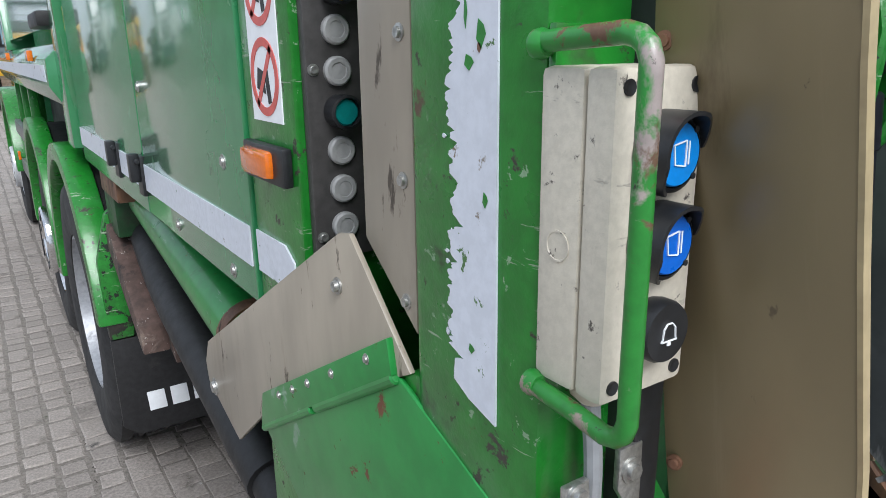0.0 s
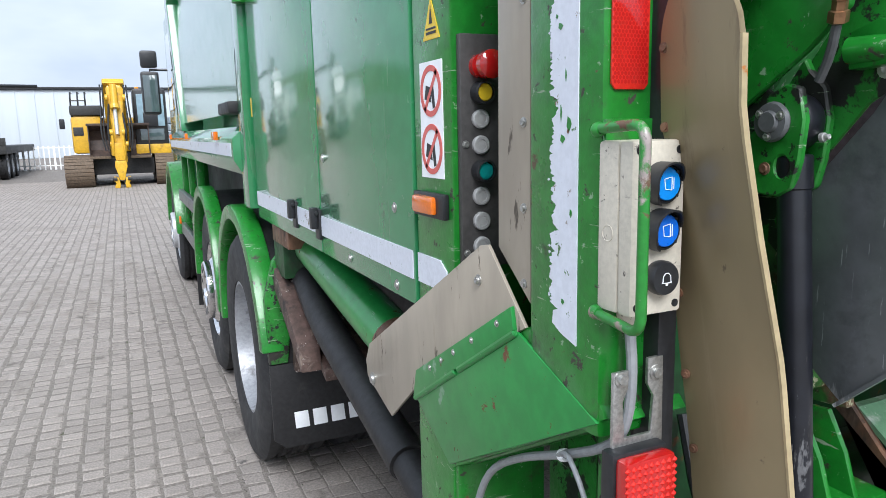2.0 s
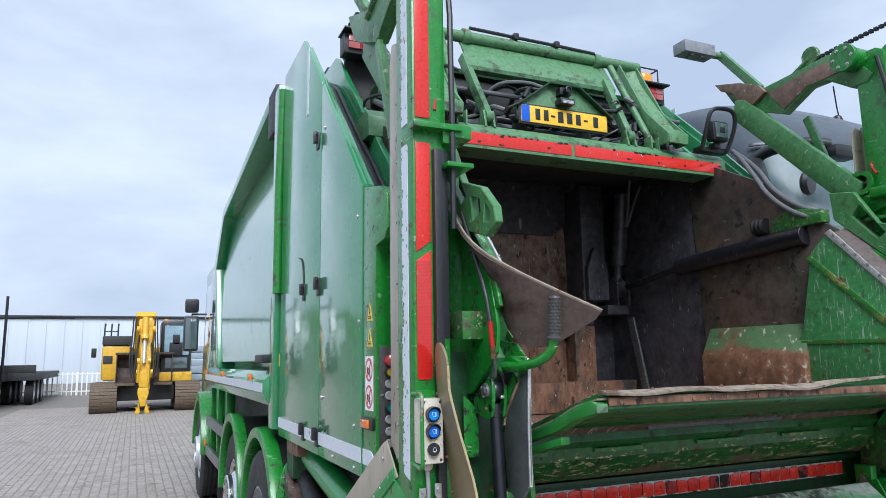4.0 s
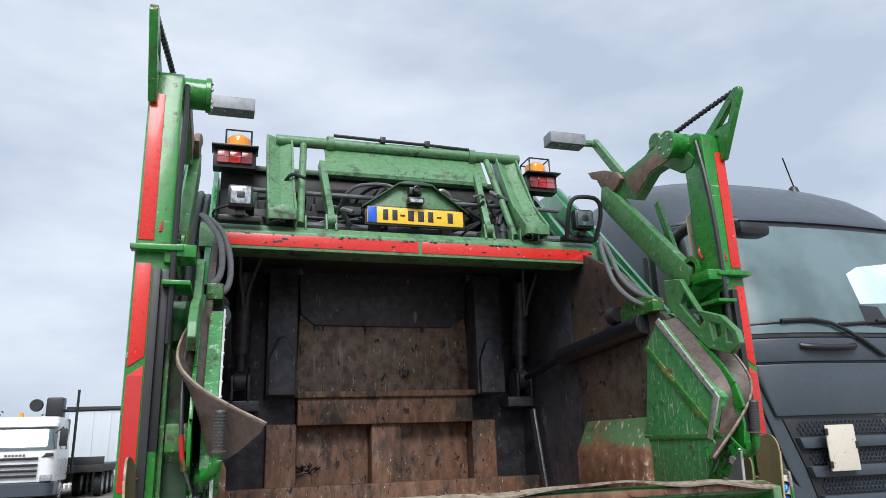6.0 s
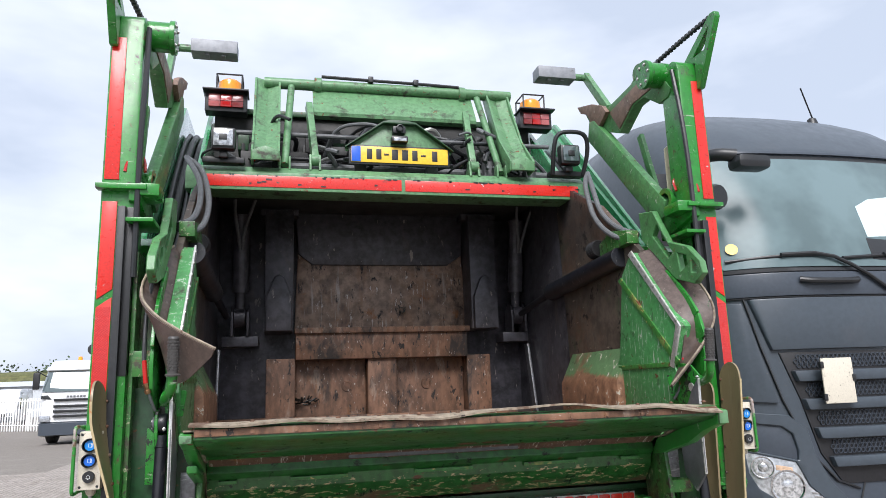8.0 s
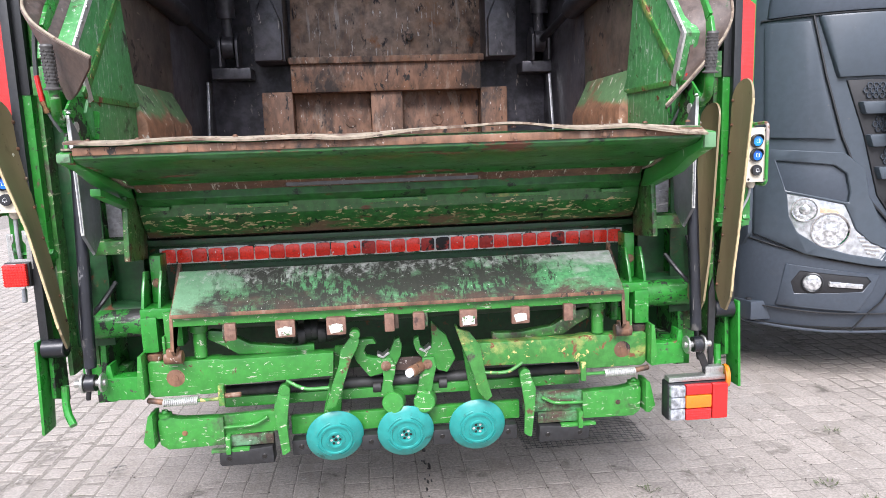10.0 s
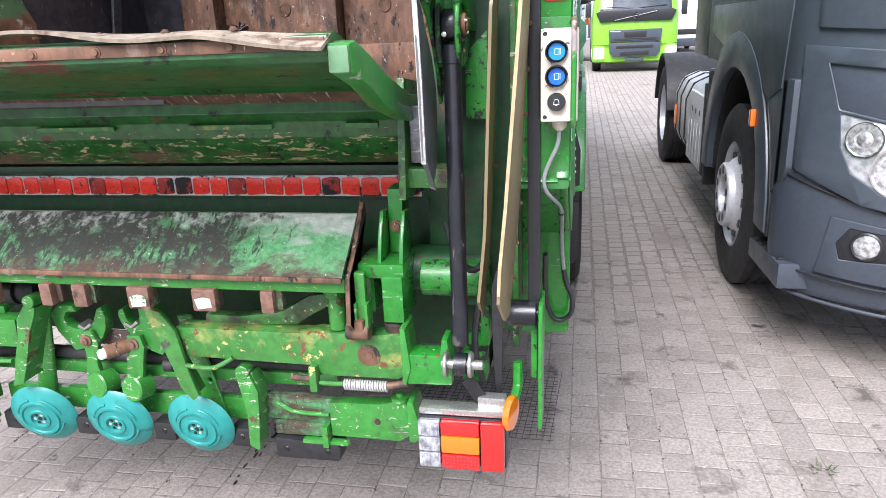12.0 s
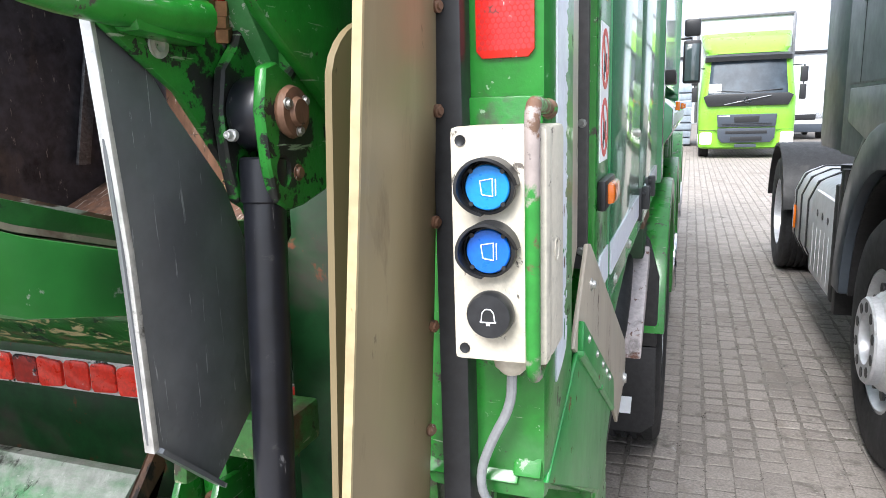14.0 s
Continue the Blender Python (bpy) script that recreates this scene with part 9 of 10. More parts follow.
# ---- yellow excavator down the lane ----
YEL = material("excavator_yellow_paint", (0.62, 0.36, 0.02), 0.4, var=0.12, grain=12, coat=0.2, patches=(((0.30, 0.18, 0.04), 0.25, 4, 0.6, 0.2), (DIRT, 0.15, 6, 0.8, 0.15)))
MUD = material("dusty_track_steel", (0.13, 0.095, 0.065), 0.8, metal=0.1, var=0.25, grain=20, bump=0.004)
# opaque pane; daylight from behind the cab is painted as pale blue
CAB_DAYLIGHT = material("pale_blue_cab_glass", (0.22, 0.32, 0.38), 0.06, var=0.2, grain=2, coat=0.6)
BUCKET = material("brown_bucket_steel", (0.055, 0.036, 0.028), 0.6, metal=0.2, var=0.3, grain=10, patches=(((0.14, 0.08, 0.05), 0.3, 5, 0.7, 0.15),))
DIG = thing("excavator", (-1.57, 24.5, 0), "yellow tracked excavator with lowered arm and brown bucket", "excavator")


def xp(name, bm, mat, parent=None, label=""):
    return part(name, bm, mat, parent or DIG, label)


for x0, x1 in ((-3.20, -2.42), (-0.70, 0.08)):
    o, n = [], 12
    for k in range(n + 1):
        a = -math.pi / 2 - math.pi * k / n
        o.append((23.2 + 0.46 * math.cos(a), 0.46 + 0.46 * math.sin(a)))
    for k in range(n + 1):
        a = math.pi / 2 - math.pi * k / n
        o.append((26.0 + 0.46 * math.cos(a), 0.46 + 0.46 * math.sin(a)))
    tr = xp("track", prism(B(), o, "x", x0 + 0.04, x1 - 0.04, 0.01), MUD, label="dusty steel crawler track")
    for k in range(14):
        a = -math.pi / 2 - math.pi * (k + 0.5) / 14
        c = Vector(((x0 + x1) / 2, 23.2 + 0.47 * math.cos(a), 0.46 + 0.47 * math.sin(a)))
        b = box(B(), (-(x1 - x0) / 2, -0.035, -0.05), ((x1 - x0) / 2, 0.015, 0.05), 0.006, Matrix.Translation(c) @ Matrix.Rotation(a + math.pi, 4, "X") @ pose(0, 0, 0, 0, 0, 0))
        xp("track_shoe", b, MUD, tr)
b = box(B(), (-2.45, 23.3, 0.35), (-0.70, 25.8, 0.85), 0.05)
cyl(b, (-1.57, 24.6, 0.85), (-1.57, 24.6, 1.0), 0.6, 28)
xp("undercarriage", b, DARK_METAL)
b = box(B(), (-2.95, 23.5, 1.0), (-2.1, 26.6, 2.15), 0.12)
box(b, (-2.9, 24.2, 1.0), (-0.3, 26.9, 2.10), 0.15)
house = xp("upper_house", b, YEL, label="yellow upper house")
xp("side_vent", box(B(), (-2.90, 23.48, 1.55), (-2.62, 23.52, 1.80), 0.01), DARK_METAL, house)
xp("deck", box(B(), (-2.95, 23.45, 2.15), (-2.05, 24.6, 2.45), 0.05), DARK_METAL, house)
b = B()
for x in (-2.9, -2.7, -2.5):
    tube(b, [(x, 23.6, 2.1), (x, 23.6, 2.85), (x, 24.4, 2.85)], 0.025, 8, 1)
tube(b, [(-2.9, 23.6, 2.6), (-2.5, 23.6, 2.6)], 0.02, 8)
xp("hand_rail", b, BUTTON_BLACK, house)
b = box(B(), (-1.18, 23.2, 1.0), (-0.22, 24.9, 2.95), 0.10)
cb = xp("operator_cab", b, BUTTON_BLACK, label="dark excavator cab")
xp("cab_glass", box(B(), (-1.08, 23.17, 1.80), (-0.30, 23.21, 2.78), 0.03), CAB_DAYLIGHT, cb, "windscreen with daylight showing through the cab")
xp("cab_glass", box(B(), (-1.04, 23.17, 1.36), (-0.34, 23.21, 1.72), 0.03), GLASS_DARK, cb)
b = box(B(), (-0.92, 23.145, 1.80), (-0.50, 23.165, 2.22), 0.03)
box(b, (-0.82, 23.145, 2.16), (-0.60, 23.165, 2.48), 0.03)
xp("driver_seat", b, BUTTON_BLACK, cb, "dark driver seat with headrest")
xp("cab_sill", box(B(), (-1.2, 23.15, 0.95), (-0.18, 24.9, 1.25), 0.04), YEL, cb)
xp("cab_mirror", box(B(), (-3.25, 23.4, 1.75), (-3.1, 23.46, 2.05), 0.02), BUTTON_BLACK, house)
b = prism(B(), [(24.4, 1.6), (23.6, 3.0), (22.7, 3.2), (22.55, 3.05), (23.3, 2.7), (24.0, 1.4)], "x", -1.98, -1.38, 0.05)
boom = xp("boom", b, YEL, label="yellow boom")
b = prism(B(), [(22.9, 3.05), (22.5, 3.0), (22.12, 1.2), (22.15, 0.75), (22.4, 0.72), (22.6, 1.3)], "x", -1.80, -1.48, 0.04)
prism(b, [(-1.90, 2.88), (-1.84, 2.98), (-1.74, 2.90), (-1.62, 2.90), (-1.50, 2.98), (-1.42, 2.88), (-1.46, 2.3), (-1.50, 1.75), (-1.56, 1.3), (-1.78, 1.3), (-1.83, 1.75), (-1.86, 2.3)], "y", 22.40, 22.62, 0.03)
prism(b, [(-1.88, 1.32), (-1.46, 1.32), (-1.50, 1.0), (-1.55, 0.80), (-1.79, 0.80), (-1.84, 1.0)], "y", 22.05, 22.30, 0.03)
for sgn in (-1, 1):
    cyl(b, (-1.66 + sgn * 0.20, 22.34, 2.62), (-1.66 + sgn * 0.27, 22.34, 2.62), 0.10, 16)
    cyl(b, (-1.66 + sgn * 0.17, 22.10, 1.28), (-1.66 + sgn * 0.24, 22.10, 1.28), 0.08, 16)
stick = xp("stick", b, YEL, label="yellow dipper arm")
b = cyl(B(), (-1.69, 22.28, 2.35), (-1.69, 22.42, 3.0), 0.10, 18)
cyl(b, (-1.69, 22.20, 2.30), (-1.69, 22.24, 2.42), 0.13, 18)
cylb = xp("bucket_cylinder", b, YEL, stick)
xp("piston_rod", cyl(B(), (-1.69, 22.10, 1.55), (-1.69, 22.26, 2.32), 0.055, 14), STEEL_EDGE, cylb)
for sgn in (-1, 1):
    b = bar(B(), (-1.69 + sgn * 0.15, 22.02, 1.65), (-1.69 + sgn * 0.17, 22.10, 0.95), 0.06, 0.16, 0.02)
    cyl(b, (-1.69 + sgn * 0.12, 22.0, 1.62), (-1.69 + sgn * 0.20, 22.0, 1.62), 0.09, 14)
    xp("bucket_link", b, YEL, stick)
    for d in (0.0, 0.07):
        xp("arm_hose", tube(B(), [(-1.69 + sgn * (0.28 + d), 22.45, 3.0), (-1.69 + sgn * (0.30 + d), 22.30, 2.3), (-1.69 + sgn * (0.36 + d), 22.15, 1.6), (-1.69 + sgn * (0.27 + d), 22.1, 1.1)], 0.022, 8, 2), BUTTON_BLACK, stick)
# coupler: neck, jaw plates and two hooked feet
b = prism(B(), [(-1.82, 0.80), (-1.52, 0.80), (-1.50, 0.62), (-1.56, 0.42), (-1.60, 0.22), (-1.74, 0.22), (-1.78, 0.42), (-1.84, 0.62)], "y", 22.05, 22.40, 0.03)
qc = xp("quick_coupler", b, YEL, label="yellow quick coupler resting on the paving")
for sgn in (-1, 1):
    b = prism(B(), [(-1.67 + sgn * 0.10, 0.30), (-1.67 + sgn * 0.22, 0.34), (-1.67 + sgn * 0.24, 0.22), (-1.67 + sgn * 0.17, 0.14), (-1.67 + sgn * 0.22, 0.06), (-1.67 + sgn * 0.21, 0.0), (-1.67 + sgn * 0.08, 0.0), (-1.67 + sgn * 0.06, 0.12)], "y", 22.0, 22.32, 0.02)
    xp("hook_foot", b, YEL, qc)
    xp("coupler_pin", cyl(B(), (-1.67 + sgn * 0.14, 21.99, 0.27), (-1.67 + sgn * 0.26, 21.99, 0.27), 0.05, 14), DARK_METAL, qc)
# the bucket hangs behind the arm: curved shell with cheeks
prof = [(23.00, 1.86), (23.30, 1.70), (23.42, 1.40), (23.34, 1.08), (23.08, 0.86), (22.94, 0.88)]
for x0, x1 in ((-2.50, -1.93), (-1.36, -0.80)):
    b = sheet(B(), [[(x0 + 0.03 * (k == 0), y, z), ((x0 + x1) / 2, y + 0.02, z), (x1, y, z)] for k, (y, z) in enumerate(prof)], 0.04)
    bk = xp("bucket_half", b, BUCKET, label="brown hollow bucket shell")
    for x in (x0, x1 - 0.03):
        xp("cheek", prism(B(), prof, "x", x, x + 0.03, 0.005), BUCKET, bk)
    xp("bucket_rim", box(B(), (x0 - 0.03, 22.96, 1.82), (x1 + 0.03, 23.04, 1.90), 0.012), BUCKET, bk)
    xp("cutting_edge", box(B(), (x0 - 0.01, 22.90, 0.84), (x1 + 0.01, 22.96, 0.92), 0.01), MUD, bk)
tubepts = [(-1.80, 22.2, 1.0), (-1.95, 22.15, 1.5), (-1.86, 22.4, 2.3), (-1.80, 22.5, 2.8)]
xp("arm_hose", tube(B(), tubepts, 0.03, 8, 2), BUTTON_BLACK)
xp("arm_hose", tube(B(), [(-2 * 1.69 - p[0], p[1], p[2]) for p in tubepts], 0.03, 8, 2), BUTTON_BLACK)
b = lathe(B(), [(0, 0), (0.07, 0), (0.06, 0.12), (0, 0.13)], (-1.0, 24.5, 2.95), (0, 0, 1), 14)
xp("beacon", b, AMBER, cb)

# ---- lime-green box truck at the end of the lane ----
LIME = material("lime_green_paint", (0.19, 0.50, 0.030), 0.3, var=0.05, grain=10, coat=0.4)
BOX_TRUCK_GLASS = material("dark_windscreen", (0.045, 0.060, 0.075), 0.18, var=0.25, grain=3, spec=0.12)
BOXW = material("white_box_body", (0.50, 0.53, 0.56), 0.4, var=0.05, grain=6, patches=(((0.5, 0.53, 0.55), 0.3, 1.2, 0.5, 0.3),))
VT = thing("box_truck", (2.73, 22.5, 0), "lime-green box truck with white box body, headlamps lit", "truck")
VX = 2.73


def vp(name, bm, mat, parent=None, label=""):
    return part(name, shift(bm, VX), mat, parent or VT, label)


vc = vp("cab", loft(B(), [(0.26, 20.40, 1.13, 0.3, 0.3), (0.31, 20.28, 1.20, 0.3, 0.3), (1.0, 20.20, 1.22, 0.3, 0.3), (1.62, 20.22, 1.22, 0.3, 0.3), (1.70, 20.25, 1.20, 0.3, 0.28), (2.66, 20.58, 1.12, 0.3, 0.28), (2.78, 20.68, 1.10, 0.3, 0.3), (2.86, 20.9, 1.05, 0.3, 0.3)], 22.2), LIME, label="lime-green cab")
vp("windscreen", loft(B(), [(1.74, 20.23, 1.10, 0.26, 0.24), (2.62, 20.53, 1.03, 0.26, 0.24)], 20.7, cap=False), BOX_TRUCK_GLASS, vc)
vp("sun_visor", loft(B(), [(2.62, 20.41, 1.10, 0.28, 0.26), (2.74, 20.39, 1.10, 0.28, 0.26), (2.81, 20.53, 1.08, 0.28, 0.26)], 20.83), BUTTON_BLACK, vc)
b = loft(B(), [(2.84, 20.78, 1.0, 0.4, 0.35), (2.98, 20.9, 1.10, 0.4, 0.35), (3.2, 21.3, 1.17, 0.45, 0.35), (3.48, 21.8, 1.20, 0.45, 0.35)], 22.3)
vp("roof_deflector", b, LIME, vc)
b = prism(B(), [(-1.0, 1.42), (1.0, 1.42), (1.12, 1.68), (1.0, 1.74), (-1.0, 1.74), (-1.12, 1.68)], "y", 20.12, 20.22, 0.02)
vp("badge_panel", b, BUTTON_BLACK, vc)
b = bar(B(), (-0.58, 20.10, 1.46), (0.58, 20.10, 1.68), 0.04, 0.02, 0.005)
lathe(b, [(0.06, 0), (0.09, 0), (0.09, 0.02), (0.06, 0.02)], (0, 20.10, 1.57), (0, -1, 0), 20)
vp("badge_bar", b, CHROME, vc)
gp = vp("grille", prism(B(), [(-0.72, 0.86), (0.72, 0.86), (0.75, 1.20), (-0.75, 1.20)], "y", 20.12, 20.2, 0.02), MB_TRIM, vc, "black plastic grille with a middle intake")
vp("intake", prism(B(), [(-0.30, 0.98), (0.30, 0.98), (0.32, 1.14), (-0.32, 1.14)], "y", 20.108, 20.125, 0.006), BUTTON_BLACK, gp)
vp("letter_bars", box(B(), (-0.70, 20.112, 1.145), (-0.42, 20.122, 1.17), 0.002), INK, gp)
for z in (0.90, 0.94):
    vp("slat", box(B(), (-0.62, 20.105, z), (0.62, 20.13, z + 0.018), 0.004), BUTTON_BLACK, gp)
gp = vp("bumper_intake", prism(B(), [(-0.60, 0.44), (0.60, 0.44), (0.71, 0.56), (0.72, 0.83), (-0.72, 0.83), (-0.71, 0.56)], "y", 20.115, 20.2, 0.02), MB_TRIM, vc, "black lower air intake in the bumper")
for z0, z1, w in ((0.48, 0.60, 0.40), (0.68, 0.76, 0.52)):
    vp("intake", box(B(), (-w, 20.10, z0), (w, 20.125, z1), 0.01), BUTTON_BLACK, gp)
vp("bumper_seam", box(B(), (-1.19, 20.165, 0.775), (1.19, 20.2, 0.790), 0.002), BUTTON_BLACK, vc)
vp("windscreen_paper", box(B(), (-0.98, 20.235, 1.78), (-0.66, 20.24, 2.02), 0.002), INK, vc, "white paper behind the windscreen")
for sx in (-1, 1):
    b = box(B(), (min(sx * 0.86, sx * 1.17), 20.13, 0.40), (max(sx * 0.86, sx * 1.17), 20.32, 0.72), 0.05)
    vp("headlamp", b, LAMP_ON, vc, "lit headlamp")
    b = box(B(), (min(sx * 1.26, sx * 1.42), 20.25, 1.55), (max(sx * 1.26, sx * 1.42), 20.37, 1.95), 0.03)
    box(b, (min(sx * 1.26, sx * 1.44), 20.25, 2.0), (max(sx * 1.26, sx * 1.44), 20.37, 2.4), 0.03)
    tube(b, [(sx * 1.1, 20.5, 2.45), (sx * 1.35, 20.32, 2.45), (sx * 1.35, 20.32, 1.6)], 0.02, 8)
    vp("mirror", b, BUTTON_BLACK, vc)
    wheel(VT, (VX + sx * 1.05, 21.3, 0.48), sx, 0.48, 0.28, "steer")
    wheel(VT, (VX + sx * 1.05, 26.5, 0.48), sx, 0.48, 0.28, "drive")
    vp("wiper", bar(B(), (sx * 0.1, 20.22, 1.78), (sx * 0.85, 20.24, 1.84), 0.02, 0.02, 0.004), BUTTON_BLACK, vc)
vp("plate", box(B(), (-0.27, 20.15, 0.31), (0.27, 20.24, 0.40), 0.005), MB_TRIM, vc, "dark number plate holder")
vp("box_body", box(B(), (-1.28, 22.4, 0.95), (1.28, 29.5, 3.98), 0.03), BOXW, label="white box body with grey edge frame")
b = B()
for p, q in (((-1.29, 22.38, 0.95), (-1.29, 22.38, 3.99)), ((1.29, 22.38, 0.95), (1.29, 22.38, 3.99)), ((-1.29, 22.38, 3.99), (1.29, 22.38, 3.99))):
    bar(b, p, q, 0.08, 0.08, 0.01)
vp("box_edge", b, STEEL)
vp("truck_frame", box(B(), (-0.5, 21.5, 0.5), (0.5, 29.3, 0.95), 0.02), DARK_METAL)

# ---- white cab truck with loading crane, vans, car ----
WCAB = material("white_vehicle_paint", (0.72, 0.73, 0.74), 0.3, var=0.04, grain=8, coat=0.5, patches=((DIRT, 0.06, 3, 0.7, 0.2),))
WT = thing("crane_truck", (-7.65, 27, 0), "white cab truck with dark loading crane behind the cab", "truck")
WX = -7.65


def wp(name, bm, mat, parent=None, label=""):
    return part(name, shift(bm, WX), mat, parent or WT, label)


wc = wp("cab", loft(B(), [(0.75, 25.55, 1.18, 0.35, 0.35), (0.80, 25.45, 1.23, 0.35, 0.35), (1.7, 25.42, 1.24, 0.35, 0.33), (2.0, 25.46, 1.22, 0.33, 0.3), (2.6, 25.7, 1.15, 0.33, 0.3), (2.72, 25.8, 1.14, 0.33, 0.3), (2.95, 26.0, 1.10, 0.33, 0.3), (3.0, 26.2, 1.0, 0.3, 0.3)], 27.6), WCAB, label="white day cab")
wp("windscreen", loft(B(), [(1.85, 25.395, 1.215, 0.33, 0.32), (2.0, 25.425, 1.21, 0.33, 0.3), (2.58, 25.66, 1.145, 0.33, 0.3)], 26.0, cap=False), GLASS_DARK, wc)
wp("bumper", loft(B(), [(0.30, 25.5, 1.2, 0.35, 0.3), (0.34, 25.38, 1.25, 0.35, 0.3), (0.74, 25.38, 1.25, 0.35, 0.3), (0.78, 25.45, 1.23, 0.35, 0.3)], 26.3), MB_TRIM, wc)
for z in (0.95, 1.12, 1.30, 1.52):
    wp("grille_slot", box(B(), (-0.72, 25.33, z), (0.72, 25.42, z + 0.085), 0.015), BUTTON_BLACK, wc)
b = B()
for k in range(6):
    box(b, (-0.32 + k * 0.11, 25.385, 1.64), (-0.24 + k * 0.11, 25.40, 1.71), 0.006)
wp("badge_bars", b, STEEL, wc)
wp("sun_visor", loft(B(), [(2.60, 25.60, 1.16, 0.33, 0.3), (2.63, 25.56, 1.16, 0.33, 0.3), (2.74, 25.66, 1.15, 0.33, 0.3)], 26.2), WCAB, wc)
for sx in (-1, 1):
    wp("corner_vent", prism(B(), [(sx * 0.80, 1.58), (sx * 1.16, 1.62), (sx * 1.16, 1.72), (sx * 0.95, 1.74)], "y", 25.40, 25.5, 0.01), BUTTON_BLACK, wc)
for sx in (-1, 1):
    wp("headlamp", box(B(), (min(sx * 0.82, sx * 1.18), 25.36, 0.80), (max(sx * 0.82, sx * 1.18), 25.55, 1.02), 0.04), CLEAR_LENS, wc)
    b = box(B(), (min(sx * 1.28, sx * 1.50), 25.5, 1.95), (max(sx * 1.28, sx * 1.50), 25.62, 2.55), 0.04)
    tube(b, [(sx * 1.1, 25.7, 2.4), (sx * 1.38, 25.56, 2.6)], 0.02, 8)
    wp("mirror", b, BUTTON_BLACK, wc)
    wp("side_window", prism(B(), [(26.0, 1.85), (27.1, 1.85), (27.1, 2.55), (26.25, 2.55)], "x", sx * 1.22, sx * 1.245, 0.01), GLASS_DARK, wc)
    wp("step", box(B(), (min(sx * 0.9, sx * 1.24), 25.8, 0.4), (max(sx * 0.9, sx * 1.24), 26.2, 0.8), 0.03), WCAB, wc)
    wheel(WT, (WX + sx * 1.07, 26.8, 0.50), sx, 0.50, 0.3, "steer")
    for yy in (31.0, 32.4, 33.8):
        wheel(WT, (WX + sx * 1.07, yy, 0.50), sx, 0.50, 0.3, "drive")
b = lathe(B(), [(0, 0), (0.08, 0), (0.07, 0.14), (0, 0.15)], (-0.2, 26.4, 3.0), (0, 0, 1), 14)
wp("beacon", b, AMBER, wc)
b = box(B(), (0.3, 28.0, 1.0), (1.0, 28.7, 3.0), 0.06)
box(b, (0.2, 28.0, 3.0), (0.8, 28.6, 3.8), 0.08)
tube(b, [(0.6, 28.3, 3.3), (2.4, 28.6, 3.35), (3.4, 29.5, 3.4)], 0.06, 10)
tube(b, [(1.25, 28.3, 1.0), (1.25, 28.3, 4.1)], 0.05, 8)
lathe(b, [(0, 0), (0.22, 0), (0.24, 0.05), (0.22, 0.18), (0, 0.18)], (-0.1, 28.0, 3.5), (0, -1, 0), 16)
wp("loading_crane", b, BUTTON_BLACK, label="folded dark loading crane")
wp("flatbed", box(B(), (-1.25, 28.8, 0.95), (1.25, 35.0, 1.25), 0.03), MB_TRIM)
wp("truck_frame", box(B(), (-0.5, 26.5, 0.5), (0.5, 34.9, 0.95), 0.02), DARK_METAL)


def van(name, x, y, yaw, body, label, category, h=2.0, L=4.9, w=1.9):
    ob = thing(name, pose(x, y, 0, 0, 0, yaw), label, category)
    m = pose(x, y, 0, 0, 0, yaw)

    def q(n, bm, mat, parent=None, lab=""):
        bm.transform(m)
        return part(n, bm, mat, parent or ob, lab)
    hb = 0.52 * h
    side = [(0, 0.30), (0.0, hb * 0.75), (0.12, hb * 0.95), (0.85, hb * 1.06), (1.6, h * 0.97), (1.9, h), (L - 0.3, h), (L, h * 0.92), (L, 0.30)]
    bd = q("body", prism(B(), side, "x", -w / 2, w / 2, 0.06), body)
    q("windscreen", bar(B(), (0, 0.95, hb * 1.10), (0, 1.58, h * 0.94), w * 0.86, 0.03, 0.01), GLASS_DARK, bd)
    for sx in (-1, 1):
        q("side_window", prism(B(), [(1.2, hb * 1.10), (2.6, hb * 1.10), (2.6, h * 0.9), (1.75, h * 0.9)], "x", sx * w / 2 - 0.012, sx * w / 2 + 0.012, 0.005), GLASS_DARK, bd)
        q("headlamp", box(B(), (min(sx * w * 0.30, sx * w * 0.46), -0.03, hb * 0.66), (max(sx * w * 0.30, sx * w * 0.46), 0.10, hb * 0.86), 0.03), CLEAR_LENS, bd)
        q("mirror", box(B(), (min(sx * w * 0.52, sx * w * 0.62), 1.1, hb * 1.05), (max(sx * w * 0.52, sx * w * 0.62), 1.22, hb * 1.28), 0.03), BUTTON_BLACK, bd)
        for yy in (0.85, L - 1.0):
            b2 = lathe(B(), [(0, -0.1), (0.20, -0.1), (0.21, -0.09), (0.33, -0.10), (0.33, 0.10), (0.21, 0.10), (0.19, 0.06), (0, 0.05)], (sx * (w / 2 - 0.1), yy, 0.33), (sx, 0, 0), 24)
            q("wheel", b2, TYRE, bd)
    q("bumper", box(B(), (-w * 0.48, -0.05, 0.28), (w * 0.48, 0.12, 0.62), 0.05), MB_TRIM, bd)
    q("grille", box(B(), (-w * 0.3, -0.03, hb * 0.62), (w * 0.3, 0.05, hb * 0.80), 0.02), BUTTON_BLACK, bd)
    return ob


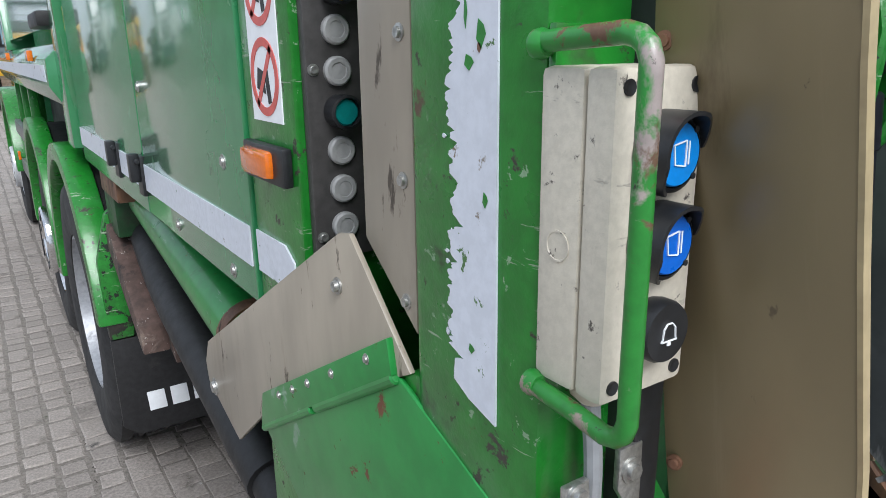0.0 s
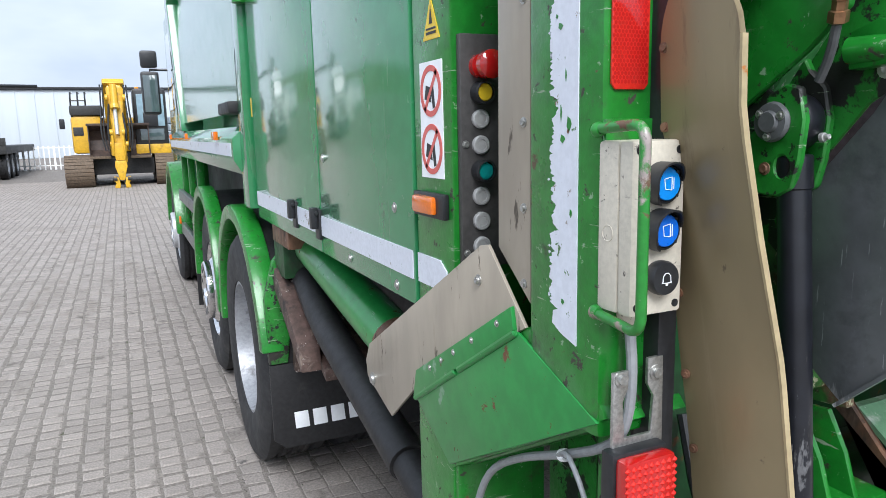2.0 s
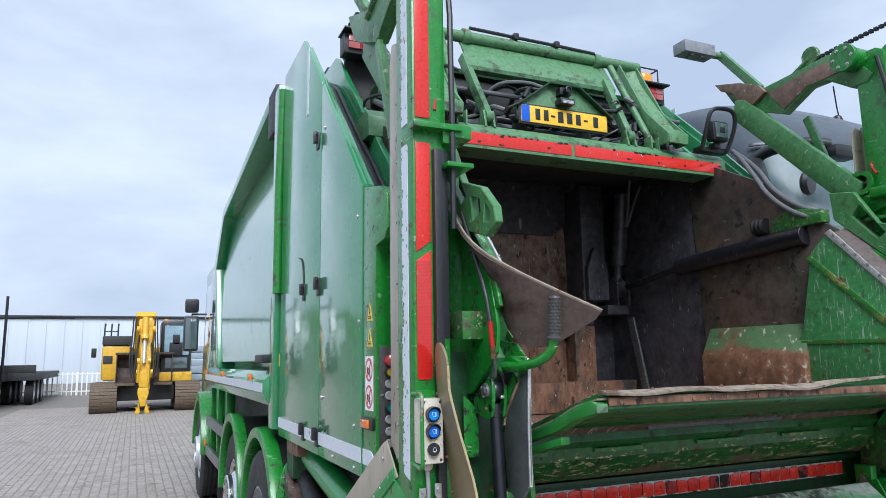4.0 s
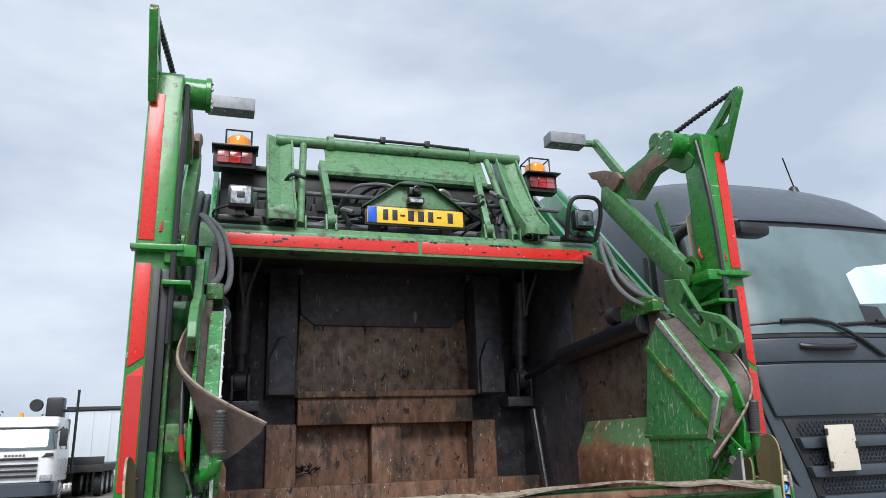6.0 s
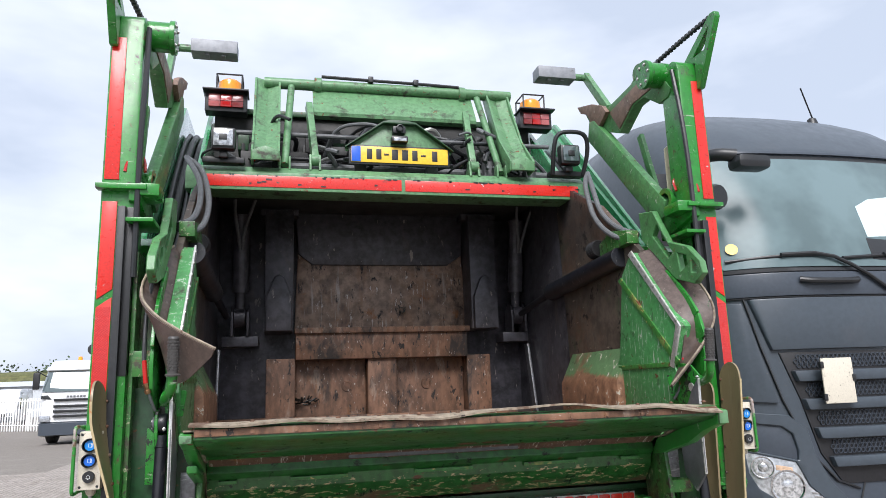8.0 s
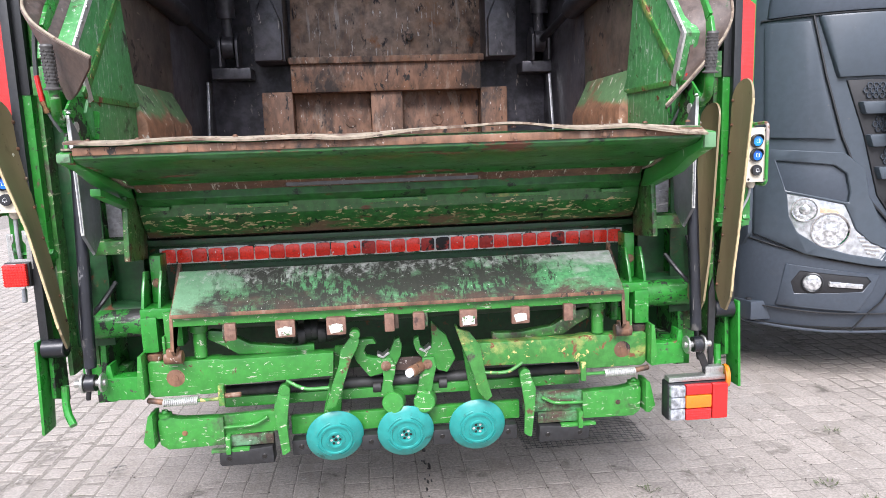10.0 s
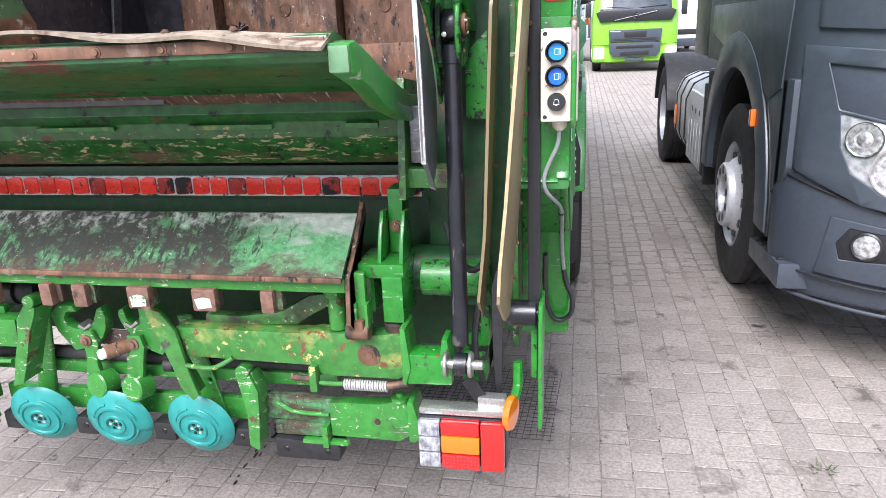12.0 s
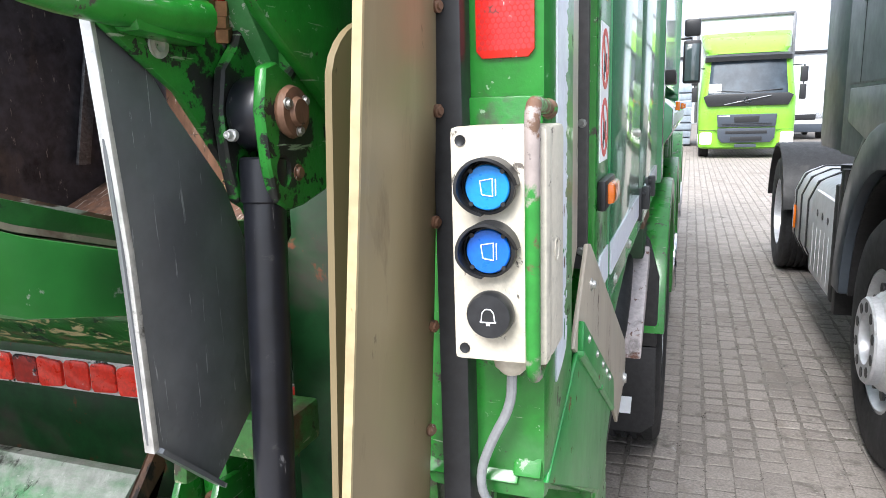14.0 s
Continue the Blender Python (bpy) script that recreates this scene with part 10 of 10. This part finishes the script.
RED_CAR = material("red_car_paint", (0.62, 0.03, 0.02), 0.3, var=0.05, grain=8, coat=0.6)
van("van", -17.8, 47.5, 8, WCAB, "white delivery van parked across the yard", "van")
van("van", -22.5, 52.0, 12, WCAB, "white van with dark bonnet parked behind another", "van", 1.9)
van("van", -22.5, 62.0, 5, WCAB, "tall white van parked far off", "van", 2.6, 6.0, 2.0)
van("car", -13.2, 46.0, -50, RED_CAR, "small red car behind the white fence", "car", 1.5, 4.1, 1.75)
van("van", 5.4, 31.0, 0, WCAB, "white van beyond the box truck", "van", 2.4, 5.8, 2.0)
TENT = thing("storage_shed", (-27, 75, 0), "long low pale storage shed far across the yard", "shed")
part("shed_wall", box(B(), (-34, 74, 0), (-21, 84, 3.0), 0.05), BOXW, TENT)
part("shed_roof", prism(B(), [(73.6, 3.0), (84.4, 3.0), (79, 3.6)], "x", -34.3, -20.7, 0.05), BOXW, TENT)

# ---- fences ----
FENCE = material("white_fence_paint", (0.74, 0.74, 0.72), 0.5, var=0.06, grain=10)


def fence(p, q, h, n, label):
    p, q = Vector((*p, 0)), Vector((*q, 0))
    ob = thing("fence", (p.x, p.y, 0), label, "fence")
    for z in (0.18 * h, 0.92 * h):
        part("rail", bar(B(), p + Vector((0, 0, z)), q + Vector((0, 0, z)), 0.05, 0.05, 0.006), FENCE, ob)
    for i in range(n + 1):
        c = p.lerp(q, i / n)
        w = 0.05 if i % 6 == 0 else 0.03
        part("picket", box(B(), (c.x - w, c.y - 0.02, 0.0), (c.x + w, c.y + 0.02, h), 0.006), FENCE, ob)
    return ob


fence((-15.4, 40.8), (-12.3, 38.3), 1.7, 18, "white steel fence section on a low base")
fence((-14.0, 41.0), (-3.2, 37.5), 1.15, 48, "white palisade fence along the yard")

# ---- trailer end, slab stack ----
TRL = thing("trailer", (-6.6, 31.5, 0), "low dark flatbed trailer parked on the yard", "trailer")
part("deck", box(B(), (-8.0, 29.5, 0.95), (-5.45, 39, 1.25), 0.03), DARK_METAL, TRL)
part("headboard", box(B(), (-8.0, 29.5, 1.25), (-5.45, 29.6, 1.55), 0.02), DARK_METAL, TRL)
for y in (30.2, 31.5, 32.8):
    for sx in (-1, 1):
        wheel(TRL, (-6.72 + sx * 1.05, y, 0.5), sx, 0.5, 0.3, "drive")
STACK = thing("slab_stack", (0.8, 27.5, 0), "stack of blue-grey corrugated slabs on the paving", "stack")
SLAB = material("blue_grey_slab", (0.30, 0.36, 0.42), 0.6, var=0.12, grain=8)
for k in range(8):
    b = box(B(), (0.05 + 0.02 * (k % 2), 27.0, 0.06 + k * 0.27), (1.30 + 0.02 * (k % 3), 29.5, 0.29 + k * 0.27), 0.03)
    part("slab", b, SLAB, STACK)
for k in range(2):
    part("bearer", box(B(), (0.1 + k * 0.9, 27.0, 0.0), (0.2 + k * 0.9, 29.5, 0.06), 0.01), DARK_METAL, STACK)

# ---- white hall and grassy bank ----
HALLW = material("white_hall_cladding", (0.50, 0.545, 0.585), 0.5, var=0.03, grain=2, stretch=(1, 1, 0.05))
HALL = thing("hall", (13, 66, 0), "long white flat-roofed hall with dark roof edge", "building")
part("hall_wall", box(B(), (-13.0, 62, 0), (40, 90, 5.25), 0.05), HALLW, HALL)
part("roof_edge", box(B(), (-13.2, 61.8, 5.25), (40.2, 90.2, 5.45), 0.02), BUTTON_BLACK, HALL)
b = B()
for k in range(40):
    box(b, (-12.5 + k * 1.3, 61.95, 0.0), (-12.44 + k * 1.3, 62.0, 5.25), 0.005)
part("wall_ribs", b, HALLW, HALL)
GRASS = material("dry_grass_bank", (0.10, 0.105, 0.035), 0.9, var=0.35, grain=1.2, bump=0.05, patches=(((0.18, 0.15, 0.06), 0.45, 0.3, 0.95, 0.3), ((0.035, 0.05, 0.018), 0.35, 0.6, 0.9, 0.2)))
b = B()
rows = []
for j in range(7):
    row = []
    for i in range(90):
        x = -190 + i * 2.0
        f = j / 6
        h = 6.6 * math.sin(math.pi * min(1, f * 0.62)) + 0.8 * f * noise.noise(Vector((x * 0.06, f * 2, 0)))
        row.append((x, 112 + 22 * f, max(-0.1, h if f else -0.1)))
    rows.append(row)
vs = [[b.verts.new(p) for p in row] for row in rows]
for a, c in zip(vs, vs[1:]):
    for k in range(len(a) - 1):
        b.faces.new((a[k], a[k + 1], c[k + 1], c[k]))
structure("grass_bank", b, GRASS, "dry grassy bank behind the yard", "bank")
LEAF = material("bush_leaves", (0.035, 0.06, 0.02), 0.7, var=0.4, grain=3, island=0.35)
b = B()
for k in range(46):
    x = random.uniform(-150, -28)
    y = random.uniform(124, 132)
    s0 = random.uniform(0.6, 2.2)
    for i in range(90):
        p = Vector((x + random.gauss(0, s0 * 0.8), y + random.gauss(0, 0.8), 5.6 + abs(random.gauss(0.4, s0 * 0.55))))
        a = random.uniform(0.12, 0.32)
        n0 = Vector((random.gauss(0, 1), random.gauss(0, 1), random.gauss(0, 1))).normalized() * a
        n1 = n0.orthogonal().normalized() * a
        vs = [b.verts.new(p + n0), b.verts.new(p + n1), b.verts.new(p - n0 * 0.8), b.verts.new(p - n1 * 0.7)]
        b.faces.new(vs)
ob = new("bushes", finish(b, "bushes"))
ob.data.materials.append(LEAF)
tagged(ob, "low dark bushes along the top of the bank", "bushes", kind="stuff")

# ---- weeds, drain mesh and stains on the paving ----
WEED = material("weed_green", (0.075, 0.095, 0.035), 0.7, var=0.3, grain=40)
for x, y, r in ((1.60, 0.11, 0.05), (1.79, 0.12, 0.05), (1.27, 0.07, 0.06), (1.70, 0.27, 0.05), (2.05, 0.75, 0.04), (1.95, -0.35, 0.05), (0.98, 0.35, 0.05)):
    b = B()
    for k in range(26):
        a, d = random.uniform(0, 6.28), random.uniform(0, r)
        p = Vector((x + d * math.cos(a), y + d * math.sin(a), 0.002))
        tip = p + Vector((math.cos(a) * 0.02, math.sin(a) * 0.02, random.uniform(0.004, 0.016)))
        w = Vector((-math.sin(a), math.cos(a), 0)) * 0.003
        b.faces.new([b.verts.new(p - w), b.verts.new(p + w), b.verts.new(tip)])
    ob = new("weed", finish(b, "weed"))
    ob.data.materials.append(WEED)
    tagged(ob, "small tuft of weeds growing in a paving joint", "weed", "weeds in the joints", "")
b = B()
for i in range(24):
    tube(b, [(0.57 + i * 0.025, 0.79 + 0.012 * math.sin(i), 0.012), (0.60 + i * 0.025, 1.34 + 0.03 * math.sin(i * 0.7), 0.012 + 0.006 * math.sin(i))], 0.0013, 5)
for i in range(22):
    tube(b, [(0.56, 0.80 + i * 0.025, 0.013), (1.16, 0.79 + i * 0.025, 0.014 + 0.004 * math.sin(i))], 0.0013, 5)
ob = new("wire_mesh", finish(b, "wire_mesh"))
ob.data.materials.append(DARK_METAL)
tagged(ob, "loose piece of grey wire mesh lying on the paving", "wire mesh")

# ---- block paving: columns of setts of uneven length ----
rng = np.random.default_rng(7)
COL, GAP = 0.106, 0.010


def sett_faces(x0, x1, y0, y1, z, jit):
    """Vertices and faces of one sett: bevelled top and four sides."""
    j = rng.uniform(-jit, jit, 8)
    e = 0.004 if jit < 0.004 else 0.010
    lo = [(x0, y0, z - 0.022), (x1, y0, z - 0.022), (x1, y1, z - 0.022), (x0, y1, z - 0.022)]
    mid = [(x0 + j[0] * 0.6, y0 + j[1], z - (0.0015 if jit < 0.004 else 0.005)), (x1 + j[2] * 0.6, y0 + j[3], z - (0.0015 if jit < 0.004 else 0.005)), (x1 + j[4] * 0.6, y1 + j[5], z - (0.0015 if jit < 0.004 else 0.005)), (x0 + j[6] * 0.6, y1 + j[7], z - (0.0015 if jit < 0.004 else 0.005))]
    top = [(mid[0][0] + e, mid[0][1] + e, z), (mid[1][0] - e, mid[1][1] + e, z), (mid[2][0] - e, mid[2][1] - e, z), (mid[3][0] + e, mid[3][1] - e, z)]
    vs = lo + mid + top
    fs = [(8, 9, 10, 11)]
    for a in (0, 4):
        for k in range(4):
            fs.append((a + k, a + (k + 1) % 4, a + 4 + (k + 1) % 4, a + 4 + k))
    return vs, fs


variants = []
for k, L in enumerate((0.088, 0.104, 0.128, 0.17)):
    for q in range(2):
        vs, fs = sett_faces(-COL / 2 + GAP / 2, COL / 2 - GAP / 2, -L / 2 + GAP / 2, L / 2 - GAP / 2, 0.0, 0.006)
        me = bpy.data.meshes.new("sett")
        me.from_pydata(vs, [], fs)
        me.materials.append(PAVER)
        variants.append((L, me))
all_v, all_f = [], []
made = 0
for i in range(-72, 48):
    xc = i * COL
    y = -4.2 + rng.uniform(0, 0.1)
    far = 27.0 if -5.6 < xc < 4.4 else 15.0
    while y < far:
        k = int(rng.integers(0, 8)) if rng.random() < 0.5 else int(rng.integers(0, 4))
        L, me = variants[k]
        yc = y + L / 2
        y += L
        z = rng.uniform(-0.0022, 0.0014)
        near = (-2.3 < xc < -1.35 and 1.9 < yc < 4.4) or (1.3 < xc < 1.75 and 2.5 < yc < 4.2)
        if near and made < 300:
            ob = bpy.data.objects.new("sett", me)
            scene.collection.objects.link(ob)
            ob.parent = ground
            ob.location = (xc, yc, z)
            made += 1
            continue
        # behind the lifter the joints are swept full of sand
        reach = max(abs(xc - 0.7) / 2.3, (yc - 0.2) / 2.6, (-1.6 - yc) / 2.0)
        fill = min(1.0, max(0.0, (1.15 - reach) / 0.55 + 0.55 * noise.noise(Vector((xc * 1.3, yc * 0.9, 3.0)))))
        full = fill > 0.5
        g = 0.0012 + (GAP - 0.0012) * (1 - fill)
        z = -0.0022 * fill + z * (1 - 0.55 * fill)
        vs, fs = sett_faces(xc - COL / 2 + g / 2, xc + COL / 2 - g / 2, yc - L / 2 + g / 2, yc + L / 2 - g / 2, z, 0.0035 if full else 0.010)
        n = len(all_v)
        all_v += vs
        all_f += [tuple(n + c for c in f) for f in fs]
me = bpy.data.meshes.new("setts")
me.from_pydata(all_v, [], all_f)
me.materials.append(PAVER)
ob = new("setts", me)
ob.parent = ground
tagged(ob, "grey paving setts in straight columns", kind="stuff")
# dark crumbs of soil lying in and beside the joints
gv, gf = [], []
for k in range(1500):
    x = round(rng.uniform(-1.4, 3.4) / COL) * COL + COL / 2 + rng.normal(0, 0.006)
    y, r, h = rng.uniform(-1.0, 4.0), rng.uniform(0.0012, 0.0050), rng.uniform(0.001, 0.0035)
    for q in range(int(rng.integers(1, 4))):
        cx, cy, a = x + rng.normal(0, 0.005), y + rng.normal(0, 0.012), rng.uniform(0, 6.28)
        n = len(gv)
        gv += [(cx + r * math.cos(a + i * 1.57) * rng.uniform(0.6, 1.3), cy + r * math.sin(a + i * 1.57) * rng.uniform(0.6, 1.6), -0.0034) for i in range(4)] + [(cx, cy, h - 0.001)]
        gf += [(n, n + 1, n + 4), (n + 1, n + 2, n + 4), (n + 2, n + 3, n + 4), (n + 3, n, n + 4)]
me = bpy.data.meshes.new("soil_crumbs")
me.from_pydata(gv, [], gf)
me.materials.append(SOIL)
ob = new("soil_crumbs", me)
ob.parent = ground
tagged(ob, "dark crumbs of soil along the paving joints", kind="stuff")
# oil drips on the setts behind the lifter
b = B()
for k in range(34):
    y = rng.uniform(0.05, 0.95)
    x = 0.095 + rng.normal(0, 0.010) - 0.06 * max(0.0, 0.22 - y) / 0.15
    r = rng.uniform(0.002, 0.007)
    lathe(b, [(r, 0.0004), (r * 0.8, 0.0010), (0, 0.0012)], (x, y, 0.0), (0, 0, 1), 9, Matrix.Translation((x, y, 0)) @ Matrix.Diagonal((1, rng.uniform(1.5, 5), 1, 1)) @ Matrix.Translation((-x, -y, 0)))
ob = new("oil_drips", finish(b, "oil_drips"))
ob.data.materials.append(GREASE)
ob.parent = ground
tagged(ob, "dark oil drips on the paving", kind="stuff")
